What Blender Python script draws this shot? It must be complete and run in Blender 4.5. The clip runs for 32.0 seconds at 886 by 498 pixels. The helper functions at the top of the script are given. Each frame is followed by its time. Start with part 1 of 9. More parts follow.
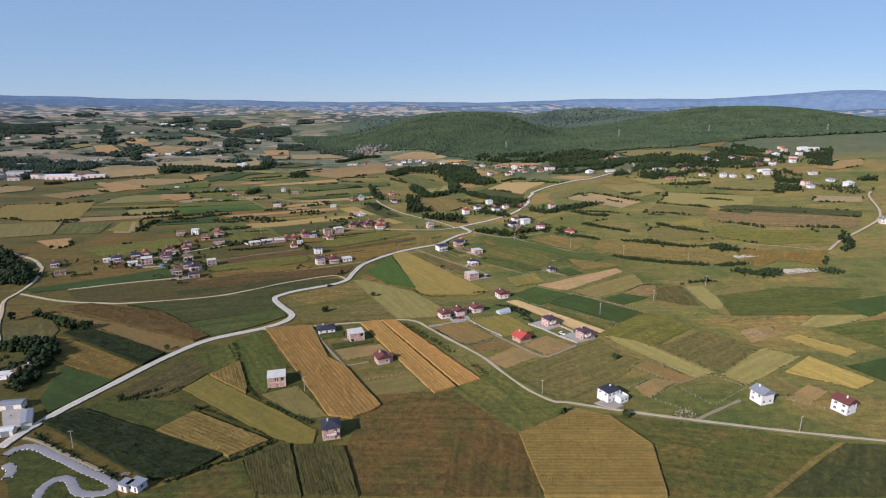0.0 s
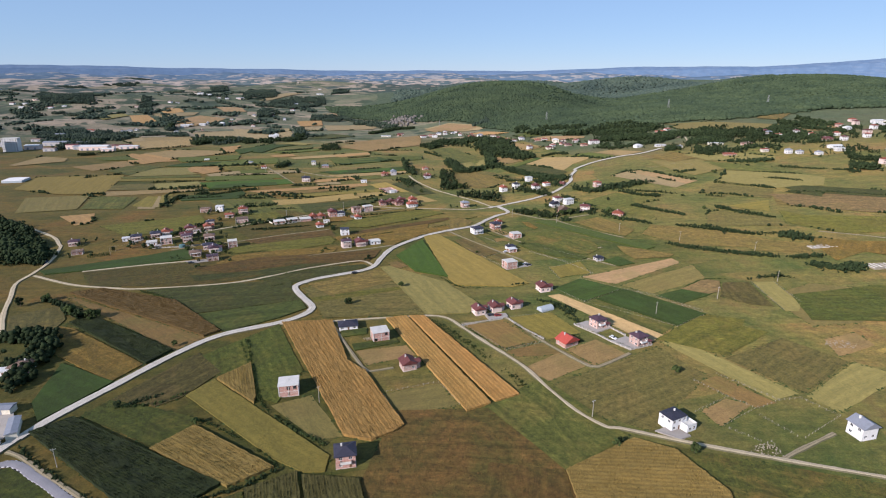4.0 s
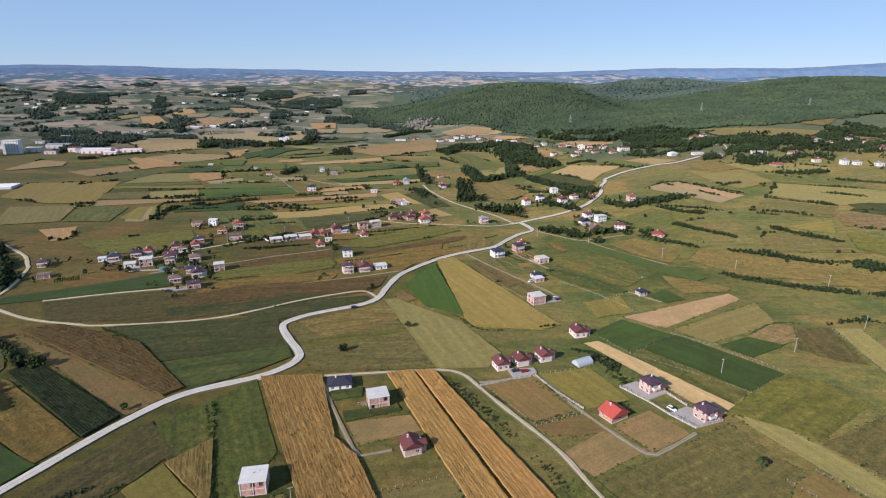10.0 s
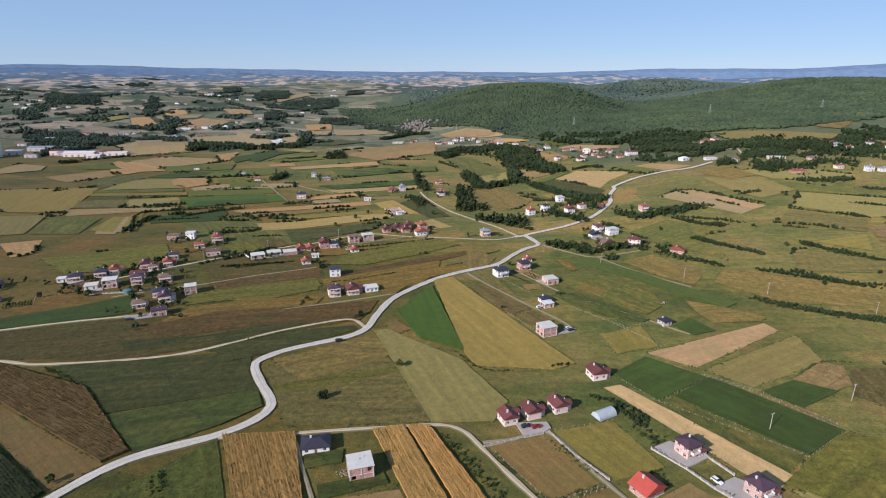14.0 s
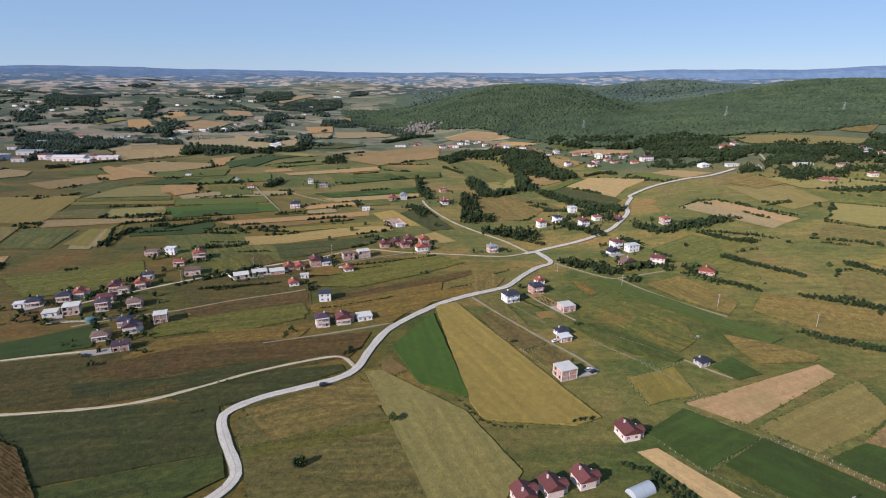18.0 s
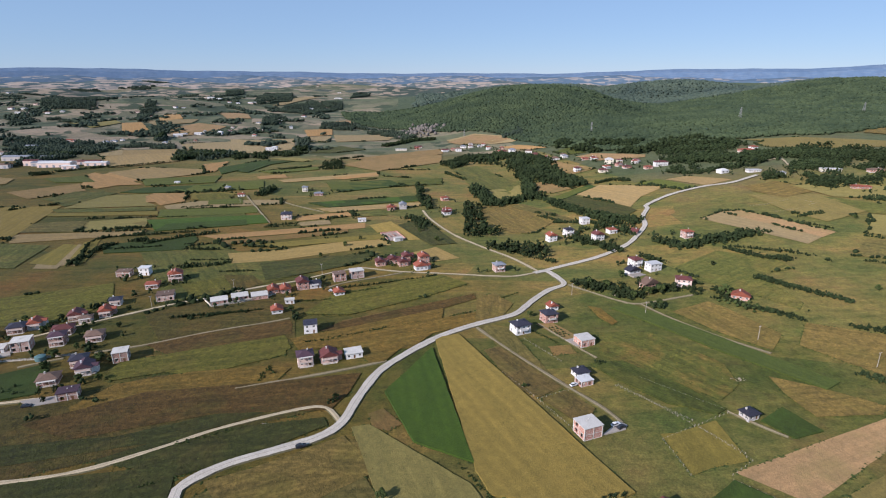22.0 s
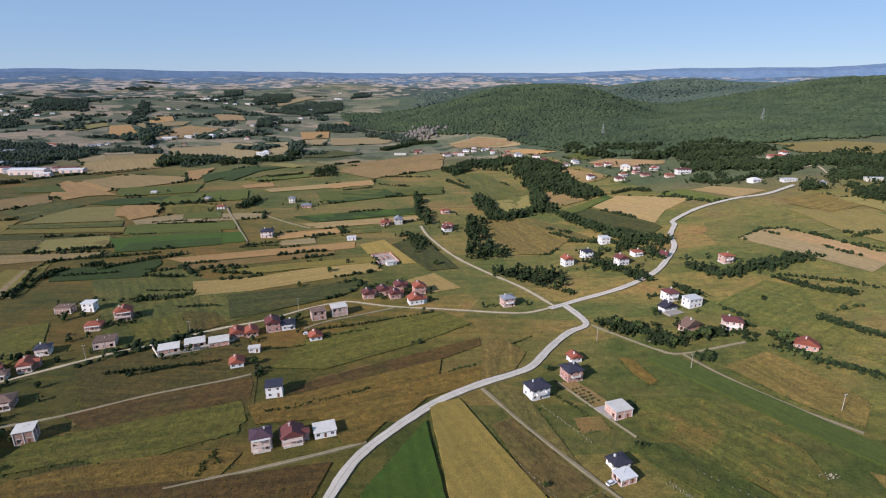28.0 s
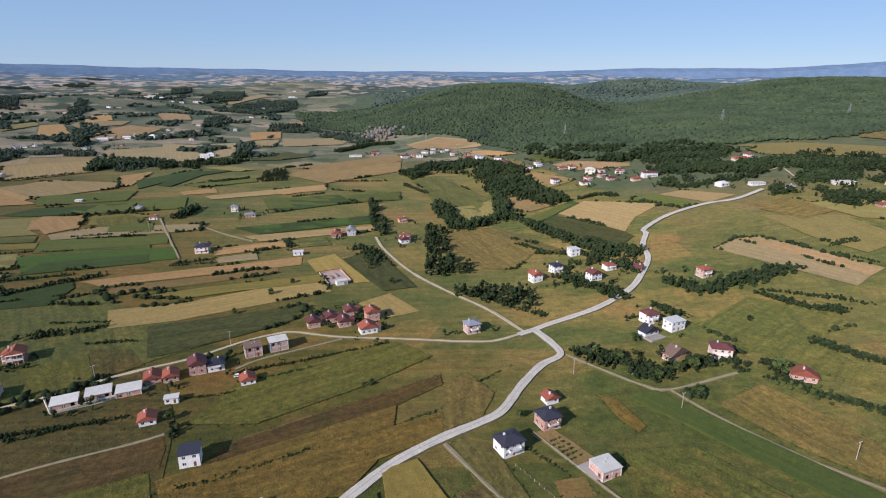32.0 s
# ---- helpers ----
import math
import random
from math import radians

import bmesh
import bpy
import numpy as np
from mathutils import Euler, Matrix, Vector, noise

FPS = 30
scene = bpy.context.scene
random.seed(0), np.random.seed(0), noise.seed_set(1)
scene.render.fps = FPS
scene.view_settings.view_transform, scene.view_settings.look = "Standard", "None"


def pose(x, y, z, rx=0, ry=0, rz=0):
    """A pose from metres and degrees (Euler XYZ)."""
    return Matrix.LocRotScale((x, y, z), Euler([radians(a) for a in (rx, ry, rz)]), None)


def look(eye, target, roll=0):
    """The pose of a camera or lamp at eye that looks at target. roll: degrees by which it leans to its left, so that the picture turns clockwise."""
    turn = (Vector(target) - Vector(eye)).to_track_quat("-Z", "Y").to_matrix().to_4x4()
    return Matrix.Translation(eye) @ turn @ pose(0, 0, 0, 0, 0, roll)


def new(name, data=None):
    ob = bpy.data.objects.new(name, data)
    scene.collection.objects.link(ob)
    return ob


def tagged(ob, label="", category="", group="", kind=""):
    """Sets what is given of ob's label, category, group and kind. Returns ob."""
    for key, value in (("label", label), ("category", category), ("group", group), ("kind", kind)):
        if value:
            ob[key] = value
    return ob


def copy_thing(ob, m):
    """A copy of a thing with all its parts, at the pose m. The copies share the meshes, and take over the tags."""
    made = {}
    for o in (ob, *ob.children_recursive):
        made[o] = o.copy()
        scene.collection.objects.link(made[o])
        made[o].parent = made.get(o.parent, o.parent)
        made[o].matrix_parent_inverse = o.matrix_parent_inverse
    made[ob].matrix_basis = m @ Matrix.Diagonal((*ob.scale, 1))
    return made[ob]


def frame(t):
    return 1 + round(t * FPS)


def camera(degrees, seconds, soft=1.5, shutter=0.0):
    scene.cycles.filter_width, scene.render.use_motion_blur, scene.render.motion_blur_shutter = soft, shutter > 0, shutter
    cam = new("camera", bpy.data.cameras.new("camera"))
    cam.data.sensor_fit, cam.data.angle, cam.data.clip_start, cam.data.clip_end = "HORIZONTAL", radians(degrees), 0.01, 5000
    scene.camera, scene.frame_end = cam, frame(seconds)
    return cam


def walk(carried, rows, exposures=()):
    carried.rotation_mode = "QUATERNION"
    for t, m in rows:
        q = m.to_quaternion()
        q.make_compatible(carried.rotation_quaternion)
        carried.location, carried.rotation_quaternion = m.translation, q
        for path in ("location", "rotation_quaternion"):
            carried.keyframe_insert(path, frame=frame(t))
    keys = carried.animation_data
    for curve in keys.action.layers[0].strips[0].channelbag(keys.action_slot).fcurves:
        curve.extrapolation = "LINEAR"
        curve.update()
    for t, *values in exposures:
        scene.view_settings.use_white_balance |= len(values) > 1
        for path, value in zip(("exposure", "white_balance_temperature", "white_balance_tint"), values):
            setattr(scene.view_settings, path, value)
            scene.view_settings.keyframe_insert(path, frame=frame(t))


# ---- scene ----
cam = camera(77.6, 32.0, soft=1.1)
PATH = [
    (0, (-9.354, 3.005, 141.72), (-9.168, 4.931, 141.212), 0.3),
    (0.5, (-9.202, 8.369, 141.685), (-9.033, 10.296, 141.176), 0.4),
    (1, (-8.943, 13.701, 141.649), (-8.791, 15.621, 141.11), 0.5),
    (1.5, (-8.557, 19.013, 141.625), (-8.422, 20.915, 141.023), 0.4),
    (2, (-8.079, 24.269, 141.607), (-7.956, 26.17, 140.996), 0.4),
    (3, (-7.042, 34.613, 141.564), (-6.937, 36.514, 140.953), 0.4),
    (3.5, (-6.575, 39.798, 141.553), (-6.491, 41.701, 140.943), 0.3),
    (5.5, (-5.113, 60.568, 141.486), (-5.11, 62.473, 140.878), 0.1),
    (6, (-4.804, 65.838, 141.485), (-4.806, 67.743, 140.877), 0.2),
    (7, (-4.366, 76.61, 141.451), (-4.37, 78.516, 140.844), 0.1),
    (9, (-3.864, 98.234, 141.294), (-3.865, 100.14, 140.688), 0.3),
    (12, (-3.354, 131.592, 141.241), (-3.352, 133.498, 140.637), 0.4),
    (13, (-3.019, 142.954, 141.244), (-3.016, 144.861, 140.641), 0.6),
    (14, (-2.749, 154.303, 141.182), (-2.746, 156.209, 140.577), 0.4),
    (17, (-1.79, 188.416, 141.1), (-1.793, 190.322, 140.497), 0.5),
    (18, (-1.518, 199.642, 141.135), (-1.532, 201.549, 140.533), 0.4),
    (19, (-1.266, 210.65, 141.214), (-1.285, 212.557, 140.614), 0.4),
    (20, (-1.147, 221.763, 141.299), (-1.168, 223.671, 140.7), -0.0),
    (23, (0.07, 254.921, 141.868), (0.042, 256.828, 141.267), 0.2),
    (25, (0.732, 277.112, 141.838), (0.704, 279.02, 141.239), 0.1),
    (28, (1.626, 311.069, 141.36), (1.588, 312.976, 140.759), 0.0),
    (30, (2.816, 333.211, 140.916), (2.842, 335.118, 140.313), 0.1),
    (31, (3.514, 343.895, 140.816), (3.581, 345.8, 140.212), 0.2),
    (32, (4.431, 354.222, 140.789), (4.533, 356.125, 140.184), 0.4),
]
walk(cam, [(t, look(eye, target, roll)) for t, eye, target, roll in PATH], exposures=((0, 0.28, 6250, 22), (2, 0.4, 6250, 22), (9, 0.45, 6250, 22), (13, 0.39, 6250, 22), (20, 0.34, 6250, 22), (32, 0.32, 6250, 22)))

# ---- sky, sun and haze-free summer light ----
SUN_TURN, SUN_HIGH = 228.0, 27.0
world = bpy.data.worlds.new("sky")
scene.world = world
world.use_nodes = True
wn = world.node_tree
sky = wn.nodes.new("ShaderNodeTexSky")
sky.sky_type, sky.sun_disc = "NISHITA", False
sky.sun_elevation, sky.sun_rotation = radians(SUN_HIGH), radians(SUN_TURN)
sky.altitude, sky.air_density, sky.dust_density, sky.ozone_density = 2200, 1.0, 0.0, 4.0
veil = wn.nodes.new("ShaderNodeMix")
veil.data_type = "RGBA"
veil.inputs[0].default_value, veil.inputs[7].default_value = 0.58, (3.9, 6.4, 9.0, 1)
wn.links.new(sky.outputs["Color"], veil.inputs[6])
wn.links.new(veil.outputs[2], wn.nodes["Background"].inputs["Color"])
wn.nodes["Background"].inputs["Strength"].default_value = 0.0705
sun_data = bpy.data.lights.new("sun", "SUN")
sun_data.energy, sun_data.angle, sun_data.color = 5.0, radians(0.5), (1.0, 0.94, 0.85)
sun = new("sun", sun_data)
sun_way = Vector((math.sin(radians(SUN_TURN)) * math.cos(radians(SUN_HIGH)), math.cos(radians(SUN_TURN)) * math.cos(radians(SUN_HIGH)), math.sin(radians(SUN_HIGH))))
sun.matrix_world = look(sun_way * 900, (0, 0, 0))


# ---- materials ----
def surface(name, rough=0.85, metal=0.0):
    m = bpy.data.materials.new(name)
    m.use_nodes = True
    nt = m.node_tree
    b = nt.nodes["Principled BSDF"]
    b.inputs["Roughness"].default_value, b.inputs["Metallic"].default_value = rough, metal
    b.inputs["Specular IOR Level"].default_value = 0.25
    return m, nt, b


def downy(b, sheen):
    """Plant cover throws light back the way it came and gleams along its tips at a low angle."""
    b.inputs["Diffuse Roughness"].default_value = 0.6
    b.inputs["Sheen Weight"].default_value, b.inputs["Sheen Roughness"].default_value = sheen, 0.5


def node(nt, kind, **values):
    n = nt.nodes.new(kind)
    for k, v in values.items():
        n.inputs[k.replace("_", " ")].default_value = v
    return n


def noise_of(nt, where, scale, detail=4.0, rough=0.6):
    n = node(nt, "ShaderNodeTexNoise", Scale=scale, Detail=detail, Roughness=rough)
    nt.links.new(where, n.inputs["Vector"])
    return n.outputs["Fac"]


def ramp(nt, value, *stops):
    n = nt.nodes.new("ShaderNodeValToRGB")
    e = n.color_ramp.elements
    while len(e) < len(stops):
        e.new(0.5)
    for item, (at, c) in zip(e, stops):
        item.position, item.color = at, (*c, 1) if len(c) == 3 else c
    nt.links.new(value, n.inputs["Fac"])
    return n.outputs["Color"]


def blend(nt, how, fac, a, b):
    n = nt.nodes.new("ShaderNodeMix")
    n.data_type, n.blend_type = "RGBA", how
    for k, v in ((0, fac), (6, a), (7, b)):
        if isinstance(v, (int, float)):
            n.inputs[k].default_value = v
        elif isinstance(v, tuple):
            n.inputs[k].default_value = (*v, 1)
        else:
            nt.links.new(v, n.inputs[k])
    return n.outputs[2]


def mathn(nt, how, a, b=0.0, c=0.0):
    n = nt.nodes.new("ShaderNodeMath")
    n.operation = how
    for k, v in enumerate((a, b, c)):
        if isinstance(v, (int, float)):
            n.inputs[k].default_value = v
        else:
            nt.links.new(v, n.inputs[k])
    return n.outputs[0]


def bump(nt, b, value, strength=0.4, distance=0.1):
    n = node(nt, "ShaderNodeBump", Strength=strength, Distance=distance)
    nt.links.new(value, n.inputs["Height"])
    nt.links.new(n.outputs["Normal"], b.inputs["Normal"])


def varied(nt, colour, spread=0.25):
    """Each object a little lighter or darker than the next."""
    info = nt.nodes.new("ShaderNodeObjectInfo")
    f = mathn(nt, "MULTIPLY_ADD", info.outputs["Random"], 2 * spread, 1 - spread)
    hsv = nt.nodes.new("ShaderNodeHueSaturation")
    nt.links.new(colour, hsv.inputs["Color"])
    nt.links.new(f, hsv.inputs["Value"])
    return hsv.outputs["Color"]


def crop(name, dark, light, patch, row=0.0, row_depth=0.5, patch_at=0.55, spread=0.12, fine=1.3):
    """A field's cover: fine grain, tussocks, bare or lush patches, and drill rows along its own y axis."""
    m, nt, b = surface(name, 0.95)
    downy(b, 0.006)
    dark, light, patch = (tuple(v * k for v, k in zip(c, (0.96, 0.87, 0.60))) for c in (dark, light, patch))
    at = nt.nodes.new("ShaderNodeTexCoord").outputs["Object"]
    grain = noise_of(nt, at, fine, 6.0, 0.85)
    wide = noise_of(nt, at, 0.04, 5.0, 0.7)
    mid = noise_of(nt, at, 0.3, 6.0, 0.8)
    c = ramp(nt, grain, (0.38, dark), (0.62, light))
    c = blend(nt, "MIX", ramp(nt, wide, (patch_at - 0.08, (0, 0, 0)), (patch_at + 0.1, (1, 1, 1))), c, blend(nt, "MIX", 0.75, c, patch))
    even = 0.45 if row > 1.9 else 1.0
    c = blend(nt, "MULTIPLY", 0.8 * even, c, ramp(nt, mid, (0.36, (0.46, 0.49, 0.44)), (0.64, (1.46, 1.38, 1.24))))
    drawn = nt.nodes.new("ShaderNodeMapping")
    drawn.inputs["Scale"].default_value = (0.32, 0.022, 0.3)
    nt.links.new(at, drawn.inputs["Vector"])
    c = blend(nt, "MULTIPLY", 0.75 * even, c, ramp(nt, noise_of(nt, drawn.outputs["Vector"], 1.0, 4.0, 0.7), (0.36, (0.66, 0.70, 0.62)), (0.64, (1.32, 1.25, 1.15))))
    if row:
        xyz = nt.nodes.new("ShaderNodeSeparateXYZ")
        nt.links.new(at, xyz.inputs[0])
        wob = mathn(nt, "MULTIPLY_ADD", mid, 0.9, xyz.outputs["X"])
        s = mathn(nt, "SINE", mathn(nt, "MULTIPLY", wob, 2 * math.pi / row))
        s = mathn(nt, "MULTIPLY_ADD", s, 0.5, 0.5)
        s = mathn(nt, "MULTIPLY", s, mathn(nt, "MULTIPLY_ADD", mid, 1.6, 0.1))
        c = blend(nt, "MIX", mathn(nt, "MULTIPLY", s, row_depth), c, tuple(v * 0.5 for v in dark))
    nt.links.new(varied(nt, c, spread), b.inputs["Base Color"])
    bump(nt, b, grain, 0.9, 0.35)
    return m


FIELD = {
    "corn_gold": crop("ripe_corn", (0.20, 0.128, 0.055), (0.47, 0.315, 0.145), (0.34, 0.215, 0.095), 2.0, 0.36, fine=2.6),
    "corn_orange": crop("dry_corn_orange", (0.28, 0.170, 0.075), (0.48, 0.305, 0.145), (0.38, 0.225, 0.10), 2.0, 0.36, fine=2.6),
    "corn_dry": crop("corn_drying", (0.134, 0.103, 0.042), (0.302, 0.232, 0.101), (0.210, 0.163, 0.067), 2.0, 0.36, fine=2.6),
    "corn_brown": crop("brown_corn", (0.077, 0.055, 0.026), (0.189, 0.132, 0.062), (0.106, 0.077, 0.035), 2.0, 0.36, fine=2.6),
    "corn_olive": crop("half_dry_corn", (0.046, 0.048, 0.021), (0.124, 0.116, 0.050), (0.072, 0.075, 0.030), 2.0, 0.36, fine=2.6),
    "corn_green": crop("green_corn", (0.011, 0.021, 0.007), (0.027, 0.043, 0.015), (0.022, 0.032, 0.011), 1.8, 0.15),
    "alfalfa": crop("lucerne", (0.022, 0.043, 0.009), (0.038, 0.068, 0.015), (0.034, 0.072, 0.017), 6.0, 0.12),
    "alfalfa_bright": crop("fresh_lucerne", (0.032, 0.074, 0.011), (0.058, 0.116, 0.019), (0.044, 0.088, 0.015), 5.0, 0.15),
    "clover": crop("green_clover", (0.050, 0.072, 0.018), (0.100, 0.125, 0.032), (0.075, 0.100, 0.028), 5.0, 0.12),
    "grass_bright": crop("lush_grass", (0.032, 0.050, 0.013), (0.081, 0.106, 0.027), (0.077, 0.081, 0.023)),
    "grass_green": crop("green_pasture", (0.050, 0.066, 0.022), (0.098, 0.117, 0.040), (0.12, 0.11, 0.045)),
    "grass_dull": crop("dull_pasture", (0.072, 0.070, 0.032), (0.129, 0.126, 0.057), (0.112, 0.096, 0.047)),
    "grass_dark": crop("dark_pasture", (0.026, 0.036, 0.013), (0.057, 0.072, 0.025), (0.060, 0.058, 0.024)),
    "rough_grass": crop("rough_grass", (0.035, 0.037, 0.015), (0.100, 0.092, 0.040), (0.080, 0.066, 0.036)),
    "hay_yellow": crop("yellow_hay", (0.12, 0.110, 0.034), (0.205, 0.18, 0.058), (0.14, 0.132, 0.042), 7.0, 0.12),
    "hay_gold": crop("golden_hay", (0.22, 0.178, 0.068), (0.34, 0.275, 0.108), (0.26, 0.215, 0.082), 7.0, 0.12),
    "hay_tan": crop("tan_hay", (0.155, 0.128, 0.045), (0.25, 0.205, 0.075), (0.19, 0.155, 0.056), 6.0, 0.12),
    "hay_pale": crop("pale_hay", (0.15, 0.145, 0.068), (0.24, 0.225, 0.105), (0.19, 0.18, 0.085), 6.0, 0.14),
    "hay_dull": crop("dull_hay", (0.115, 0.105, 0.048), (0.195, 0.175, 0.080), (0.14, 0.12, 0.06), 5.0, 0.12),
    "plot_tan": crop("bare_tan_earth", (0.162, 0.115, 0.067), (0.270, 0.200, 0.122), (0.147, 0.125, 0.067), 4.0, 0.1),
    "plot_brown": crop("bare_brown_earth", (0.12, 0.085, 0.042), (0.21, 0.145, 0.072), (0.12, 0.11, 0.045), 3.0, 0.1),
    "meadow_brown": crop("dry_brown_meadow", (0.096, 0.080, 0.036), (0.172, 0.138, 0.062), (0.105, 0.100, 0.038)),
    "grass_weedy": crop("weedy_grass", (0.040, 0.056, 0.018), (0.098, 0.112, 0.034), (0.135, 0.092, 0.040), patch_at=0.56),
    "grass_lime": crop("yellow_green_meadow", (0.064, 0.078, 0.019), (0.142, 0.146, 0.040), (0.100, 0.094, 0.032)),
    "fallow": crop("grey_brown_fallow", (0.115, 0.088, 0.058), (0.195, 0.150, 0.098), (0.13, 0.115, 0.066)),
    "rank_weeds": crop("rank_green_weeds", (0.026, 0.044, 0.012), (0.066, 0.092, 0.026), (0.070, 0.078, 0.026), 1.6, 0.15),
    "hay_straw": crop("straw_coloured_hay", (0.205, 0.162, 0.082), (0.32, 0.255, 0.132), (0.25, 0.20, 0.10), 7.0, 0.12),
    "fallow_dark": crop("dark_brown_fallow", (0.080, 0.066, 0.034), (0.142, 0.114, 0.058), (0.092, 0.092, 0.038)),
    "green_strip": crop("green_fodder", (0.034, 0.060, 0.016), (0.074, 0.108, 0.030), (0.054, 0.082, 0.024), 3.0, 0.12),
    "meadow_red": crop("reddish_meadow", (0.085, 0.056, 0.026), (0.148, 0.094, 0.040), (0.054, 0.061, 0.022), patch_at=0.5),
    "meadow_dark": crop("dark_rough_meadow", (0.038, 0.038, 0.013), (0.094, 0.088, 0.031), (0.092, 0.066, 0.027)),
    "weeds_brown": crop("brown_weeds", (0.053, 0.037, 0.016), (0.119, 0.079, 0.032), (0.053, 0.053, 0.018)),
    "meadow_gold": crop("golden_rough_meadow", (0.088, 0.067, 0.022), (0.176, 0.124, 0.040), (0.098, 0.086, 0.028)),
    "stubble": crop("pale_stubble", (0.186, 0.160, 0.122), (0.289, 0.245, 0.189), (0.245, 0.205, 0.146), 7.0, 0.12),
    "stubble_yellow": crop("yellow_stubble", (0.201, 0.162, 0.104), (0.304, 0.240, 0.159), (0.274, 0.210, 0.122), 7.0, 0.12),
    "stubble_bright": crop("bright_straw", (0.333, 0.255, 0.177), (0.451, 0.355, 0.250), (0.392, 0.300, 0.201), 7.0, 0.12),
    "stubble_orange": crop("orange_stubble", (0.245, 0.165, 0.098), (0.363, 0.245, 0.146), (0.294, 0.195, 0.116), 7.0, 0.12),
    "stubble_rose": crop("rose_stubble", (0.216, 0.150, 0.110), (0.314, 0.230, 0.171), (0.196, 0.165, 0.104), 7.0, 0.1),
}


def ground_material():
    """Meadow near by; far off a patchwork of fields between dark copses."""
    m, nt, b = surface("meadow", 0.95)
    downy(b, 0.006)
    at = nt.nodes.new("ShaderNodeTexCoord").outputs["Object"]
    grain = noise_of(nt, at, 1.1, 6.0, 0.85)
    wide = noise_of(nt, at, 0.017, 7.0, 0.72)
    mid = noise_of(nt, at, 0.22, 6.0, 0.8)
    low = ramp(nt, wide, (0.34, (0.062, 0.082, 0.018)), (0.45, (0.098, 0.102, 0.024)), (0.55, (0.135, 0.118, 0.032)), (0.66, (0.150, 0.100, 0.034)))
    high = ramp(nt, wide, (0.34, (0.135, 0.170, 0.040)), (0.45, (0.205, 0.200, 0.052)), (0.55, (0.275, 0.228, 0.066)), (0.66, (0.300, 0.205, 0.070)))
    near = blend(nt, "MIX", ramp(nt, grain, (0.38, (0, 0, 0)), (0.62, (1, 1, 1))), low, high)
    near = blend(nt, "MULTIPLY", 0.8, near, ramp(nt, mid, (0.36, (0.58, 0.6, 0.58)), (0.64, (1.3, 1.25, 1.15))))
    place = nt.nodes.new("ShaderNodeSeparateXYZ")
    nt.links.new(at, place.inputs[0])
    # Tint by place: darker, browner west; paler, bluer east and past y 600.
    side = mathn(nt, "MULTIPLY_ADD", wide, 160.0, mathn(nt, "MULTIPLY_ADD", place.outputs["Y"], -0.15, place.outputs["X"]))
    side = mathn(nt, "ADD", side, mathn(nt, "MAXIMUM", mathn(nt, "ADD", place.outputs["Y"], -600.0), 0.0))
    dry = nt.nodes.new("ShaderNodeMapRange")
    dry.inputs["From Min"].default_value, dry.inputs["From Max"].default_value = -50, 70
    nt.links.new(side, dry.inputs["Value"])
    near = blend(nt, "MULTIPLY", 1.0, near, blend(nt, "MIX", dry.outputs["Result"], (0.56, 0.48, 0.40), (0.68, 0.66, 0.76)))
    for px, py, reach in ((118, 525, 95), (175, 455, 60), (30, 235, 40), (-80, 250, 55)):
        dx, dy = mathn(nt, "ADD", place.outputs["X"], -px), mathn(nt, "ADD", place.outputs["Y"], -py)
        far = mathn(nt, "SQRT", mathn(nt, "ADD", mathn(nt, "MULTIPLY", dx, dx), mathn(nt, "MULTIPLY", dy, dy)))
        far = mathn(nt, "MULTIPLY_ADD", wide, 90.0, mathn(nt, "ADD", far, -45.0))
        lush = nt.nodes.new("ShaderNodeMapRange")
        lush.inputs["From Min"].default_value, lush.inputs["From Max"].default_value = reach, reach * 0.4
        nt.links.new(far, lush.inputs["Value"])
        near = blend(nt, "MULTIPLY", lush.outputs["Result"], near, (0.70, 0.78, 0.66))
    drawn = nt.nodes.new("ShaderNodeMapping")
    drawn.inputs["Scale"].default_value = (0.014, 0.16, 0.3)
    drawn.inputs["Rotation"].default_value = (0, 0, -0.5)
    nt.links.new(at, drawn.inputs["Vector"])
    near = blend(nt, "MULTIPLY", 0.7, near, ramp(nt, noise_of(nt, drawn.outputs["Vector"], 1.0, 5.0, 0.7), (0.36, (0.70, 0.75, 0.7)), (0.64, (1.25, 1.18, 1.1))))
    mown = nt.nodes.new("ShaderNodeMapping")
    mown.inputs["Scale"].default_value = (0.007, 0.024, 0.001)
    mown.inputs["Rotation"].default_value = (0, 0, 0.42)
    nt.links.new(at, mown.inputs["Vector"])
    strips = node(nt, "ShaderNodeTexVoronoi", Scale=1.0, Randomness=0.85)
    nt.links.new(mown.outputs["Vector"], strips.inputs["Vector"])
    tint = nt.nodes.new("ShaderNodeSeparateColor")
    nt.links.new(strips.outputs["Color"], tint.inputs["Color"])
    near = blend(nt, "MULTIPLY", 0.75, near, ramp(nt, tint.outputs["Green"], (0.1, (0.66, 0.82, 0.66)), (0.4, (0.95, 1.0, 0.9)), (0.65, (1.12, 1.02, 0.95)), (0.9, (1.28, 1.14, 1.05))))
    stretch = nt.nodes.new("ShaderNodeMapping")
    stretch.inputs["Scale"].default_value = (0.0085, 0.014, 0.004)
    stretch.inputs["Rotation"].default_value = (0, 0, 0.35)
    nt.links.new(at, stretch.inputs["Vector"])
    cells = node(nt, "ShaderNodeTexVoronoi", Scale=1.0, Randomness=0.9)
    nt.links.new(stretch.outputs["Vector"], cells.inputs["Vector"])
    split = nt.nodes.new("ShaderNodeSeparateColor")
    nt.links.new(cells.outputs["Color"], split.inputs["Color"])
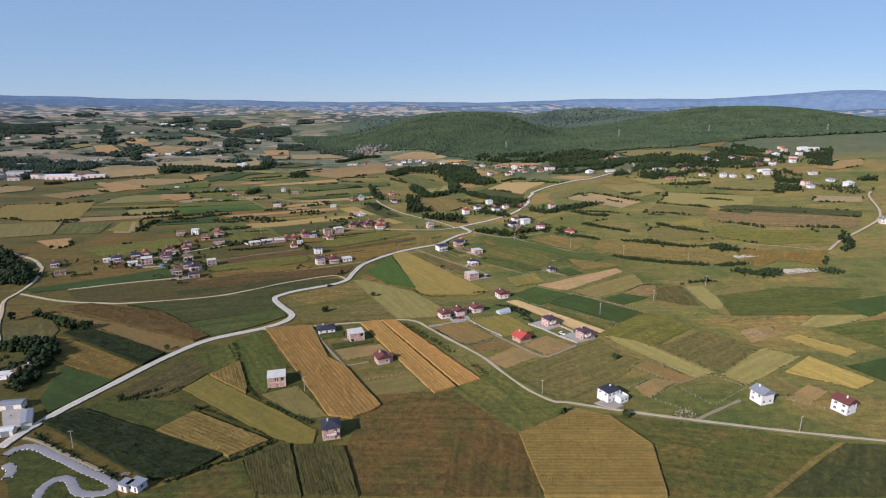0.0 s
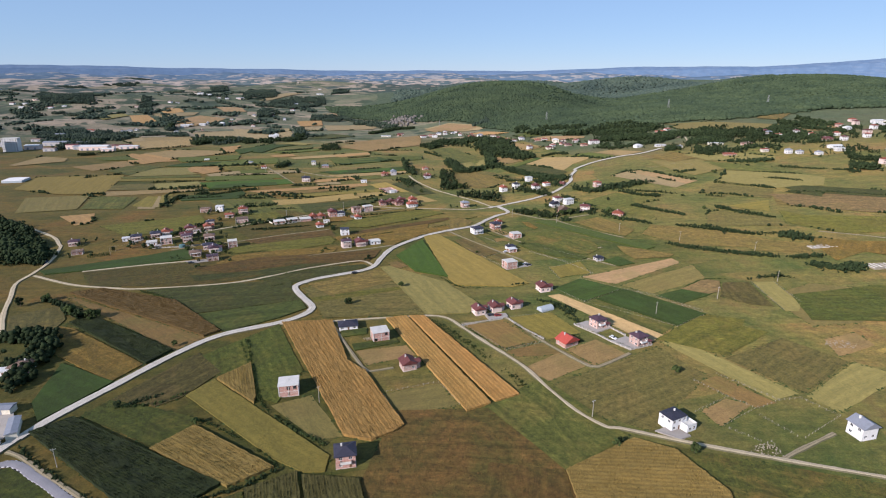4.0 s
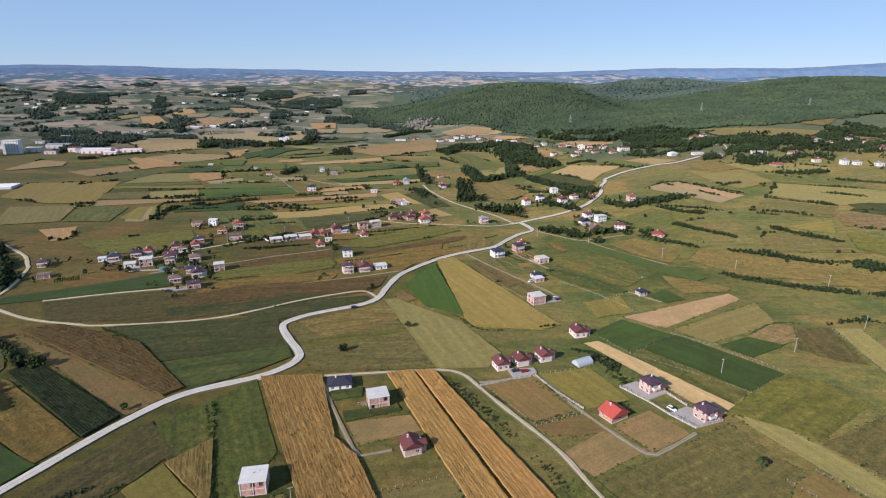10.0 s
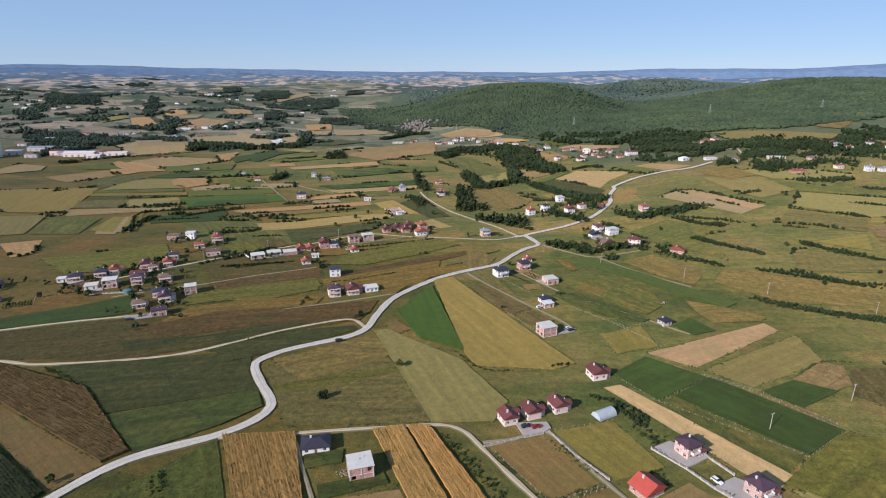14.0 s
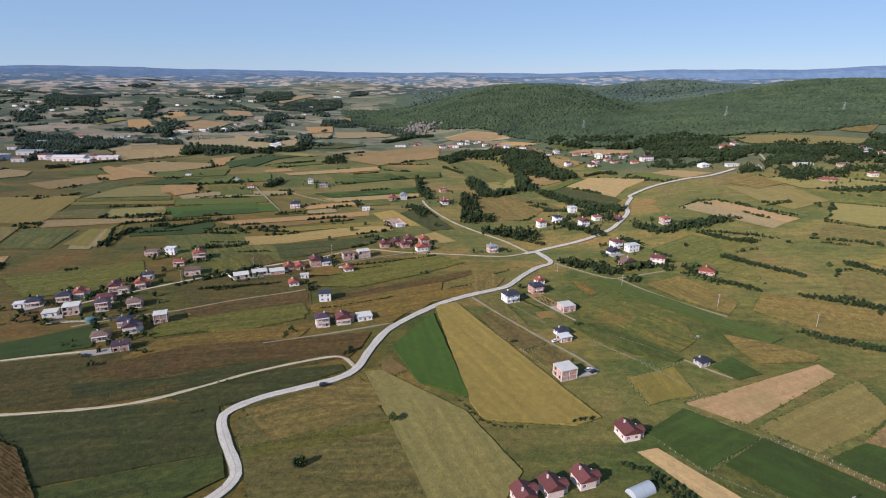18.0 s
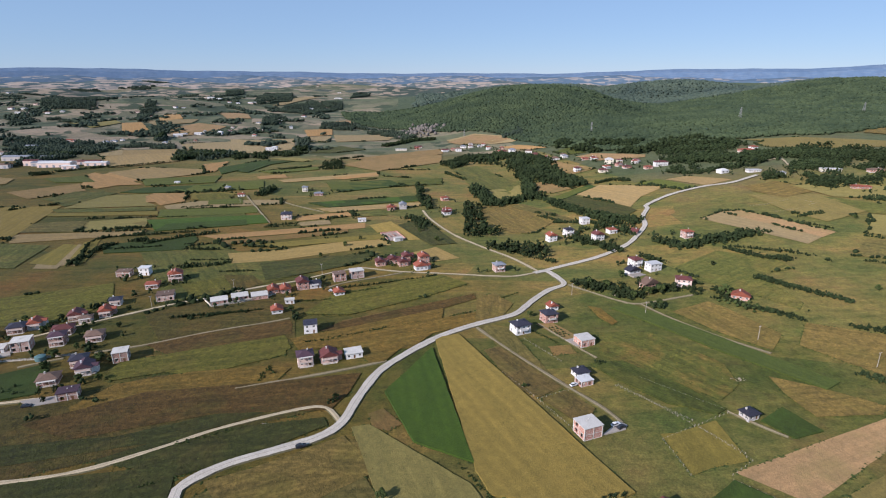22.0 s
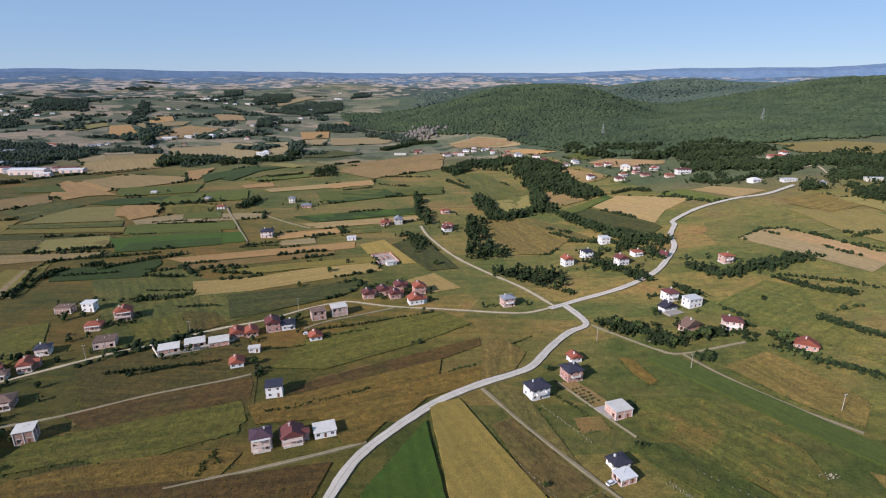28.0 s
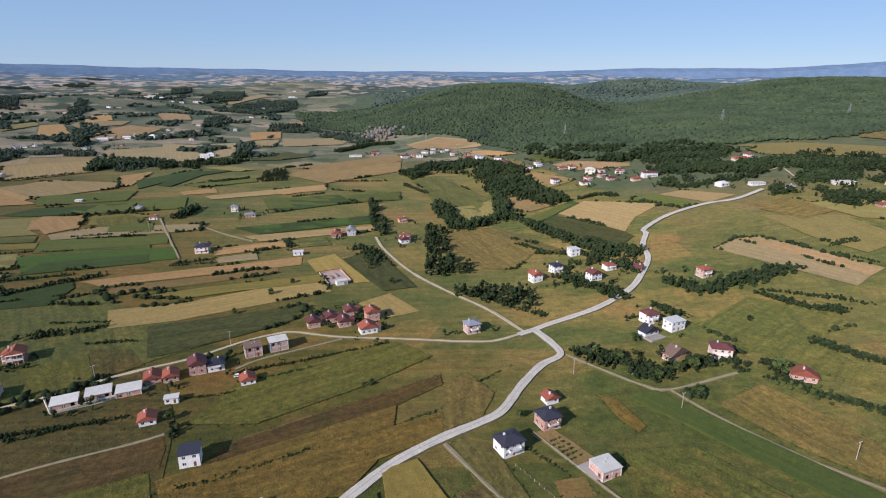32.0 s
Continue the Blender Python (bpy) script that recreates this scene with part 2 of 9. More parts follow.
    patch = ramp(nt, split.outputs["Red"], (0.0, (0.050, 0.070, 0.038)), (0.22, (0.078, 0.098, 0.050)), (0.42, (0.120, 0.125, 0.070)), (0.6, (0.185, 0.165, 0.105)), (0.78, (0.27, 0.215, 0.145)), (0.88, (0.075, 0.092, 0.050)), (1.0, (0.29, 0.225, 0.15)))
    patch = blend(nt, "MULTIPLY", 0.8, patch, ramp(nt, noise_of(nt, at, 0.05, 5.0, 0.75), (0.35, (0.54, 0.57, 0.62)), (0.65, (1.12, 1.08, 1.08))))
    copse = noise_of(nt, at, 0.0075, 6.0, 0.62)
    patch = blend(nt, "MIX", ramp(nt, copse, (0.54, (0, 0, 0)), (0.565, (1, 1, 1))), patch, (0.034, 0.050, 0.027))
    xyz = nt.nodes.new("ShaderNodeSeparateXYZ")
    nt.links.new(at, xyz.inputs[0])
    away = nt.nodes.new("ShaderNodeMapRange")
    away.inputs["From Min"].default_value, away.inputs["From Max"].default_value = 1150, 1350
    nt.links.new(xyz.outputs["Y"], away.inputs["Value"])
    east = mathn(nt, "GREATER_THAN", mathn(nt, "MULTIPLY_ADD", xyz.outputs["Y"], 0.22, xyz.outputs["X"]), 420.0)
    scrub = ramp(nt, noise_of(nt, at, 0.06, 5.0, 0.7), (0.35, (0.030, 0.046, 0.025)), (0.65, (0.062, 0.084, 0.046)))
    hill = mathn(nt, "MULTIPLY", mathn(nt, "GREATER_THAN", mathn(nt, "ADD", xyz.outputs["X"], xyz.outputs["Y"]), 1600.0), mathn(nt, "GREATER_THAN", mathn(nt, "MULTIPLY_ADD", xyz.outputs["Y"], 0.085, xyz.outputs["X"]), 0.0))
    patch = blend(nt, "MIX", mathn(nt, "MAXIMUM", east, hill), patch, scrub)
    slope = nt.nodes.new("ShaderNodeMapRange")
    slope.inputs["From Min"].default_value, slope.inputs["From Max"].default_value = 820, 960
    nt.links.new(mathn(nt, "MULTIPLY_ADD", wide, 300.0, mathn(nt, "ADD", xyz.outputs["Y"], -150.0)), slope.inputs["Value"])
    near = blend(nt, "MIX", mathn(nt, "MULTIPLY", mathn(nt, "MULTIPLY", slope.outputs["Result"], east), 0.75), near, scrub)
    c = blend(nt, "MIX", away.outputs["Result"], near, patch)
    nt.links.new(c, b.inputs["Base Color"])
    bump(nt, b, grain, 0.9, 0.35)
    return m


def plain(name, colour, rough=0.7, spread=0.08, grain=0.25, scale=2.5, metal=0.0):
    """Painted, poured or rolled surfaces: a colour with stains at two scales."""
    m, nt, b = surface(name, rough, metal)
    at = nt.nodes.new("ShaderNodeTexCoord").outputs["Object"]
    fine, wide = noise_of(nt, at, scale * 4, 5.0, 0.7), noise_of(nt, at, scale * 0.22, 4.0, 0.6)
    lo, hi = tuple(v * (1 - grain) for v in colour), tuple(min(0.95, v * (1 + grain * 0.5)) for v in colour)
    c = blend(nt, "MULTIPLY", 0.5, ramp(nt, fine, (0.3, lo), (0.7, hi)), ramp(nt, wide, (0.3, (0.75, 0.74, 0.72)), (0.65, (1.08, 1.08, 1.08))))
    nt.links.new(varied(nt, c, spread), b.inputs["Base Color"])
    bump(nt, b, fine, 0.3, 0.02)
    return m


def block_wall(name, colour, mortar):
    """Hollow red clay blocks with pale mortar joints."""
    m, nt, b = surface(name, 0.9)
    at = nt.nodes.new("ShaderNodeTexCoord").outputs["Object"]
    xyz = nt.nodes.new("ShaderNodeSeparateXYZ")
    nt.links.new(at, xyz.inputs[0])
    along = mathn(nt, "ADD", xyz.outputs["X"], xyz.outputs["Y"])
    flat = nt.nodes.new("ShaderNodeCombineXYZ")
    nt.links.new(along, flat.inputs["X"])
    nt.links.new(xyz.outputs["Z"], flat.inputs["Y"])
    tex = node(nt, "ShaderNodeTexBrick", Scale=1.0, Mortar_Size=0.018, Brick_Width=0.42, Row_Height=0.22, Color1=(*colour, 1), Color2=(*(v * 0.72 for v in colour), 1), Mortar=(*mortar, 1))
    nt.links.new(flat.outputs[0], tex.inputs["Vector"])
    stain = noise_of(nt, at, 0.7, 5.0, 0.7)
    c = blend(nt, "MULTIPLY", 0.6, tex.outputs["Color"], ramp(nt, stain, (0.3, (0.7, 0.68, 0.66)), (0.7, (1.15, 1.15, 1.15))))
    nt.links.new(varied(nt, c, 0.12), b.inputs["Base Color"])
    bump(nt, b, tex.outputs["Fac"], -0.4, 0.02)
    return m


def roof_tiles(name, colour, rough=0.6):
    """Pressed or clay tiles: courses down the slope."""
    m, nt, b = surface(name, rough)
    at = nt.nodes.new("ShaderNodeTexCoord").outputs["Object"]
    xyz = nt.nodes.new("ShaderNodeSeparateXYZ")
    nt.links.new(at, xyz.inputs[0])
    rows = mathn(nt, "SINE", mathn(nt, "MULTIPLY", xyz.outputs["Z"], 32.0))
    cols = mathn(nt, "SINE", mathn(nt, "MULTIPLY", mathn(nt, "ADD", xyz.outputs["X"], xyz.outputs["Y"]), 20.0))
    relief = mathn(nt, "ADD", rows, cols)
    fine, wide = noise_of(nt, at, 6.0, 5.0, 0.7), noise_of(nt, at, 0.5, 4.0, 0.6)
    c = ramp(nt, fine, (0.3, tuple(v * 0.72 for v in colour)), (0.7, tuple(v * 1.2 for v in colour)))
    c = blend(nt, "MULTIPLY", 0.5, c, ramp(nt, wide, (0.3, (0.72, 0.72, 0.72)), (0.7, (1.12, 1.12, 1.12))))
    nt.links.new(varied(nt, c, 0.15), b.inputs["Base Color"])
    bump(nt, b, relief, 0.35, 0.03)
    return m


def leafage(name, dark, light, spread=0.2, wide=0.0):
    m, nt, b = surface(name, 0.9)
    b.inputs["Specular IOR Level"].default_value = 0.08
    downy(b, 0.0)
    at = nt.nodes.new("ShaderNodeTexCoord").outputs["Object"]
    grain = noise_of(nt, at, 0.9, 5.0, 0.7)
    geo = nt.nodes.new("ShaderNodeNewGeometry")
    f = mathn(nt, "MULTIPLY_ADD", geo.outputs["Random Per Island"], 0.5, mathn(nt, "MULTIPLY", grain, 0.5))
    c = ramp(nt, f, (0.2, dark), (0.8, light))
    if wide:
        c = blend(nt, "MULTIPLY", 1.0, c, ramp(nt, noise_of(nt, at, wide, 5.0, 0.65), (0.36, (0.72, 0.76, 0.82)), (0.64, (1.22, 1.18, 1.1))))
    nt.links.new(varied(nt, c, spread), b.inputs["Base Color"])
    return m


GRASS = ground_material()
GRAVEL = plain("white_gravel", (0.53, 0.482, 0.41), 0.95, 0.03, 0.45, 0.6)
VERGE = plain("dusty_verge", (0.125, 0.115, 0.066), 0.95, 0.05, 0.35, 0.8)
GRAVEL_B = plain("dusty_gravel", (0.40, 0.37, 0.32), 0.95, 0.03, 0.5, 0.6)
DIRT = plain("pale_dirt", (0.47, 0.385, 0.255), 0.95, 0.05, 0.3, 0.8)
TRACK = plain("dry_track", (0.29, 0.235, 0.145), 0.95, 0.08, 0.35, 0.8)
LAWN = FIELD["grass_green"]
ASPHALT = plain("grey_asphalt", (0.24, 0.23, 0.24), 0.9, 0.03, 0.2, 1.0)
WALL = {
    "brick": block_wall("red_block", (0.48, 0.24, 0.185), (0.58, 0.50, 0.45)),
    # Darker copy of the red block: duller brick, front-wall shade put into the colour.
    "clay": block_wall("dim_red_block", (0.31, 0.175, 0.14), (0.42, 0.36, 0.32)),
    "pink": block_wall("pale_red_block", (0.50, 0.31, 0.26), (0.60, 0.55, 0.50)),
    "pinkwhite": plain("pinkish_render", (0.66, 0.52, 0.46), 0.85),
    "white": plain("white_render", (0.66, 0.655, 0.64), 0.85, 0.06, 0.12),
    "grey": plain("grey_render", (0.42, 0.40, 0.39), 0.85),
    "pale": plain("cream_render", (0.66, 0.61, 0.50), 0.85),
}
ROOF = {
    "concrete": plain("raw_concrete", (0.56, 0.54, 0.50), 0.9, 0.06, 0.25, 1.2),
    "pale": plain("pale_sheet", (0.58, 0.58, 0.575), 0.6),
    "navy": roof_tiles("dark_blue_grey_tiles", (0.036, 0.034, 0.048), 0.5),
    "darkred": roof_tiles("dark_red_tiles", (0.13, 0.044, 0.040), 0.6),
    "red": roof_tiles("bright_red_tiles", (0.38, 0.068, 0.048), 0.65),
    "plum": roof_tiles("plum_brown_tiles", (0.075, 0.042, 0.055), 0.55),
    "orange": roof_tiles("orange_tiles", (0.26, 0.078, 0.048), 0.75),
    "brown": roof_tiles("brown_tiles", (0.16, 0.105, 0.080), 0.8),
    "grey": plain("grey_sheet", (0.22, 0.235, 0.27), 0.5),
}
CONCRETE, PALE = ROOF["concrete"], ROOF["pale"]
FRAME = plain("white_plastic", (0.75, 0.75, 0.74), 0.4, 0.02, 0.05)
DOOR = plain("brown_door", (0.16, 0.085, 0.045), 0.5)
WOOD = plain("weathered_pole", (0.23, 0.19, 0.15), 0.9)
STEEL = plain("galvanised_steel", (0.42, 0.43, 0.44), 0.5, 0.05, 0.15, 2.5, 0.6)
MAST = plain("weathered_steel", (0.24, 0.25, 0.25), 0.7, 0.05, 0.15)
GLASS, glass_nodes, glass_b = surface("window_glass", 0.08)
glass_b.inputs["Base Color"].default_value = (0.025, 0.03, 0.035, 1)
glass_b.inputs["Specular IOR Level"].default_value = 0.5
LEAF = leafage("broad_leaves", (0.011, 0.020, 0.009), (0.036, 0.052, 0.021))
LEAF_B = leafage("light_leaves", (0.022, 0.036, 0.011), (0.066, 0.088, 0.030))
LEAF_F = leafage("oak_wood_leaves", (0.034, 0.053, 0.029), (0.056, 0.080, 0.043), 0.0, 0.012)
# Paler, bluer leaves for the back ridges: haze put into the colour.
LEAF_R = leafage("hazed_ridge_leaves", (0.046, 0.070, 0.056), (0.070, 0.096, 0.076), 0.0, 0.008)
# Broad leaves again for far woods, haze tinted into the green.
LEAF_D = leafage("hazed_distant_leaves", (0.026, 0.041, 0.030), (0.054, 0.074, 0.050), 0.0, 0.012)
BARK = plain("bark", (0.10, 0.08, 0.06), 0.95)


# ---- lie of the land ----
def smooth(a, b, v):
    v = min(1.0, max(0.0, (v - a) / (b - a)))
    return v * v * (3 - 2 * v)


def height(x, y):
    """The lie of the land: a flat valley floor, a bank rising east, a wooded hill and far rolling country."""
    bank = 2.5e-4 * max(0.0, x - 72) * max(0.0, y - 300)
    bank = 84 * (1 - math.exp(-bank / 84)) * (1 - 0.35 * smooth(1300, 1900, y))
    r = math.hypot((x - 276) / 576, (y - 2064) / 864)
    hill = 99 * (1 - smooth(0.1, 1.0, r))
    r = math.hypot((x - 1560) / 960, (y - 2340) / 1020)
    ridge = 126 * (1 - smooth(0.05, 1.0, r))
    up = (bank ** 4 + hill ** 4 + ridge ** 4) ** 0.25
    along = (x - 1.6) * 0.3430 + (y - 311.1) * 0.9393
    across = (x - 1.6) * 0.9393 - (y - 311.1) * 0.3430
    notch = math.exp(-(across / 130) ** 2) * smooth(1150, 1500, along)
    up *= 1 - 0.45 * notch
    beyond = math.hypot((along - 3000) / 650, (across - 60) / 900)
    up = max(up, 108 * (1 - smooth(0.0, 1.0, beyond)))
    far = max(0.0, (math.hypot(x, y - 150) - 1500) / 3200)
    if far:
        roll = 65 * far ** 1.2 + min(1.0, far * 6) * 15 * (math.sin(x / 210 + 1.3 * math.sin(y / 350)) + math.sin(y / 190 + 1.7 * math.sin(x / 300)) + 0.6)
        up = max(up, roll) + 0.2 * min(up, max(0.0, roll))
    return up


def mesh_object(name, verts, faces, material, parent=None, smooth_faces=False):
    me = bpy.data.meshes.new(name)
    verts = np.asarray(verts, dtype=np.float32)
    if isinstance(faces, np.ndarray):
        n, k = faces.shape
        me.vertices.add(len(verts))
        me.vertices.foreach_set("co", verts.ravel())
        me.loops.add(n * k)
        me.loops.foreach_set("vertex_index", faces.astype(np.int32).ravel())
        me.polygons.add(n)
        me.polygons.foreach_set("loop_start", np.arange(0, n * k, k, dtype=np.int32))
        me.update(calc_edges=True)
    else:
        me.from_pydata(verts.tolist(), [], faces)
    if smooth_faces:
        me.polygons.foreach_set("use_smooth", [True] * len(me.polygons))
    me.materials.append(material)
    ob = new(name, me)
    ob.parent = parent
    return ob


def part(name, bm, material, parent, label="", shift=None):
    """Links a bmesh as one mesh object under a thing or a part."""
    me = bpy.data.meshes.new(name)
    bm.to_mesh(me)
    bm.free()
    me.materials.append(material)
    ob = new(name, me)
    ob.parent = parent
    if shift:
        ob.location = shift
    return tagged(ob, label)


def share(name, data, parent, m=None, label=""):
    ob = new(name, data)
    ob.parent = parent
    if m is not None:
        ob.matrix_basis = m
    return tagged(ob, label)


def box(bm, x0, x1, y0, y1, z0, z1):
    v = [bm.verts.new((x, y, z)) for z in (z0, z1) for x, y in ((x0, y0), (x1, y0), (x1, y1), (x0, y1))]
    for f in ((3, 2, 1, 0), (4, 5, 6, 7), (0, 1, 5, 4), (1, 2, 6, 5), (2, 3, 7, 6), (3, 0, 4, 7)):
        bm.faces.new([v[i] for i in f])


def boxes(*spans):
    bm = bmesh.new()
    for s in spans:
        box(bm, *s)
    return bm


def tube(bm, x, y, z0, z1, r0, r1, sides=8):
    lo = [bm.verts.new((x + r0 * math.cos(a), y + r0 * math.sin(a), z0)) for a in np.linspace(0, 2 * math.pi, sides, endpoint=False)]
    hi = [bm.verts.new((x + r1 * math.cos(a), y + r1 * math.sin(a), z1)) for a in np.linspace(0, 2 * math.pi, sides, endpoint=False)]
    for i in range(sides):
        bm.faces.new((lo[i], lo[(i + 1) % sides], hi[(i + 1) % sides], hi[i]))
    bm.faces.new(hi)
    bm.faces.new(lo[::-1])


def empty(name, x, y, yaw=0.0, z=None):
    ob = new(name)
    ob.empty_display_size = 1.0
    ob.matrix_basis = pose(x, y, height(x, y) if z is None else z, 0, 0, yaw)
    return ob


def make_ground():
    """One sheet to the horizon, finer near the walk."""
    radii = [0.0]
    while radii[-1] < 4830:
        radii.append(radii[-1] + 6 + radii[-1] * 0.018)
    turns = 420
    verts, faces = [(0, 150, height(0, 150))], []
    for r in radii[1:]:
        for k in range(turns):
            a = 2 * math.pi * k / turns
            x, y = r * math.sin(a), 150 + r * math.cos(a)
            verts.append((x, y, height(x, y)))
    for k in range(turns):
        faces.append((0, 1 + (k + 1) % turns, 1 + k))
    for i in range(len(radii) - 2):
        a, b = 1 + i * turns, 1 + (i + 1) * turns
        for k in range(turns):
            n = (k + 1) % turns
            faces.append((a + k, a + n, b + n, b + k))
    ob = mesh_object("ground", verts, faces, GRASS, smooth_faces=True)
    tagged(ob, "dry green and brown summer meadow with far rolling farmland", "ground", kind="structure")


make_ground()


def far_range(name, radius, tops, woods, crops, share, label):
    """A range of distant country all round: woods and stubble, blue haze mixed into both colours."""
    m, nt, b = surface(name + "_hazed_cover", 1.0)
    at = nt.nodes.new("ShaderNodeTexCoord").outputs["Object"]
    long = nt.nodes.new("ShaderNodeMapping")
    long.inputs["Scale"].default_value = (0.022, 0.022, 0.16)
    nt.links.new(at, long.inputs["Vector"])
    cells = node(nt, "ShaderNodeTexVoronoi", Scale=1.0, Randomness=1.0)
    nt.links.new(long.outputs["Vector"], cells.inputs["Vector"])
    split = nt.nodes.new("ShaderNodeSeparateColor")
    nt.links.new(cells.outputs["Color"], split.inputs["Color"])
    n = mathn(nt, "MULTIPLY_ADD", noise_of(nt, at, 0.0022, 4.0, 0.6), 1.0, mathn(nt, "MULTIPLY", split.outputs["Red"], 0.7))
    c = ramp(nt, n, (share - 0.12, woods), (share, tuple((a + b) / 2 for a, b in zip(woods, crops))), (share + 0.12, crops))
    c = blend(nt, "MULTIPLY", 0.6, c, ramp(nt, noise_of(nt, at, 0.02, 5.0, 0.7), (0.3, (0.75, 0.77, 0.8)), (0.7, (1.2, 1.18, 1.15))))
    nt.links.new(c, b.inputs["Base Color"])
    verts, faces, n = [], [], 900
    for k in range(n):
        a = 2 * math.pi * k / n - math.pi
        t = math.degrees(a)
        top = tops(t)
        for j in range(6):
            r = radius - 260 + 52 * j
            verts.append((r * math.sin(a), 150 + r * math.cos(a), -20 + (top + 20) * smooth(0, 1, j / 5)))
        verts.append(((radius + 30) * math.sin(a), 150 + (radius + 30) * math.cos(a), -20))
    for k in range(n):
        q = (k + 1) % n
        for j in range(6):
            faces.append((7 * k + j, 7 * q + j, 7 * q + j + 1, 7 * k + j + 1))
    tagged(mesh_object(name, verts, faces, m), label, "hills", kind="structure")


def bell(t, at, wide):
    return math.exp(-((t - at) / wide) ** 2)


def wave(t, a, b, c):
    return a * math.sin(t * 0.37 + b) + 0.6 * a * math.sin(t * 0.9 + c) + 0.3 * a * math.sin(t * 2.3 + b + c)


# The farther the range, the more haze blue its colours hold.
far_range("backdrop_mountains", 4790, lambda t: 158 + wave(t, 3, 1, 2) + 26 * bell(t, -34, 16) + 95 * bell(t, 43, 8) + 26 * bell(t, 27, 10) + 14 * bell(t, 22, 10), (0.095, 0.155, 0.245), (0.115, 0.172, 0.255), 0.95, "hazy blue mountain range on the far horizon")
far_range("backdrop_ridge", 4450, lambda t: 128 + wave(t, 7, 2, 0) + 10 * bell(t, 12, 14), (0.075, 0.122, 0.175), (0.24, 0.235, 0.235), 1.0, "distant hills in blue-grey haze with pale stubble fields")
far_range("backdrop_plain", 4050, lambda t: 100 + wave(t, 9, 0.5, 3) - 22 * bell(t, 34, 20), (0.068, 0.100, 0.108), (0.31, 0.262, 0.225), 0.9, "distant hazy rolling stubble fields and woods")
far_range("backdrop_downs", 3600, lambda t: 66 + wave(t, 10, 3, 1) - 30 * bell(t, 36, 22), (0.046, 0.066, 0.056), (0.25, 0.205, 0.155), 0.98, "hazy rolling farmland with dark woods in the distance")

STEP = [0]
PARCELS, KEEP_OFF, HOMES = [], [], []


def stalks(bm, local, cx, cy, ca, sa, lift, tall):
    """Corn plants in drilled rows over a parcel, with gaps where they failed."""
    rng = np.random.default_rng(int(abs(cx * 3 + cy * 7)))
    lo, hi = np.min(local, axis=0), np.max(local, axis=0)
    n = int((hi[0] - lo[0]) * (hi[1] - lo[1]) * 2.4)
    p = rng.uniform(lo, hi, (n, 2))
    p[:, 0] = np.round(p[:, 0] / 1.1) * 1.1 + rng.normal(0, 0.06, n)
    p = p[inside(p, local)]
    new_vert, new_face = bm.verts.new, bm.faces.new
    for x, y in p:
        gx, gy = cx + x * ca - y * sa, cy + x * sa + y * ca
        thin = noise.noise((gx * 0.12, gy * 0.12, 5.0))
        if thin < -0.35 and rng.uniform() < 0.7:
            continue
        z = height(gx, gy) + lift + tall * 0.62
        a, r, h = rng.uniform(0, 6.28), rng.uniform(0.16, 0.4), tall * rng.uniform(0.28, 0.62)
        v = [new_vert((x + r * math.cos(a + 2.094 * k), y + r * math.sin(a + 2.094 * k), z)) for k in range(3)]
        t = new_vert((x + rng.normal() * 0.12, y + rng.normal() * 0.12, z + h))
        new_face((v[0], v[1], t))
        new_face((v[1], v[2], t))
        new_face((v[2], v[0], t))


def inside(pts, corners):
    hit = np.zeros(len(pts), bool)
    x, y = pts[:, 0], pts[:, 1]
    for (ax, ay), (bx, by) in zip(corners, (*corners[1:], corners[0])):
        if ay == by:
            continue
        cross = (ay > y) != (by > y)
        hit ^= cross & (x < (bx - ax) * (y - ay) / (by - ay) + ax)
    return hit


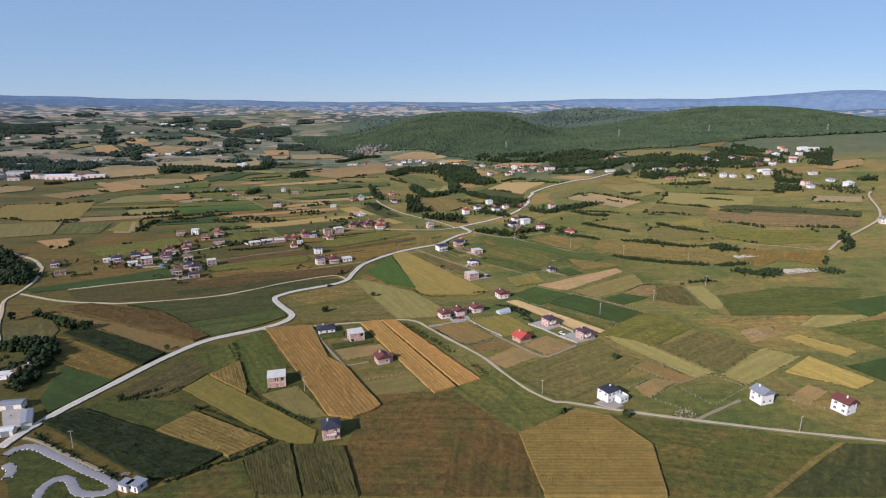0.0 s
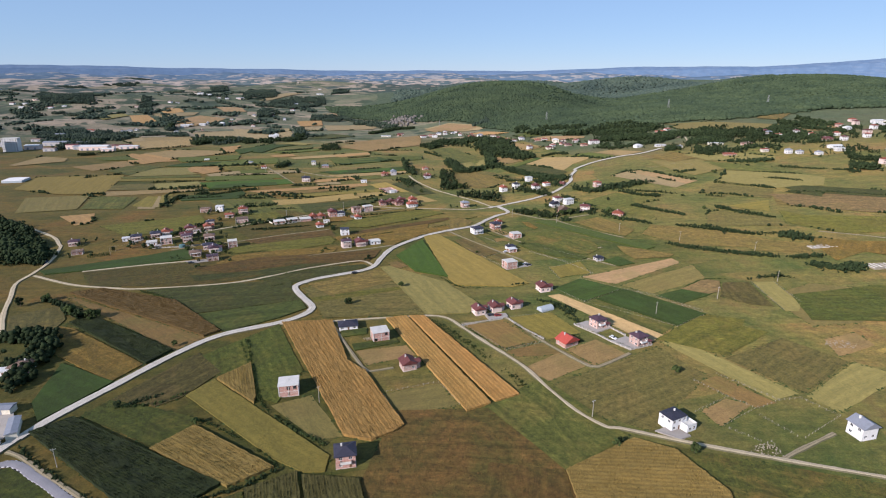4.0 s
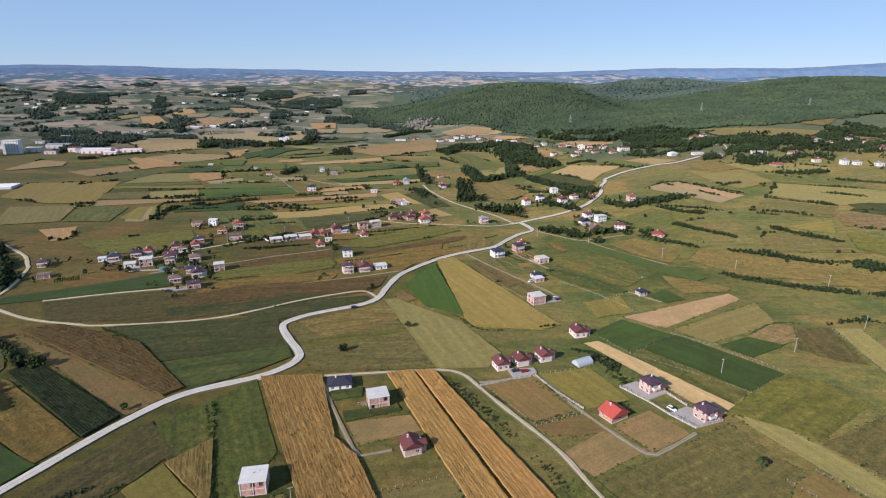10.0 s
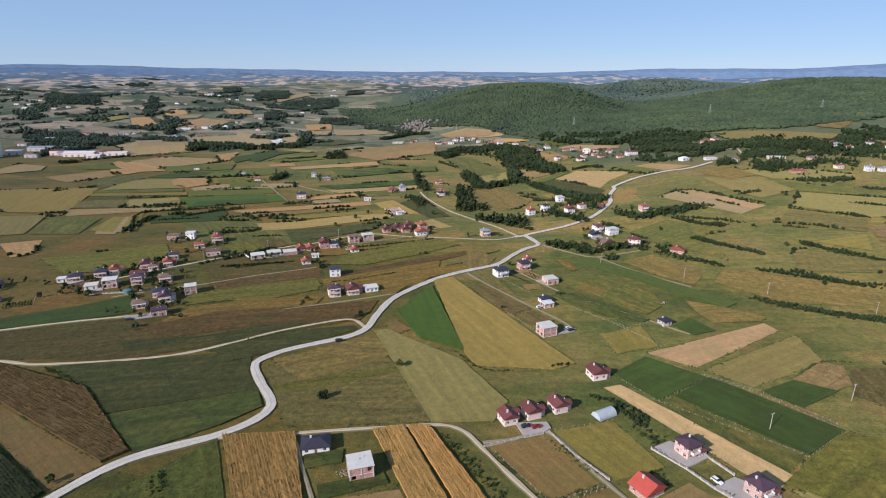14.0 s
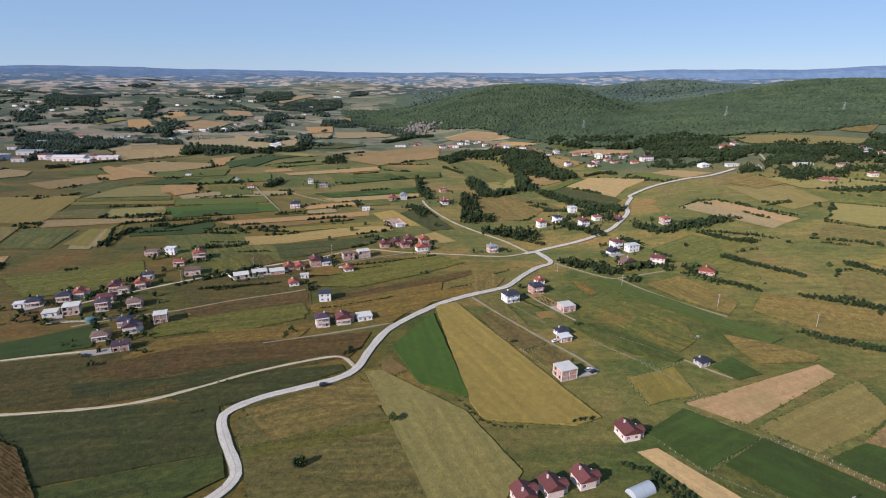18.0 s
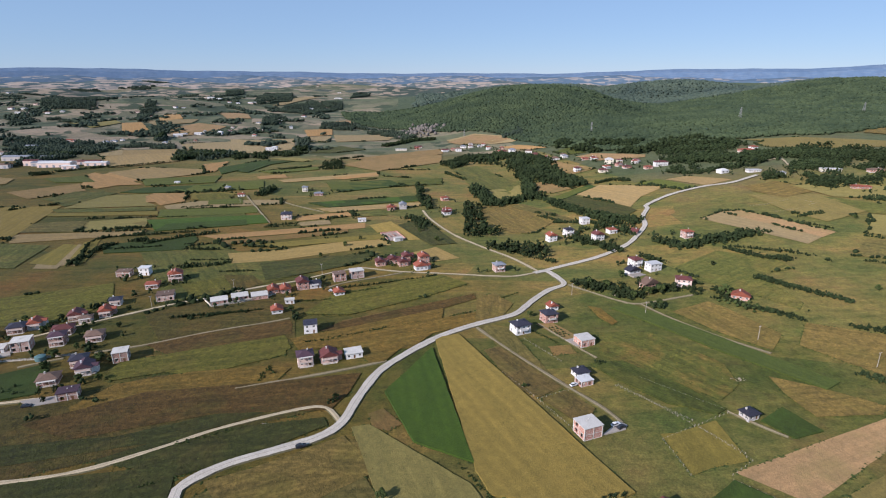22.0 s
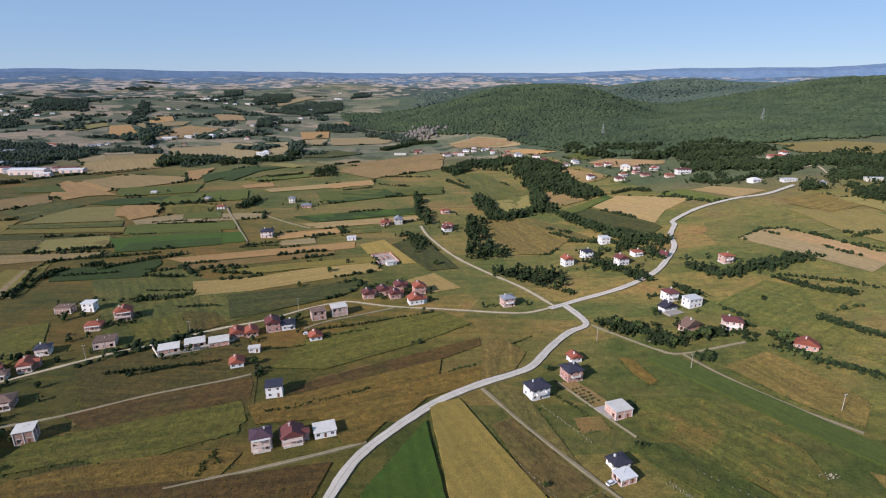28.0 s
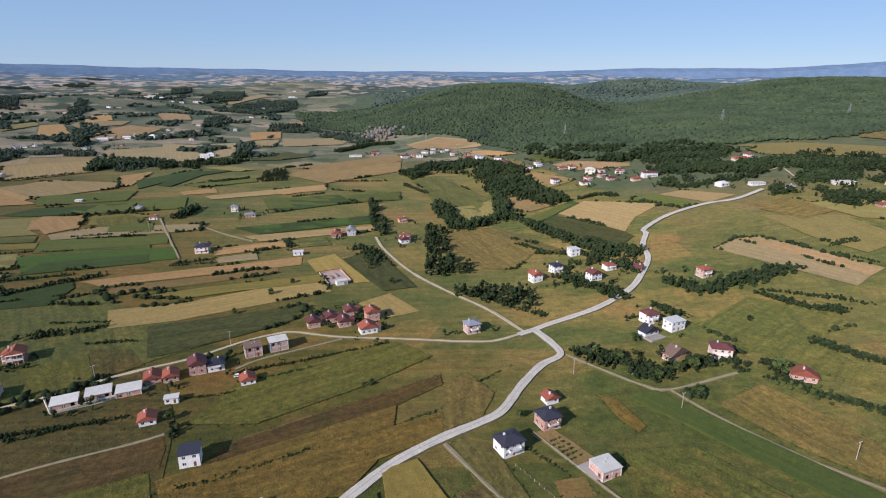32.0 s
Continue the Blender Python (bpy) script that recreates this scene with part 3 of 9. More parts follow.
def field(kind, tall, *corners):
    """One parcel: a sheet of crop on the land, its rows along its longest side, with a skirt as deep as the crop is tall."""
    n = len(corners)
    cx, cy = sum(p[0] for p in corners) / n, sum(p[1] for p in corners) / n
    sides = [(math.dist(corners[i], corners[(i + 1) % n]), i) for i in range(n)]
    i = max(sides)[1]
    (ax, ay), (bx, by) = corners[i], corners[(i + 1) % n]
    turn = math.atan2(by - ay, bx - ax) - math.pi / 2
    ca, sa = math.cos(turn), math.sin(turn)
    local = [((x - cx) * ca + (y - cy) * sa, -(x - cx) * sa + (y - cy) * ca) for x, y in corners]
    d = math.hypot(cx, cy - 150)
    tall = min(tall, 1.5) if tall > 1 else tall
    rows = tall > 1 and d < 420
    cell = 6.0 if d < 500 else 14.0 if d < 900 else 30.0
    bm = bmesh.new()
    bm.faces.new([bm.verts.new((x, y, 0)) for x, y in local])
    for axis in (0, 1):
        lo, hi = min(p[axis] for p in local), max(p[axis] for p in local)
        size = cell if not rows else 1.2 if axis == 0 else 3.0
        for k in range(1, int((hi - lo) / size)):
            co, no = [0, 0, 0], [0, 0, 0]
            co[axis], no[axis] = lo + k * size, 1
            bmesh.ops.bisect_plane(bm, geom=bm.verts[:] + bm.edges[:] + bm.faces[:], plane_co=co, plane_no=no)
    left = min(p[0] for p in local)
    STEP[0] += 1
    lift = 0.05 + 0.0012 * STEP[0] + max(0.0, d - 500) * 0.0012
    rim = {v for e in bm.edges if e.is_boundary for v in e.verts}
    edges = [e for e in bm.edges if e.is_boundary]
    for v in bm.verts:
        gx, gy = cx + v.co.x * ca - v.co.y * sa, cy + v.co.x * sa + v.co.y * ca
        if v in rim:
            v.co.x += random.uniform(-0.2, 0.2)
            v.co.y += random.uniform(-0.2, 0.2)
        v.co.z = height(gx, gy) + lift + tall * (random.uniform(0.86, 1.08) if not rows else 0.82 + 0.1 * noise.noise((gx * 0.15, gy * 0.15, 0.0)) + random.uniform(-0.09, 0.09))
        if rows and v not in rim:
            v.co.z -= random.uniform(0.0, 0.2)
    if tall > 0.3:
        out = bmesh.ops.extrude_edge_only(bm, edges=edges)
        for v in out["geom"]:
            if isinstance(v, bmesh.types.BMVert):
                v.co.z -= tall * 1.1 + 0.3
    bmesh.ops.recalc_face_normals(bm, faces=bm.faces[:])
    if rows:
        stalks(bm, local, cx, cy, ca, sa, lift, tall)
    PARCELS.append((kind, tall, lift, corners))
    words = FIELD[kind].name.replace("_", " ")
    name = "crop_field" if tall > 0.3 else "parcel"
    ob = part(name, bm, FIELD[kind], None)
    ob.matrix_basis = pose(cx, cy, 0, 0, 0, math.degrees(turn))
    tagged(ob, "parcel of " + words + " on the valley floor" if d < 900 else "distant parcel of " + words, "field", kind="stuff" if tall > 0.3 else "structure")
    return ob


def spline(points, step):
    """Points along a smooth line through the given ones."""
    p = [Vector(q) for q in points]
    p = [2 * p[0] - p[1], *p, 2 * p[-1] - p[-2]]
    out = []
    for i in range(1, len(p) - 2):
        a, b, c, d = p[i - 1:i + 3]
        n = max(1, int((c - b).length / step))
        for k in range(n):
            t = k / n
            out.append(0.5 * (2 * b + (c - a) * t + (2 * a - 5 * b + 4 * c - d) * t * t + (3 * b - a - 3 * c + d) * t ** 3))
    return out + [p[-2]]


LANES = {"road": (GRAVEL, 0.35, "wide pale gravel road with worn wheel tracks", "road"), "lane": (DIRT, 0.22, "narrow pale dirt lane", "lane"), "track": (TRACK, 0.15, "dry earth farm track", "track"), "asphalt": (ASPHALT, 0.25, "winding grey asphalt karting track", "race track")}


def lane(kind, width, *points):
    material, thick, label, category = LANES[kind]
    line = spline(points, 1.2 if kind == "asphalt" else 3.0)
    rim = 0.5
    verts, faces = [], []
    for i, q in enumerate(line):
        way = (line[min(i + 1, len(line) - 1)] - line[max(i - 1, 0)]).normalized()
        side = Vector((way.y, -way.x))
        d = math.hypot(q.x, q.y - 150)
        lift = 0.35 + thick + max(0.0, d - 500) * 0.0018 if kind != "track" else 0.5 + max(0.0, d - 500) * 0.0018
        wob = 0.35 * noise.noise((q.x * 0.09, q.y * 0.09, 1.7)) + random.uniform(-0.12, 0.12)
        w = width / 2 * (0.6 if kind == "track" else 1.0) + wob * (0.3 if kind == "asphalt" else 1.0)
        for off, dz in ((-w - rim, -lift - 0.3), (-w, -0.06), (-w * 0.6, 0), (-w * 0.1, 0.04), (w * 0.1, 0.04), (w * 0.6, 0), (w, -0.06), (w + rim, -lift - 0.3)):
            x, y = q.x + side.x * off, q.y + side.y * off
            verts.append((x, y, height(x, y) + lift + dz))
    for i in range(len(line) - 1):
        for j in range(7):
            a = 8 * i + j
            faces.append((a, a + 1, a + 9, a + 8))
    KEEP_OFF.extend((q.x, q.y, width / 2 + 0.8) for q in line)
    name = {"road": "road", "lane": "lane", "track": "farm_track", "asphalt": "kart_track"}[kind]
    ob = mesh_object(name, verts, faces, material)
    ob.data.materials.append(LAWN if kind == "asphalt" else VERGE)
    ob.data.materials.append({"road": GRAVEL_B, "lane": TRACK, "track": VERGE, "asphalt": ASPHALT}[kind])
    ob.data.polygons.foreach_set("material_index", [(1, 0, 0, 2, 0, 0, 1)[k % 7] if kind != "asphalt" else 0 for k in range(len(faces))])
    return tagged(ob, label, category, kind="structure")


# ---- trees, hedges and woods ----
def blob(rng, n=1):
    """A low leafy clump: a rough twenty-sided ball."""
    g = (1 + 5 ** 0.5) / 2
    v = np.array([(-1, g, 0), (1, g, 0), (-1, -g, 0), (1, -g, 0), (0, -1, g), (0, 1, g), (0, -1, -g), (0, 1, -g), (g, 0, -1), (g, 0, 1), (-g, 0, -1), (-g, 0, 1)]) / math.hypot(1, g)
    f = np.array([(0, 11, 5), (0, 5, 1), (0, 1, 7), (0, 7, 10), (0, 10, 11), (1, 5, 9), (5, 11, 4), (11, 10, 2), (10, 7, 6), (7, 1, 8), (3, 9, 4), (3, 4, 2), (3, 2, 6), (3, 6, 8), (3, 8, 9), (4, 9, 5), (2, 4, 11), (6, 2, 10), (8, 6, 7), (9, 8, 1)])
    return v, f


BALL_V, BALL_F = blob(None)


def clumps(centres, sizes, squash, rng):
    """Many rough clumps as one set of vertices and triangles."""
    n = len(centres)
    jitter = rng.uniform(0.5, 1.35, (n, 12, 1))
    turn = rng.uniform(0, 2 * math.pi, n)
    v = BALL_V[None] * jitter
    c, s = np.cos(turn)[:, None], np.sin(turn)[:, None]
    x, y = v[..., 0] * c - v[..., 1] * s, v[..., 0] * s + v[..., 1] * c
    v = np.stack((x, y, v[..., 2] * squash), -1) * np.asarray(sizes)[:, None, None] + np.asarray(centres)[:, None]
    f = BALL_F[None] + 12 * np.arange(n)[:, None, None]
    return v.reshape(-1, 3), f.reshape(-1, 3)


def leaves(centre, radius, count, size, rng):
    """Loose leaf sprays round a clump."""
    d = rng.normal(size=(count, 3))
    d /= np.linalg.norm(d, axis=1)[:, None]
    p = centre + d * radius * rng.uniform(0.75, 1.2, (count, 1))
    a = rng.normal(size=(count, 3))
    a -= (a * d).sum(1)[:, None] * d * 0.5
    a /= np.linalg.norm(a, axis=1)[:, None]
    b = np.cross(a, d)
    s = size * rng.uniform(0.6, 1.3, (count, 1))
    v = np.stack((p - a * s, p + b * s * 0.6, p + a * s), 1)
    return v.reshape(-1, 3), np.arange(3 * count).reshape(-1, 3)


def joined(pieces):
    vs, fs, n = [], [], 0
    for v, f in pieces:
        vs.append(v)
        fs.append(f + n)
        n += len(v)
    return np.concatenate(vs), np.concatenate(fs)


def tree_model(seed, tall, wide, material):
    """A tapered trunk with limbs and a ragged crown of leaf clumps."""
    rng = np.random.default_rng(seed)
    root = new("tree")
    bm = bmesh.new()
    tube(bm, 0, 0, -0.3, tall * 0.55, 0.035 * tall, 0.015 * tall, 7)
    for k in range(5):
        a, z = k * 1.3 + rng.uniform(0, 0.6), tall * rng.uniform(0.28, 0.5)
        lo, hi = Vector((0, 0, z)), Vector((math.cos(a) * wide * 0.32, math.sin(a) * wide * 0.32, z + tall * 0.2))
        ring = []
        for p, r in ((lo, 0.012 * tall), (hi, 0.005 * tall)):
            ring.append([bm.verts.new(p + Vector((r * math.cos(t), 0, r * math.sin(t)))) for t in (0, 2.1, 4.2)])
        for j in range(3):
            bm.faces.new((ring[0][j], ring[0][(j + 1) % 3], ring[1][(j + 1) % 3], ring[1][j]))
    part("trunk", bm, BARK, root)
    pieces = []
    n = 26
    for k in range(n):
        z = rng.uniform(0.28, 1.0)
        reach = wide * 0.5 * math.sqrt(max(0.05, 1 - ((z - 0.55) / 0.5) ** 2)) * rng.uniform(0.35, 0.95)
        a = rng.uniform(0, 2 * math.pi)
        c = np.array((math.cos(a) * reach, math.sin(a) * reach, z * tall * 0.92))
        r = wide * rng.uniform(0.11, 0.2)
        pieces.append(clumps([c], [r], 0.85, rng))
        pieces.append(leaves(c, r, 26, 0.05 * wide + 0.08, rng))
    v, f = joined(pieces)
    mesh_object("crown", v, f, material, root)
    return root


TREES = [tree_model(11 + k, (7.5, 6.0, 9.5, 5.0)[k], (5.8, 5.2, 5.5, 5.0)[k], (LEAF, LEAF_B, LEAF, LEAF_B)[k]) for k in range(4)]
for ob in TREES:
    tx, ty, grown = ((-56.9, 371.5, 0.65), (-55.6, 372.5, 0.75), (128.5, 599, 0.75), (131, 564.6, 1))[TREES.index(ob)]
    ob.matrix_basis = pose(tx, ty, height(tx, ty))
    ob.scale = (grown, grown, grown)
    tagged(ob, "broad-leaved tree with a full dark green summer crown", "tree", "field trees")


def tree(x, y, tall=7.0, kind=0):
    base = (7.5, 6.0, 9.5, 5.0)[kind]
    ob = copy_thing(TREES[kind], pose(x, y, height(x, y), 0, 0, random.uniform(0, 360)))
    ob.scale = (tall / base * random.uniform(0.9, 1.1),) * 2 + (tall / base,)
    return ob


def hedge(tall, wide, *points):
    """An overgrown line of shrubs and small trees."""
    if wide < 6:
        tall, wide = tall * 0.8, wide * 0.65
    line = spline(points, 1.0)
    rng = np.random.default_rng(int(abs(points[0][0] * 7 + points[0][1] * 13)))
    d = math.hypot(points[0][0], points[0][1] - 150)
    step = 0.62 if tall < 5 else 1.2
    pieces, centres, sizes = [], [], []
    length = sum((b - a).length for a, b in zip(line, line[1:]))
    count = int(length / step * max(1.0, wide / 2.2))
    for k in range(count):
        q = line[int(rng.uniform(0, len(line) - 1))]
        gap = noise.noise((q.x * 0.05, q.y * 0.05, tall))
        if gap < -0.36:
            continue
        x, y = q.x + rng.normal() * wide * 0.42, q.y + rng.normal() * wide * 0.42
        grown = tall * (0.55 + 0.55 * rng.uniform() ** 1.5) * (1 + 0.5 * gap)
        g = height(x, y)
        layers = 2 if grown < 3 else 3 if grown < 6 else 5
        for j in range(layers):
            r = grown * rng.uniform(0.17, 0.30) if layers < 5 else grown * rng.uniform(0.13, 0.23)
            centres.append((x + rng.normal() * grown * 0.14, y + rng.normal() * grown * 0.14, g + grown * (0.2 + 0.65 * j / layers) + 0.1))
            sizes.append(r)
    if not centres:
        return None
    pieces.append(clumps(np.array(centres), np.array(sizes), 0.9, rng))
    if d < 520:
        for c, r in zip(centres, sizes):
            pieces.append(leaves(np.array(c), r * 1.05, 12, 0.36, rng))
    v, f = joined(pieces)
    name = "hedge" if wide < 6 else "thicket"
    return tagged(mesh_object(name, v, f, LEAF if tall > 1.6 else LEAF_B), "overgrown green hedge of shrubs along a field edge" if wide < 6 else "dense dark green thicket of trees", "hedge" if wide < 6 else "woods", kind="stuff")


def forest(label, spacing, size, where, x0, x1, y0, y1, seed, material=None):
    """A wood: thousands of crowns over the slope, thinning along its edge."""
    rng = np.random.default_rng(seed)
    nx, ny = int((x1 - x0) / spacing), int((y1 - y0) / spacing)
    centres, sizes = [], []
    for i in range(nx):
        for j in range(ny):
            x, y = x0 + (i + rng.uniform(0, 1)) * spacing, y0 + (j + rng.uniform(0, 1)) * spacing
            n = noise.noise((x * 0.009, y * 0.009, seed)) + 0.5 * noise.noise((x * 0.03, y * 0.03, seed))
            if where(x, y, n) <= rng.uniform(0, 0.25):
                continue
            r = size * rng.uniform(0.7, 1.35)
            centres.append((x, y, height(x, y) + r * 0.75))
            sizes.append(r)
    v, f = clumps(np.array(centres), np.array(sizes) * 1.12, 0.66, rng)
    return tagged(mesh_object("forest", v, f, material or LEAF_F, None, True), label, "forest", kind="stuff")


WOOD_EDGE = ((-420, 2400), (-277, 1850), (-75, 1610), (-12, 1545), (97, 1477), (132, 1383), (180, 1225), (222, 1140), (281, 1088), (480, 1105), (560, 1090), (900, 1190), (2400, 1500))


def on_hill(x, y, n):
    for (x0, y0), (x1, y1) in zip(WOOD_EDGE, WOOD_EDGE[1:]):
        if x0 <= x < x1:
            edge = y0 + (y1 - y0) * (x - x0) / (x1 - x0)
            a = (y - edge) / 40 + 0.5 * n
            return a if n < 0.62 or y < edge + 150 else a - 6 * (n - 0.62)
    return -1


forest("dense green oak forest covering the hill", 5.0, 3.1, on_hill, -330, 760, 1085, 1950, 3)
forest("green forest on the eastern ridge", 8.5, 5.0, on_hill, 760, 1900, 1150, 2200, 5)
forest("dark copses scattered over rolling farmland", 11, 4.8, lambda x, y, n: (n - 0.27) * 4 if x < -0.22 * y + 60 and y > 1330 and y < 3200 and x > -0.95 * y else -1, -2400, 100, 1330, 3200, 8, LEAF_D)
# Back ridges, in the leaf colour that carries the haze.
forest("haze-blue forest on the ridges behind the hill", 12.0, 7.0, on_hill, -150, 1500, 2450, 3700, 9, LEAF_R)
forest("green forest along the crest of the hills", 9.0, 5.2, on_hill, -420, 1900, 1950, 2450, 10)


# ---- houses ----
def rect_ring(bm, w, h, t, depth):
    box(bm, -w / 2, w / 2, -depth, 0, 0, t)
    box(bm, -w / 2, w / 2, -depth, 0, h - t, h)
    box(bm, -w / 2, -w / 2 + t, -depth, 0, t, h - t)
    box(bm, w / 2 - t, w / 2, -depth, 0, t, h - t)


def mesh_of(bm, name, material):
    me = bpy.data.meshes.new(name)
    bm.to_mesh(me)
    bm.free()
    me.materials.append(material)
    return me


WIN_W, WIN_H, STOREY = 1.35, 1.3, 2.75
bm = bmesh.new()
rect_ring(bm, WIN_W, WIN_H, 0.09, 0.08)
box(bm, -0.04, 0.04, -0.08, 0, 0.09, WIN_H - 0.09)
WINDOW_FRAME = mesh_of(bm, "window", FRAME)
WINDOW_PANE = mesh_of(boxes((-WIN_W / 2 + 0.09, WIN_W / 2 - 0.09, -0.05, -0.03, 0.09, WIN_H - 0.09)), "pane", GLASS)
bm = bmesh.new()
box(bm, -0.5, 0.5, -0.08, 0, 0, 2.05)
box(bm, -0.36, -0.06, -0.1, -0.08, 0.25, 1.8)
box(bm, 0.06, 0.36, -0.1, -0.08, 0.25, 1.8)
DOOR_MESH = mesh_of(bm, "door", DOOR)


def side_wall(bm, m, length, top, holes):
    """One wall with openings through it, on the plane y = 0 of m, reveals running inwards."""
    xs = sorted({-length / 2, length / 2, *[v for h in holes for v in (h[0], h[1])]})
    zs = sorted({0.0, top, *[v for h in holes for v in (h[2], h[3])]})
    deep = 0.28

    def quad(*pts):
        bm.faces.new([bm.verts.new(m @ Vector(p)) for p in pts])

    for x0, x1 in zip(xs, xs[1:]):
        for z0, z1 in zip(zs, zs[1:]):
            if any(h[0] <= x0 and x1 <= h[1] and h[2] <= z0 and z1 <= h[3] for h in holes):
                continue
            quad((x0, 0, z0), (x1, 0, z0), (x1, 0, z1), (x0, 0, z1))
    for x0, x1, z0, z1 in holes:
        quad((x0, 0, z0), (x0, deep, z0), (x1, deep, z0), (x1, 0, z0))
        quad((x0, 0, z1), (x1, 0, z1), (x1, deep, z1), (x0, deep, z1))
        quad((x0, 0, z0), (x0, 0, z1), (x0, deep, z1), (x0, deep, z0))
        quad((x1, 0, z0), (x1, deep, z0), (x1, deep, z1), (x1, 0, z1))


def roof_mesh(kind, w, d, z, over, pitch):
    """A roof with thickness: a slab, a gable with its ridge along x, or a hip."""
    bm = bmesh.new()
    a, b = w / 2 + over, d / 2 + over
    if kind == "flat":
        box(bm, -a, a, -b, b, z, z + 0.24)
        return bm, z + 0.24
    rise = b * pitch
    run = a if kind == "gable" else max(0.3, a - b * 0.9)
    lo = [bm.verts.new(p) for p in ((-a, -b, z - 0.1), (a, -b, z - 0.1), (a, b, z - 0.1), (-a, b, z - 0.1))]
    hi = [bm.verts.new(p) for p in ((-a, -b, z + 0.12), (a, -b, z + 0.12), (a, b, z + 0.12), (-a, b, z + 0.12))]
    r0, r1 = bm.verts.new((-run, 0, z + rise)), bm.verts.new((run, 0, z + rise))
    for i in range(4):
        bm.faces.new((lo[i], lo[(i + 1) % 4], hi[(i + 1) % 4], hi[i]))
    bm.faces.new((hi[0], hi[1], r1, r0))
    bm.faces.new((hi[2], hi[3], r0, r1))
    bm.faces.new((hi[1], hi[2], r1))
    bm.faces.new((hi[3], hi[0], r0))
    bm.faces.new(lo[::-1])
    return bm, z + rise


WALL_WORDS = {"brick": "bare red block", "clay": "dim red block", "pink": "pale red block", "pinkwhite": "pinkish rendered", "white": "white rendered", "grey": "grey rendered", "pale": "cream rendered"}
ROOF_WORDS = {"concrete": "raw concrete slab roof", "pale": "pale flat roof", "navy": "dark blue-grey tiled roof", "darkred": "dark red tiled roof", "red": "bright red tiled roof", "plum": "plum brown tiled roof", "orange": "orange tiled roof", "brown": "brown roof", "grey": "grey roof"}


def house(x, y, yaw, w, d, storeys, roof, wall, tile, turn=0, far=False, annex=False, terrace=False, porch=False):
    """A one- or two-storey house with openings through its walls, on a concrete base."""
    base = height(x, y)
    if roof == "gable":
        yaw, w, d = yaw + 90, d, w
    KEEP_OFF.append((x, y, 0.62 * max(w, d)))
    HOMES.append((x, y))
    root = empty("house", x, y, yaw + turn, base)
    raw = wall in ("brick", "clay", "pink") and roof == "flat"
    full = int(storeys)
    top = STOREY * full + (0.9 if storeys > full and roof != "flat" else 1.4 if storeys > full else 0.1)
    bm = bmesh.new()
    deep = 0.28
    windows, doors = [], []
    rng = random.Random(int(x * 31 + y * 17))
    for k, length in enumerate((w, d, w, d)):
        m = pose(0, 0, 0, 0, 0, 90 * k) @ pose(0, -(d if k % 2 == 0 else w) / 2, 0)
        holes = []
        n = max(1, round(length / 3.3))
        for s in range(full):
            for j in range(n):
                cx = (j + 0.5) * length / n - length / 2
                z = s * STOREY + 0.95
                if k == 0 and s == 0 and j == n // 2:
                    holes.append((cx - 0.5, cx + 0.5, 0.12, 2.17))
                    doors.append(m @ pose(cx, 0.14, 0.12))
                elif rng.random() < (0.42 if raw else 1.0 if k == 0 else 0.72):
                    wide, tall_w = (1.5, 1.45) if raw else (WIN_W, WIN_H)
                    holes.append((cx - wide / 2, cx + wide / 2, z - 0.25 * raw, z + tall_w))
                    windows.append(m @ pose(cx, 0.16, z))
        side_wall(bm, m, length, top, holes)
    if roof == "gable":
        rise = (d / 2 + 0.5) * 0.55 - 0.32
        for s in (-1, 1):
            v = [bm.verts.new(p) for p in ((s * w / 2, -d / 2, top), (s * w / 2, d / 2, top), (s * w / 2, 0, top + rise))]
            bm.faces.new(v if s > 0 else v[::-1])
    part("wall", bm, WALL[wall], root)
    part("foundation", boxes((-w / 2 - 0.15, w / 2 + 0.15, -d / 2 - 0.15, d / 2 + 0.15, -1.2, 0.1)), CONCRETE, root)
    part("floor_slab", boxes((-w / 2 - 0.06, w / 2 + 0.06, -d / 2 - 0.06, d / 2 + 0.06, STOREY - 0.2, STOREY)), CONCRETE if raw else WALL[wall], root)
    if raw:
        for sx in (-1, 1):
            for sy in (-1, 1):
                ax, ay = sx * w / 2, sy * d / 2
                part("column", boxes((ax - 0.17, ax + 0.17, ay - 0.17, ay + 0.17, 0.1, top)), CONCRETE, root)
        for ax, ay in ((0, -d / 2), (0, d / 2), (-w / 2, 0), (w / 2, 0)):
            part("column", boxes((ax - 0.14, ax + 0.14, ay - 0.14, ay + 0.14, 0.1, top)), CONCRETE, root)
    bm, peak = roof_mesh(roof, w, d, top, 0.15 if terrace else 0.65 if roof != "flat" else 0.4, 0.55 if roof == "gable" else 0.2 if terrace else 0.36)
    roofing = part("roof", bm, ROOF[tile], root)
    if roof != "flat":
        side = rng.choice((-1, 1))
        part("chimney", boxes((w * 0.18 * side - 0.3, w * 0.18 * side + 0.3, 0.6, 1.2, top, peak + 0.5), (w * 0.18 * side - 0.38, w * 0.18 * side + 0.38, 0.52, 1.28, peak + 0.5, peak + 0.62)), CONCRETE if wall != "white" else WALL["white"], roofing)
    elif raw:
        for k in range(2):
            part("stub_column", boxes((w * 0.2 * k - 0.5, w * 0.2 * k - 0.2, 0.3 + k, 0.6 + k, peak, peak + 0.5)), CONCRETE, roofing)
    if not raw:
        for m in windows:
            share("pane", WINDOW_PANE, share("window", WINDOW_FRAME, root, m))
    for m in doors:
        share("door", DOOR_MESH, root, m)
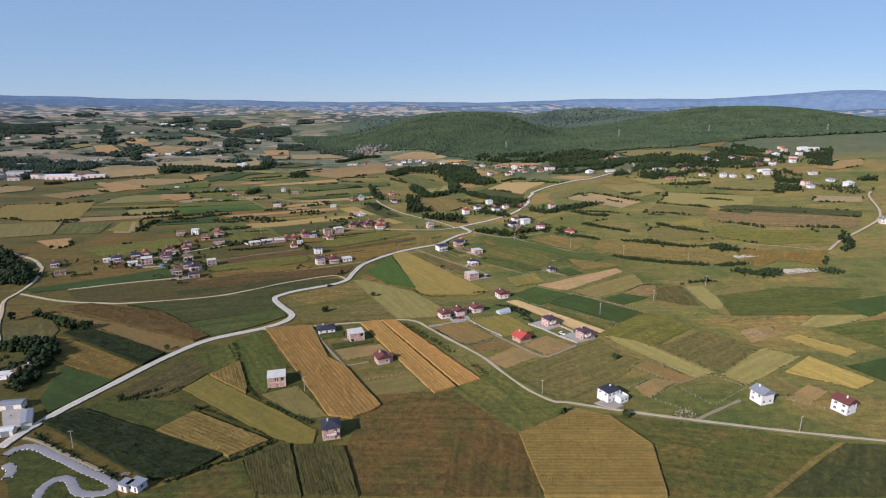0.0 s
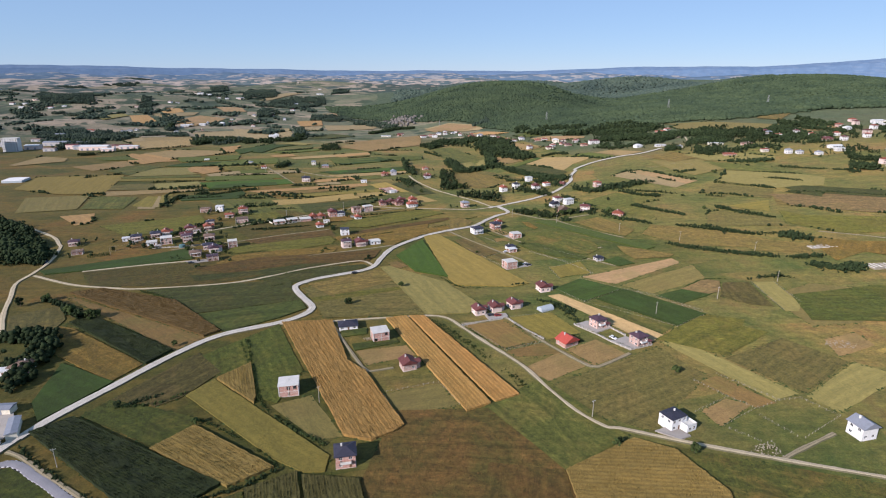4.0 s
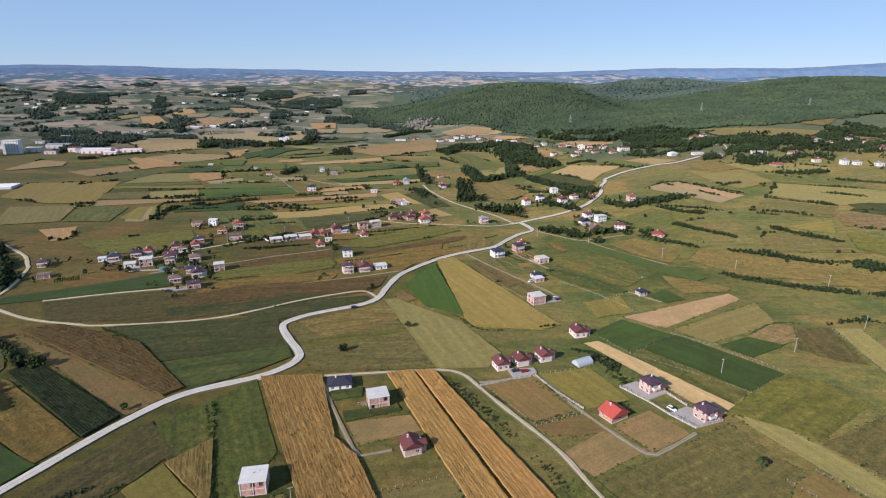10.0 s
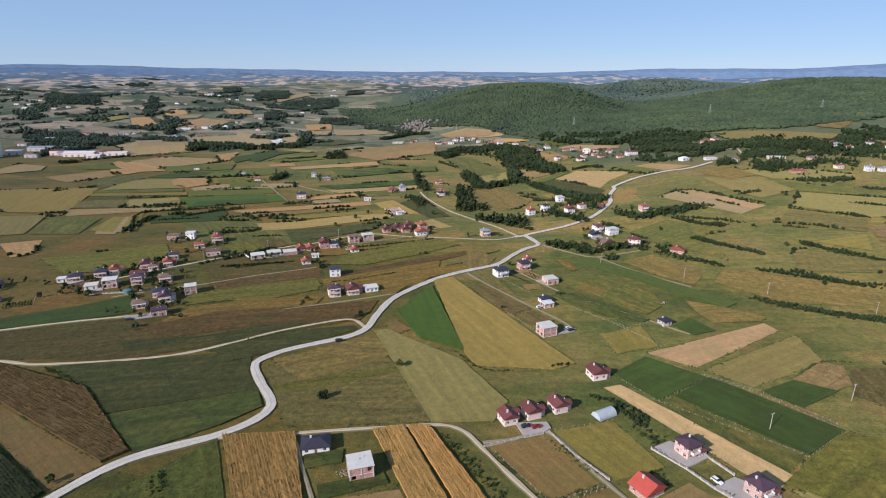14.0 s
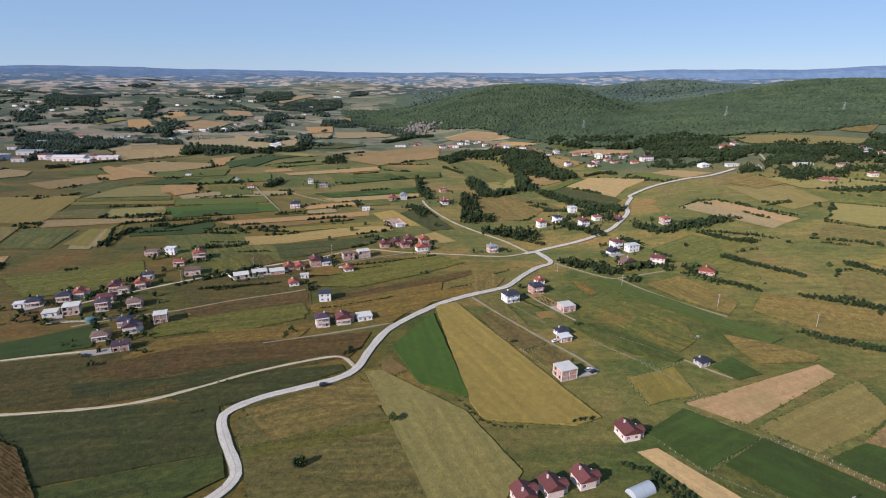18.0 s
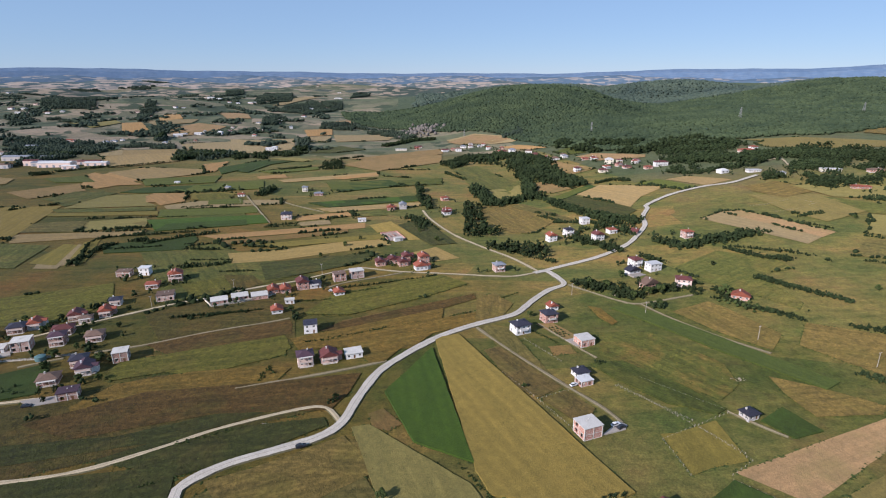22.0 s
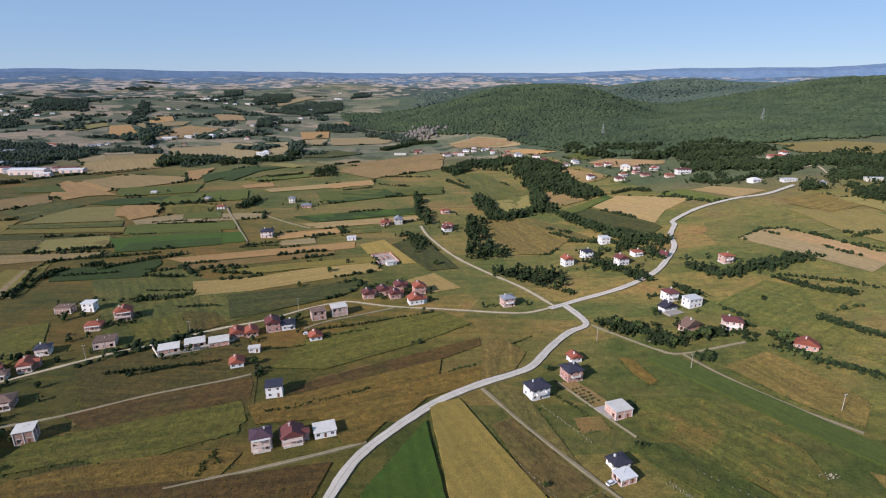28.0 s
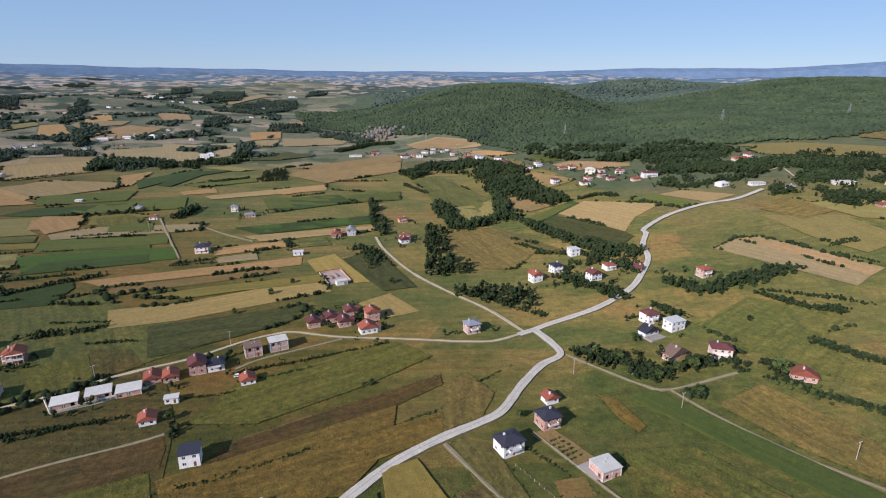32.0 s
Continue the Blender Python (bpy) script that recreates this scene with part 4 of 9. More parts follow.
    if storeys > 1 and not raw and roof != "flat" and not terrace and not porch:
        z = STOREY
        part("balcony", boxes((-w * 0.28, w * 0.28, -d / 2 - 1.2, -d / 2, z - 0.18, z), (-w * 0.28, w * 0.28, -d / 2 - 1.2, -d / 2 - 1.12, z, z + 0.95), (-w * 0.28, -w * 0.28 + 0.08, -d / 2 - 1.12, -d / 2, z, z + 0.95), (w * 0.28 - 0.08, w * 0.28, -d / 2 - 1.12, -d / 2, z, z + 0.95)), WALL["white"] if wall != "brick" else CONCRETE, root)
    if storeys == 1.5 and roof == "gable" and not far:
        ww, wd = w * 0.5, 2.2
        side = rng.choice((-1, 1)) * w * 0.12
        wing = part("wing", boxes((side - ww / 2, side + ww / 2, -d / 2 - wd, -d / 2 + 0.02, -0.4, top - 0.1)), WALL[wall], root)
        bm = bmesh.new()
        hw, z0, ridge = ww / 2 + 0.35, top - 0.15, top + ww * 0.3
        a = [bm.verts.new((side + s * hw, yy, z)) for yy in (-d / 2 - wd - 0.4, 0.0) for s, z in ((-1, z0), (1, z0), (1, z0 + 0.2), (-1, z0 + 0.2))]
        r = [bm.verts.new((side, yy, ridge)) for yy in (-d / 2 - wd - 0.4, 0.0)]
        bm.faces.new((a[0], a[1], a[2], r[0], a[3]))
        bm.faces.new((a[2], a[6], r[1], r[0]))
        bm.faces.new((a[7], a[3], r[0], r[1]))
        bm.faces.new((a[1], a[5], a[6], a[2]))
        bm.faces.new((a[4], a[0], a[3], a[7]))
        bm.faces.new((a[5], a[1], a[0], a[4]))
        part("wing_roof", bm, ROOF[tile], wing)
        share("pane", WINDOW_PANE, share("window", WINDOW_FRAME, wing, pose(side, -d / 2 - wd - 0.02, 0.95)))
    if porch:
        turned = pose(0, 0, 0, 0, 0, -90) if roof == "gable" else pose(0, 0, 0)
        length, face = (d, -w / 2) if roof == "gable" else (w, -d / 2)
        half, out = length * 0.44, 1.7
        deck = part("porch_deck", boxes((-half, half, face - out, face, -0.4, 0.12)), CONCRETE, root)
        deck.matrix_basis = turned
        for level in range(1, 2 + (storeys >= 2)):
            z = STOREY * level if level < storeys else top
            slab = part("porch_slab", boxes((-half - 0.1, half + 0.1, face - out - 0.1, face, z - 0.18, z)), CONCRETE, root)
            slab.matrix_basis = turned
            if z < top - 0.5:
                part("balustrade", boxes((-half, half, face - out, face - out + 0.08, z, z + 0.9), (-half, -half + 0.08, face - out + 0.08, face, z, z + 0.9), (half - 0.08, half, face - out + 0.08, face, z, z + 0.9)), WALL["pinkwhite"], slab)
        for k in range(4):
            cx = -half + 0.12 + k * (2 * half - 0.24) / 3
            post = part("porch_post", boxes((cx - 0.11, cx + 0.11, face - out, face - out + 0.22, 0.12, z - 0.18)), WALL["pinkwhite"], root)
            post.matrix_basis = turned
    if terrace:
        bx, by, side, deep_b, rise_b = w * 0.12, -d / 2 - 3.2, 5.6, 5.2, 3.4
        block = part("terrace_block", boxes((bx, bx + side, by, by + deep_b, -0.6, rise_b - 0.9)), WALL[wall], root)
        part("parapet", boxes((bx, bx + side, by, by + 0.2, rise_b - 0.9, rise_b), (bx, bx + 0.2, by + 0.2, by + deep_b, rise_b - 0.9, rise_b), (bx + side - 0.2, bx + side, by + 0.2, by + deep_b, rise_b - 0.9, rise_b), (bx + 0.2, bx + side - 0.2, by + deep_b - 0.2, by + deep_b, rise_b - 0.9, rise_b)), WALL[wall], block)
        part("terrace_floor", boxes((bx + 0.2, bx + side - 0.2, by + 0.2, by + deep_b - 0.2, rise_b - 0.9, rise_b - 0.82)), CONCRETE, block)
        for cx in (bx + 1.5, bx + 4.0):
            share("pane", WINDOW_PANE, share("window", WINDOW_FRAME, block, pose(cx, by - 0.02, 0.95)))
    if annex:
        ax, ay = w / 2, -d / 2 - 0.8
        wing = part("annex", boxes((ax - 1.4, ax + 2.2, ay, ay + 4.6, -0.4, 2.7)), WALL["brick"], root)
        bm, _ = roof_mesh("hip", 3.6, 4.6, 2.7, 0.4, 0.3)
        part("annex_roof", bm, ROOF["darkred"], wing).location = (ax + 0.4, ay + 2.3, 0)
        share("pane", WINDOW_PANE, share("window", WINDOW_FRAME, wing, pose(ax + 0.4, ay - 0.02, 0.95)))
    state = "unfinished " if raw else ""
    size = "two-storey " if storeys >= 2 else "low single-storey " if storeys == 1 else ""
    return tagged(root, state + size + WALL_WORDS[wall] + " house, " + ROOF_WORDS[tile], "house", "village houses")


def far_house(x, y, yaw, w, d, storeys, wall, tile):
    return house(x, y, yaw, w * 0.85, d * 0.85, storeys, "flat" if tile == "pale" else "hip", wall, tile)


def warehouse(x, y, yaw, w, d, tall, tile):
    root = empty("warehouse", x, y, yaw)
    part("wall", boxes((-w / 2, w / 2, -d / 2, d / 2, -1, tall)), WALL["grey" if tile in ("grey", "brown") else "pinkwhite"], root)
    bm, _ = roof_mesh("gable", w, d, tall, 0.4, 0.22)
    part("roof", bm, ROOF[tile], root)
    for k in range(max(2, int(w / 9))):
        cx = -w / 2 + (k + 0.5) * w / max(2, int(w / 9))
        part("gate", boxes((cx - 1.8, cx + 1.8, -d / 2 - 0.08, -d / 2, 0, 3.8)), ROOF["grey"], root)
    return tagged(root, "long low factory hall with a shallow sheet roof", "warehouse", "factory halls")


def tower_block(x, y, yaw, w, d, floors):
    root = empty("apartment_block", x, y, yaw)
    top = floors * 3.0
    part("wall", boxes((-w / 2, w / 2, -d / 2, d / 2, -1, top)), WALL["white"], root)
    part("roof", boxes((-w / 2 - 0.3, w / 2 + 0.3, -d / 2 - 0.3, d / 2 + 0.3, top, top + 0.5)), CONCRETE, root)
    for s in range(floors):
        for k in range(int(w / 4)):
            cx = -w / 2 + (k + 0.5) * w / int(w / 4)
            share("window", TOWER_WINDOW, root, pose(cx, -d / 2 + 0.02, s * 3.0 + 1.0))
    return tagged(root, "white high-rise block of many storeys on the town edge", "apartment block", "town blocks")


TOWER_WINDOW = mesh_of(boxes((-1.0, 1.0, -0.1, 0.0, 0, 1.5)), "window", GLASS)


# ---- parcels, lanes and hedges ----
field("meadow_dark", 0.2, (-190.1, 554.7), (-146.5, 590.5), (-131.1, 600.7), (-113, 589.1), (-96.6, 557.4), (-85.7, 516.8), (-162.9, 520.2))
field("meadow_dark", 0.2, (-194.4, 457.4), (-170.5, 464), (-141.7, 467.7), (-104.3, 453.5), (-126.7, 432.2), (-157.2, 410.4))
field("meadow_dark", 0.2, (-260.5, 435.7), (-186.7, 457.9), (-145.3, 482.1), (-109.8, 490.2), (-50.5, 458.1), (-115.9, 428.3), (-163.1, 407.7), (-237.8, 406.2))
field("grass_green", 0.2, (-260.1, 679.2), (-205.6, 706.3), (-182.5, 685.6), (-124.5, 649.2), (-85.8, 647.7), (-134.8, 608.6), (-183.1, 571))
field("corn_gold", 2.0, (-91.6, 345), (-62.7, 347.1), (-46.8, 297.9), (-36.7, 287.5), (-16, 243.5), (-20.4, 238.8), (-29.1, 233.6), (-40.4, 237.2))
field("corn_gold", 2.0, (-30.9, 349.3), (-18.5, 352.3), (22.2, 258.3), (10.9, 252.8))
field("corn_orange", 1.4, (-16.9, 352.3), (-7.9, 352.4), (36.1, 265.3), (24.4, 259.4))
field("hay_dull", 0, (-27.9, 267.6), (-0.8, 276.1), (8.3, 258.2), (-15.7, 250.9))
field("rank_weeds", 0.6, (-55.7, 333.3), (-41, 337.3), (-40.5, 329.4), (-53.9, 325.7))
field("rank_weeds", 0.6, (-47.3, 317), (-24.1, 323.9), (-21.4, 318.4), (-44.8, 309.9))
field("plot_tan", 0, (-44.1, 309.8), (-17.5, 315.6), (-12.3, 304.7), (-37.4, 294.2))
field("hay_yellow", 0.5, (-117.1, 268.9), (-109, 282.6), (-44.5, 225.1), (-44.7, 215.9), (-52.2, 215.7), (-65.9, 224))
field("corn_dry", 1.5, (-108, 282.5), (-95.9, 297.3), (-84.2, 266.1), (-84, 261.4))
field("corn_dry", 1.4, (-115.3, 230.6), (-103.7, 245.3), (-64, 218.7), (-78.1, 208.7))
field("corn_green", 2.0, (-169.6, 242.1), (-157.6, 252.4), (-80.8, 210.2), (-90.3, 200), (-103.4, 196.6), (-116.8, 204.8))
field("grass_bright", 0.2, (-155.8, 253.9), (-149.1, 265.9), (-124.2, 258.2), (-105.7, 251.3), (-103.5, 239.5), (-112.1, 231))
field("rough_grass", 0.4, (-149.1, 265.9), (-127, 309.7), (-108, 289.1), (-118.3, 267.1), (-126.8, 260.3))
field("grass_bright", 0.3, (-125.3, 304.6), (-93.2, 343.3), (-68.3, 290.2), (-73.7, 261.3), (-84.2, 266.1), (-95.9, 297.3), (-108.7, 284.7))
field("hay_dull", 0, (-76.1, 259.6), (-59.6, 267.9), (-40.8, 237.2), (-51, 234.9))
field("corn_olive", 1.8, (-71.5, 206.9), (-54.7, 215.9), (-44.7, 181.7), (-61.6, 183.2))
field("corn_olive", 1.8, (-52.7, 213.8), (-30.9, 211.1), (-23.6, 179.9), (-43.3, 181.6))
field("meadow_red", 0.2, (-30.8, 210.6), (-20.1, 254.5), (31.8, 255.7), (48.2, 214.1), (45, 174.2), (-22.2, 180.2))
field("corn_dry", 2.0, (45.4, 214.2), (77.4, 232), (91.3, 224.1), (100.6, 200.9), (91.5, 169.6), (46.1, 173.7))
field("grass_weedy", 0.2, (78.6, 232), (97.3, 225.2), (183.6, 195.8), (164.4, 186), (130.3, 166.3), (92.9, 169.5), (101.4, 200.9))
field("grass_dark", 0.3, (185, 195), (203, 192.6), (173.2, 162.4), (131.4, 166.1), (165, 185))
field("grass_dull", 0, (51.7, 273.2), (118.5, 310.4), (131.9, 280.3), (102.5, 252), (87.5, 236.3), (60.5, 253.6))
field("plot_brown", 0, (15.9, 339.8), (39.9, 346.4), (55.2, 317.8), (35.1, 308.8))
field("hay_yellow", 0.2, (42.1, 348.8), (70.8, 356.9), (81.9, 327.6), (60.5, 320.2))
field("plot_brown", 0, (35.7, 307.7), (57.2, 316.7), (65.8, 303.1), (40.9, 301))
field("plot_tan", 0, (44.1, 291.1), (63.4, 304.8), (77.6, 293), (50.7, 275.9))
field("plot_tan", 0, (69, 308.5), (87.7, 319.9), (99.3, 303.3), (78.9, 291.4))
field("alfalfa", 0.7, (81.3, 394.8), (103.6, 411.6), (126.2, 390.6), (96, 371.7))
field("alfalfa", 0.7, (105, 375.1), (127.3, 390.6), (164.5, 349.1), (140.6, 334.2))
field("grass_green", 0.2, (96.7, 371), (104.7, 374.4), (138.5, 333.4), (124.5, 323))
field("stubble_rose", 0, (106.2, 416.1), (185, 447.5), (188.1, 437.7), (125, 400))
field("hay_dull", 0, (128.3, 397.8), (194.4, 432.3), (192.3, 404.6), (144.3, 381.9))
field("alfalfa", 0.5, (145.4, 378.2), (166.2, 387.1), (181.3, 377.7), (157.4, 365.4))
field("grass_lime", 0.3, (137.4, 331.6), (165, 348.5), (183.9, 340.8), (167.2, 318.8), (126.6, 318.5))
field("grass_lime", 0.3, (121.6, 318.7), (159.4, 346.6), (188.6, 324.5), (151.5, 299.4))
field("hay_pale", 0, (123, 315.7), (137.4, 314.4), (166.6, 263.4), (151.5, 258.1))
field("grass_dull", 0, (149.1, 296.9), (192.9, 318.2), (211.5, 291.6), (169.7, 263.1))
field("hay_pale", 0, (168.4, 261), (213.8, 291.4), (227.6, 277.2), (175, 247.8))
field("plot_tan", 0, (184.7, 233.4), (207.7, 245.8), (212.5, 238.6), (192.6, 226.5))
field("plot_tan", 0, (215.2, 316.3), (238.3, 323.1), (238.7, 308.6), (210.4, 297.2))
field("hay_gold", 0, (235, 303.5), (248.5, 307.9), (268.7, 281.4), (254.4, 274.9))
field("hay_pale", 0, (256.6, 318.5), (305.6, 348.7), (317.1, 328.3), (274.6, 314.2))
field("alfalfa", 0.5, (308.2, 351.8), (359.3, 360.7), (336.4, 335.9), (317.1, 328.3))
field("hay_dull", 0.1, (215.5, 372.8), (257.2, 391.6), (292.8, 379.2), (251.6, 334.2), (219.2, 330.9))
field("alfalfa", 0.5, (244.7, 263.6), (275.3, 270.6), (251.4, 245.3))
field("grass_bright", 0.2, (267.1, 314.8), (325.8, 324.5), (286.6, 282.6), (281.2, 297))
field("plot_brown", 0, (122.3, 274), (136.3, 280), (151.4, 256), (140.1, 252.8))
field("plot_tan", 0, (114.3, 251), (130, 260), (139.2, 255), (117, 239.2))
field("grass_dull", 0.4, (-258.7, 357.4), (-238.3, 373.6), (-222.3, 352.8), (-219.5, 329.9), (-244.1, 334))
field("meadow_gold", 0.5, (-220.3, 343.2), (-211.4, 341), (-150.1, 298), (-157.8, 281.2), (-201.1, 309))
field("corn_green", 2.0, (-217, 348), (-211.2, 357.9), (-142, 312.4), (-148.8, 298))
field("corn_brown", 1.8, (-244.5, 394.1), (-226.9, 401.9), (-169.1, 379.9), (-124.7, 335), (-131.3, 328.5))
field("plot_brown", 0, (-243, 388), (-238.2, 388), (-129.9, 327.7), (-141, 312.4))
field("grass_dark", 0.4, (-167.5, 378.6), (-197.8, 399.4), (-103.2, 417.5), (-97.3, 393.8), (-88.3, 380), (-148.9, 359.6))
field("rank_weeds", 0.6, (-148, 358), (-88.1, 379.3), (-82, 365.8), (-95, 352.6), (-121.1, 333.6))
field("alfalfa", 0.6, (-294, 438.9), (-232.9, 473.4), (-205.3, 492.8), (-192, 464.9), (-221.9, 451.8), (-284.7, 431.3))
field("grass_dull", 0.2, (-91.4, 400.3), (-46.2, 435.1), (-24.7, 401.6), (-20.9, 393.2), (-7.6, 355.6), (-68, 351.5))
field("alfalfa_bright", 0.8, (-30.8, 469.5), (-9.9, 513.9), (9.3, 420.6), (-14.8, 432.9))
field("hay_tan", 0.6, (-8.9, 525.7), (4.5, 530.9), (65.9, 405.5), (54.3, 399.8), (14.7, 403.3), (9.8, 415.9))
field("hay_pale", 0.4, (-41.4, 442.2), (-33.9, 444), (7.4, 409.4), (27.6, 370.6), (19.8, 356.6), (-6.7, 355.3))
field("green_strip", 0.8, (101.1, 565.5), (113.5, 569.9), (182.1, 473.8), (172.9, 468), (143.6, 504))
field("grass_dull", 0.1, (17.7, 511.8), (28.9, 518.7), (54.6, 475.1), (41.9, 465.3))
field("alfalfa", 0.4, (131.7, 447.1), (145.8, 456), (153.1, 439.1), (139.5, 434.7))
field("hay_yellow", 0.2, (90, 438.2), (113.2, 447.6), (114.4, 422.1), (90, 416.4))
field("meadow_brown", 0.1, (32.6, 858.4), (78.7, 864.5), (107.1, 782.5), (80.5, 742.8), (54.9, 745.4), (35, 796.2))
field("stubble_yellow", 0.1, (141.7, 883.2), (180.5, 909.5), (244.6, 869.2), (206.5, 835.8), (184.5, 800.2))
field("stubble_yellow", 0.1, (256, 900.6), (283.2, 907.5), (321.8, 872.8), (286, 857.4))
field("clover", 0.5, (222.4, 897.6), (249.1, 903.9), (276.1, 856.2), (255.6, 847.8))
field("grass_dark", 0.3, (119.7, 851.1), (140, 875.1), (184.5, 800.2), (186.9, 785.8), (167.6, 766.8))
field("alfalfa", 0.5, (108.5, 865.5), (169.5, 915.7), (174.7, 902.9), (119.7, 851.1))
field("plot_tan", 0, (141.6, 1085.6), (159.8, 1100.1), (194.4, 1001.3), (162.9, 986))
field("grass_green", 0.1, (3.6, 1125.3), (43.6, 1144.3), (95, 964.4), (61.6, 895.7), (26.4, 969.2))
field("stubble", 0.1, (231, 741.5), (255.6, 757.6), (298.1, 672.9), (279.5, 660))
field("stubble_rose", 0.1, (255.6, 757.6), (275.1, 758), (315.2, 682.5), (298.1, 672.9))
field("meadow_brown", 0, (319.2, 840.2), (358.2, 851), (378.7, 806.3), (326.8, 793.7))
field("stubble", 0, (-10.8, 1457.4), (51.4, 1497.2), (165, 1415.7), (124.4, 1373.8), (11.7, 1411.6))
field("stubble_orange", 0.1, (-230, 728.5), (-85.9, 779.1), (-83, 759.8), (-211.1, 718))
field("plot_brown", 0, (-209.4, 713.8), (-98.8, 754.4), (-96.4, 741.3), (-197.8, 700.6))
field("hay_straw", 0.1, (-185.3, 677.1), (-145.3, 687.4), (-65.7, 730.7), (-51.7, 704.5), (-137.1, 660.8), (-172.4, 651.6))
field("hay_gold", 0.1, (-80.7, 770.2), (-60.8, 785.6), (-27.1, 721.0), (-38.6, 719.3), (-52, 750), (-69, 743))
field("stubble_orange", 0.1, (-161.2, 805), (-109.9, 824.7), (-101.1, 806.7), (-155.6, 790.8))
field("stubble_orange", 0.1, (-373.8, 901.9), (-332.6, 924), (-313.7, 874.8), (-353.5, 864.4))
field("stubble", 0.1, (-324.7, 847.8), (-293.4, 875.4), (-201.4, 883.8), (-194.4, 860.3), (-312.5, 831.5))
field("stubble_orange", 0.1, (-526.4, 1028.5), (-489, 1114.3), (-438.9, 1061), (-439, 978.3), (-459.2, 942), (-494.3, 964.2))
field("stubble_yellow", 0.1, (-491.6, 1121.2), (-390.4, 1094.3), (-374, 1069.4), (-441, 1067))
field("stubble_orange", 0.1, (-407.4, 1145.8), (-382.4, 1185.1), (-362.2, 1079.2), (-375.4, 1078.7))
field("stubble_yellow", 0.1, (-686.6, 1308.8), (-541.8, 1341.1), (-465.3, 1181.9), (-533, 1112.7))
field("stubble", 0.1, (-575.4, 1426.8), (-365.6, 1538.1), (-313.8, 1350.6), (-375.4, 1249), (-515.9, 1315.8))
field("clover", 0.5, (-438.5, 1012.1), (-337, 1043.6), (-324.7, 989.6), (-406.5, 962.3))
field("alfalfa", 0.5, (-370.3, 1111.8), (-317.4, 1207.9), (-310.3, 1149.4), (-341.7, 1055.3))
field("clover", 0.5, (-367.5, 958.8), (-262.3, 1004.6), (-243.8, 948.9), (-343.7, 919.4))
field("alfalfa_bright", 0.5, (-152.7, 870.5), (-33.2, 912.6), (-31.7, 883.4), (-135.7, 848.3))
field("alfalfa", 0.5, (-165.6, 987.3), (-87.6, 1015.8), (-64.2, 973.4), (-140, 930.1))
field("stubble_yellow", 0.1, (-244.5, 1010.5), (-110.9, 1081.8), (-105.9, 1042.9), (-229.4, 992.8))
field("stubble_orange", 0.1, (-283.2, 1036.8), (-248.8, 1058.5), (-235.3, 1030), (-271.6, 1017.7))
field("plot_tan", 0, (-558.1, 916.8), (-504.5, 976.1), (-465.5, 930.6), (-502.5, 878.4))
field("hay_pale", 0, (-429.7, 836.2), (-424.4, 900.4), (-375, 912.1), (-344.1, 847.2))
field("grass_green", 0.2, (-482.1, 879), (-474.4, 923.8), (-417.2, 917.1), (-432, 839.5))
field("stubble", 0.1, (-462.7, 796.3), (-442.7, 840.8), (-435.5, 836), (-429.1, 753.9))
field("grass_dull", 0.2, (-432.6, 762.8), (-366.6, 777.9), (-352, 740.2), (-409.1, 732.8))
field("hay_pale", 0.2, (-364.8, 778), (-314.9, 793.3), (-296.9, 760.1), (-348.2, 740.3))
field("clover", 0.4, (-318.4, 828.1), (-218, 847.5), (-208.1, 818.7), (-304.2, 793.6))
field("alfalfa_bright", 0.4, (-309.7, 783.6), (-197.2, 808.4), (-183.1, 776.3), (-283.7, 748.1))
field("stubble_yellow", 0.1, (-407.8, 727.1), (-289, 745.5), (-287.2, 730.3), (-387, 700.7))
field("alfalfa", 0.5, (-302.6, 697.9), (-233.7, 726.1), (-227.2, 715.4), (-226.9, 685.3), (-288, 674.4))
field("hay_yellow", 0.2, (-331.3, 647.6), (-337.5, 700), (-324.1, 697.3), (-306.4, 643.4))
field("stubble", 0.1, (-305.4, 643.4), (-322.9, 697.4), (-316.2, 702.6), (-290.5, 643.8))
field("stubble_yellow", 0.1, (-149.3, 839.6), (-31.3, 874.2), (-32.4, 856.5), (-139.1, 828.6))
field("stubble_orange", 0.1, (-859.7, 1701.9), (-816.5, 1716.1), (-725.4, 1592.5), (-781.3, 1563.4))
field("stubble", 0.1, (-813.3, 1736.6), (-775.3, 1774.3), (-695, 1788.8), (-688, 1729.3), (-761.5, 1672.1))
field("stubble_rose", 0.1, (-709.3, 1620.5), (-671.4, 1734), (-585.7, 1705.4), (-590.8, 1627.7), (-638.8, 1543.8))
field("stubble_rose", 0.1, (-838.4, 2193.1), (-622.9, 1969), (-570, 1847.5), (-630.7, 1822.8))
field("stubble_orange", 0.1, (-887, 1933.6), (-900.3, 2093.3), (-740.6, 1793.1), (-777.2, 1739.6))
field("stubble", 0.1, (-750, 2613.9), (-717.1, 3076.1), (-641.3, 3013), (-714.8, 2644.8))
field("hay_pale", 0.1, (-1147.9, 1918.5), (-1053.8, 1958.7), (-859.7, 1701.9), (-882.9, 1606.2))
field("stubble_orange", 0.1, (-382.3, 1699.5), (-314.2, 1724.3), (-292.6, 1619.6), (-344.6, 1584.8))
field("stubble", 0.1, (-342.6, 1577), (-289.3, 1595.3), (-269.7, 1472.5), (-308.2, 1470.8))
field("stubble", 0.1, (-289.2, 1619.7), (-127.6, 1613.2), (-142, 1509.1), (-254.4, 1473.2))
field("stubble_rose", 0.1, (-342.2, 1910.1), (-302.1, 2011.2), (-272.4, 1835.2), (-323.3, 1816.2))
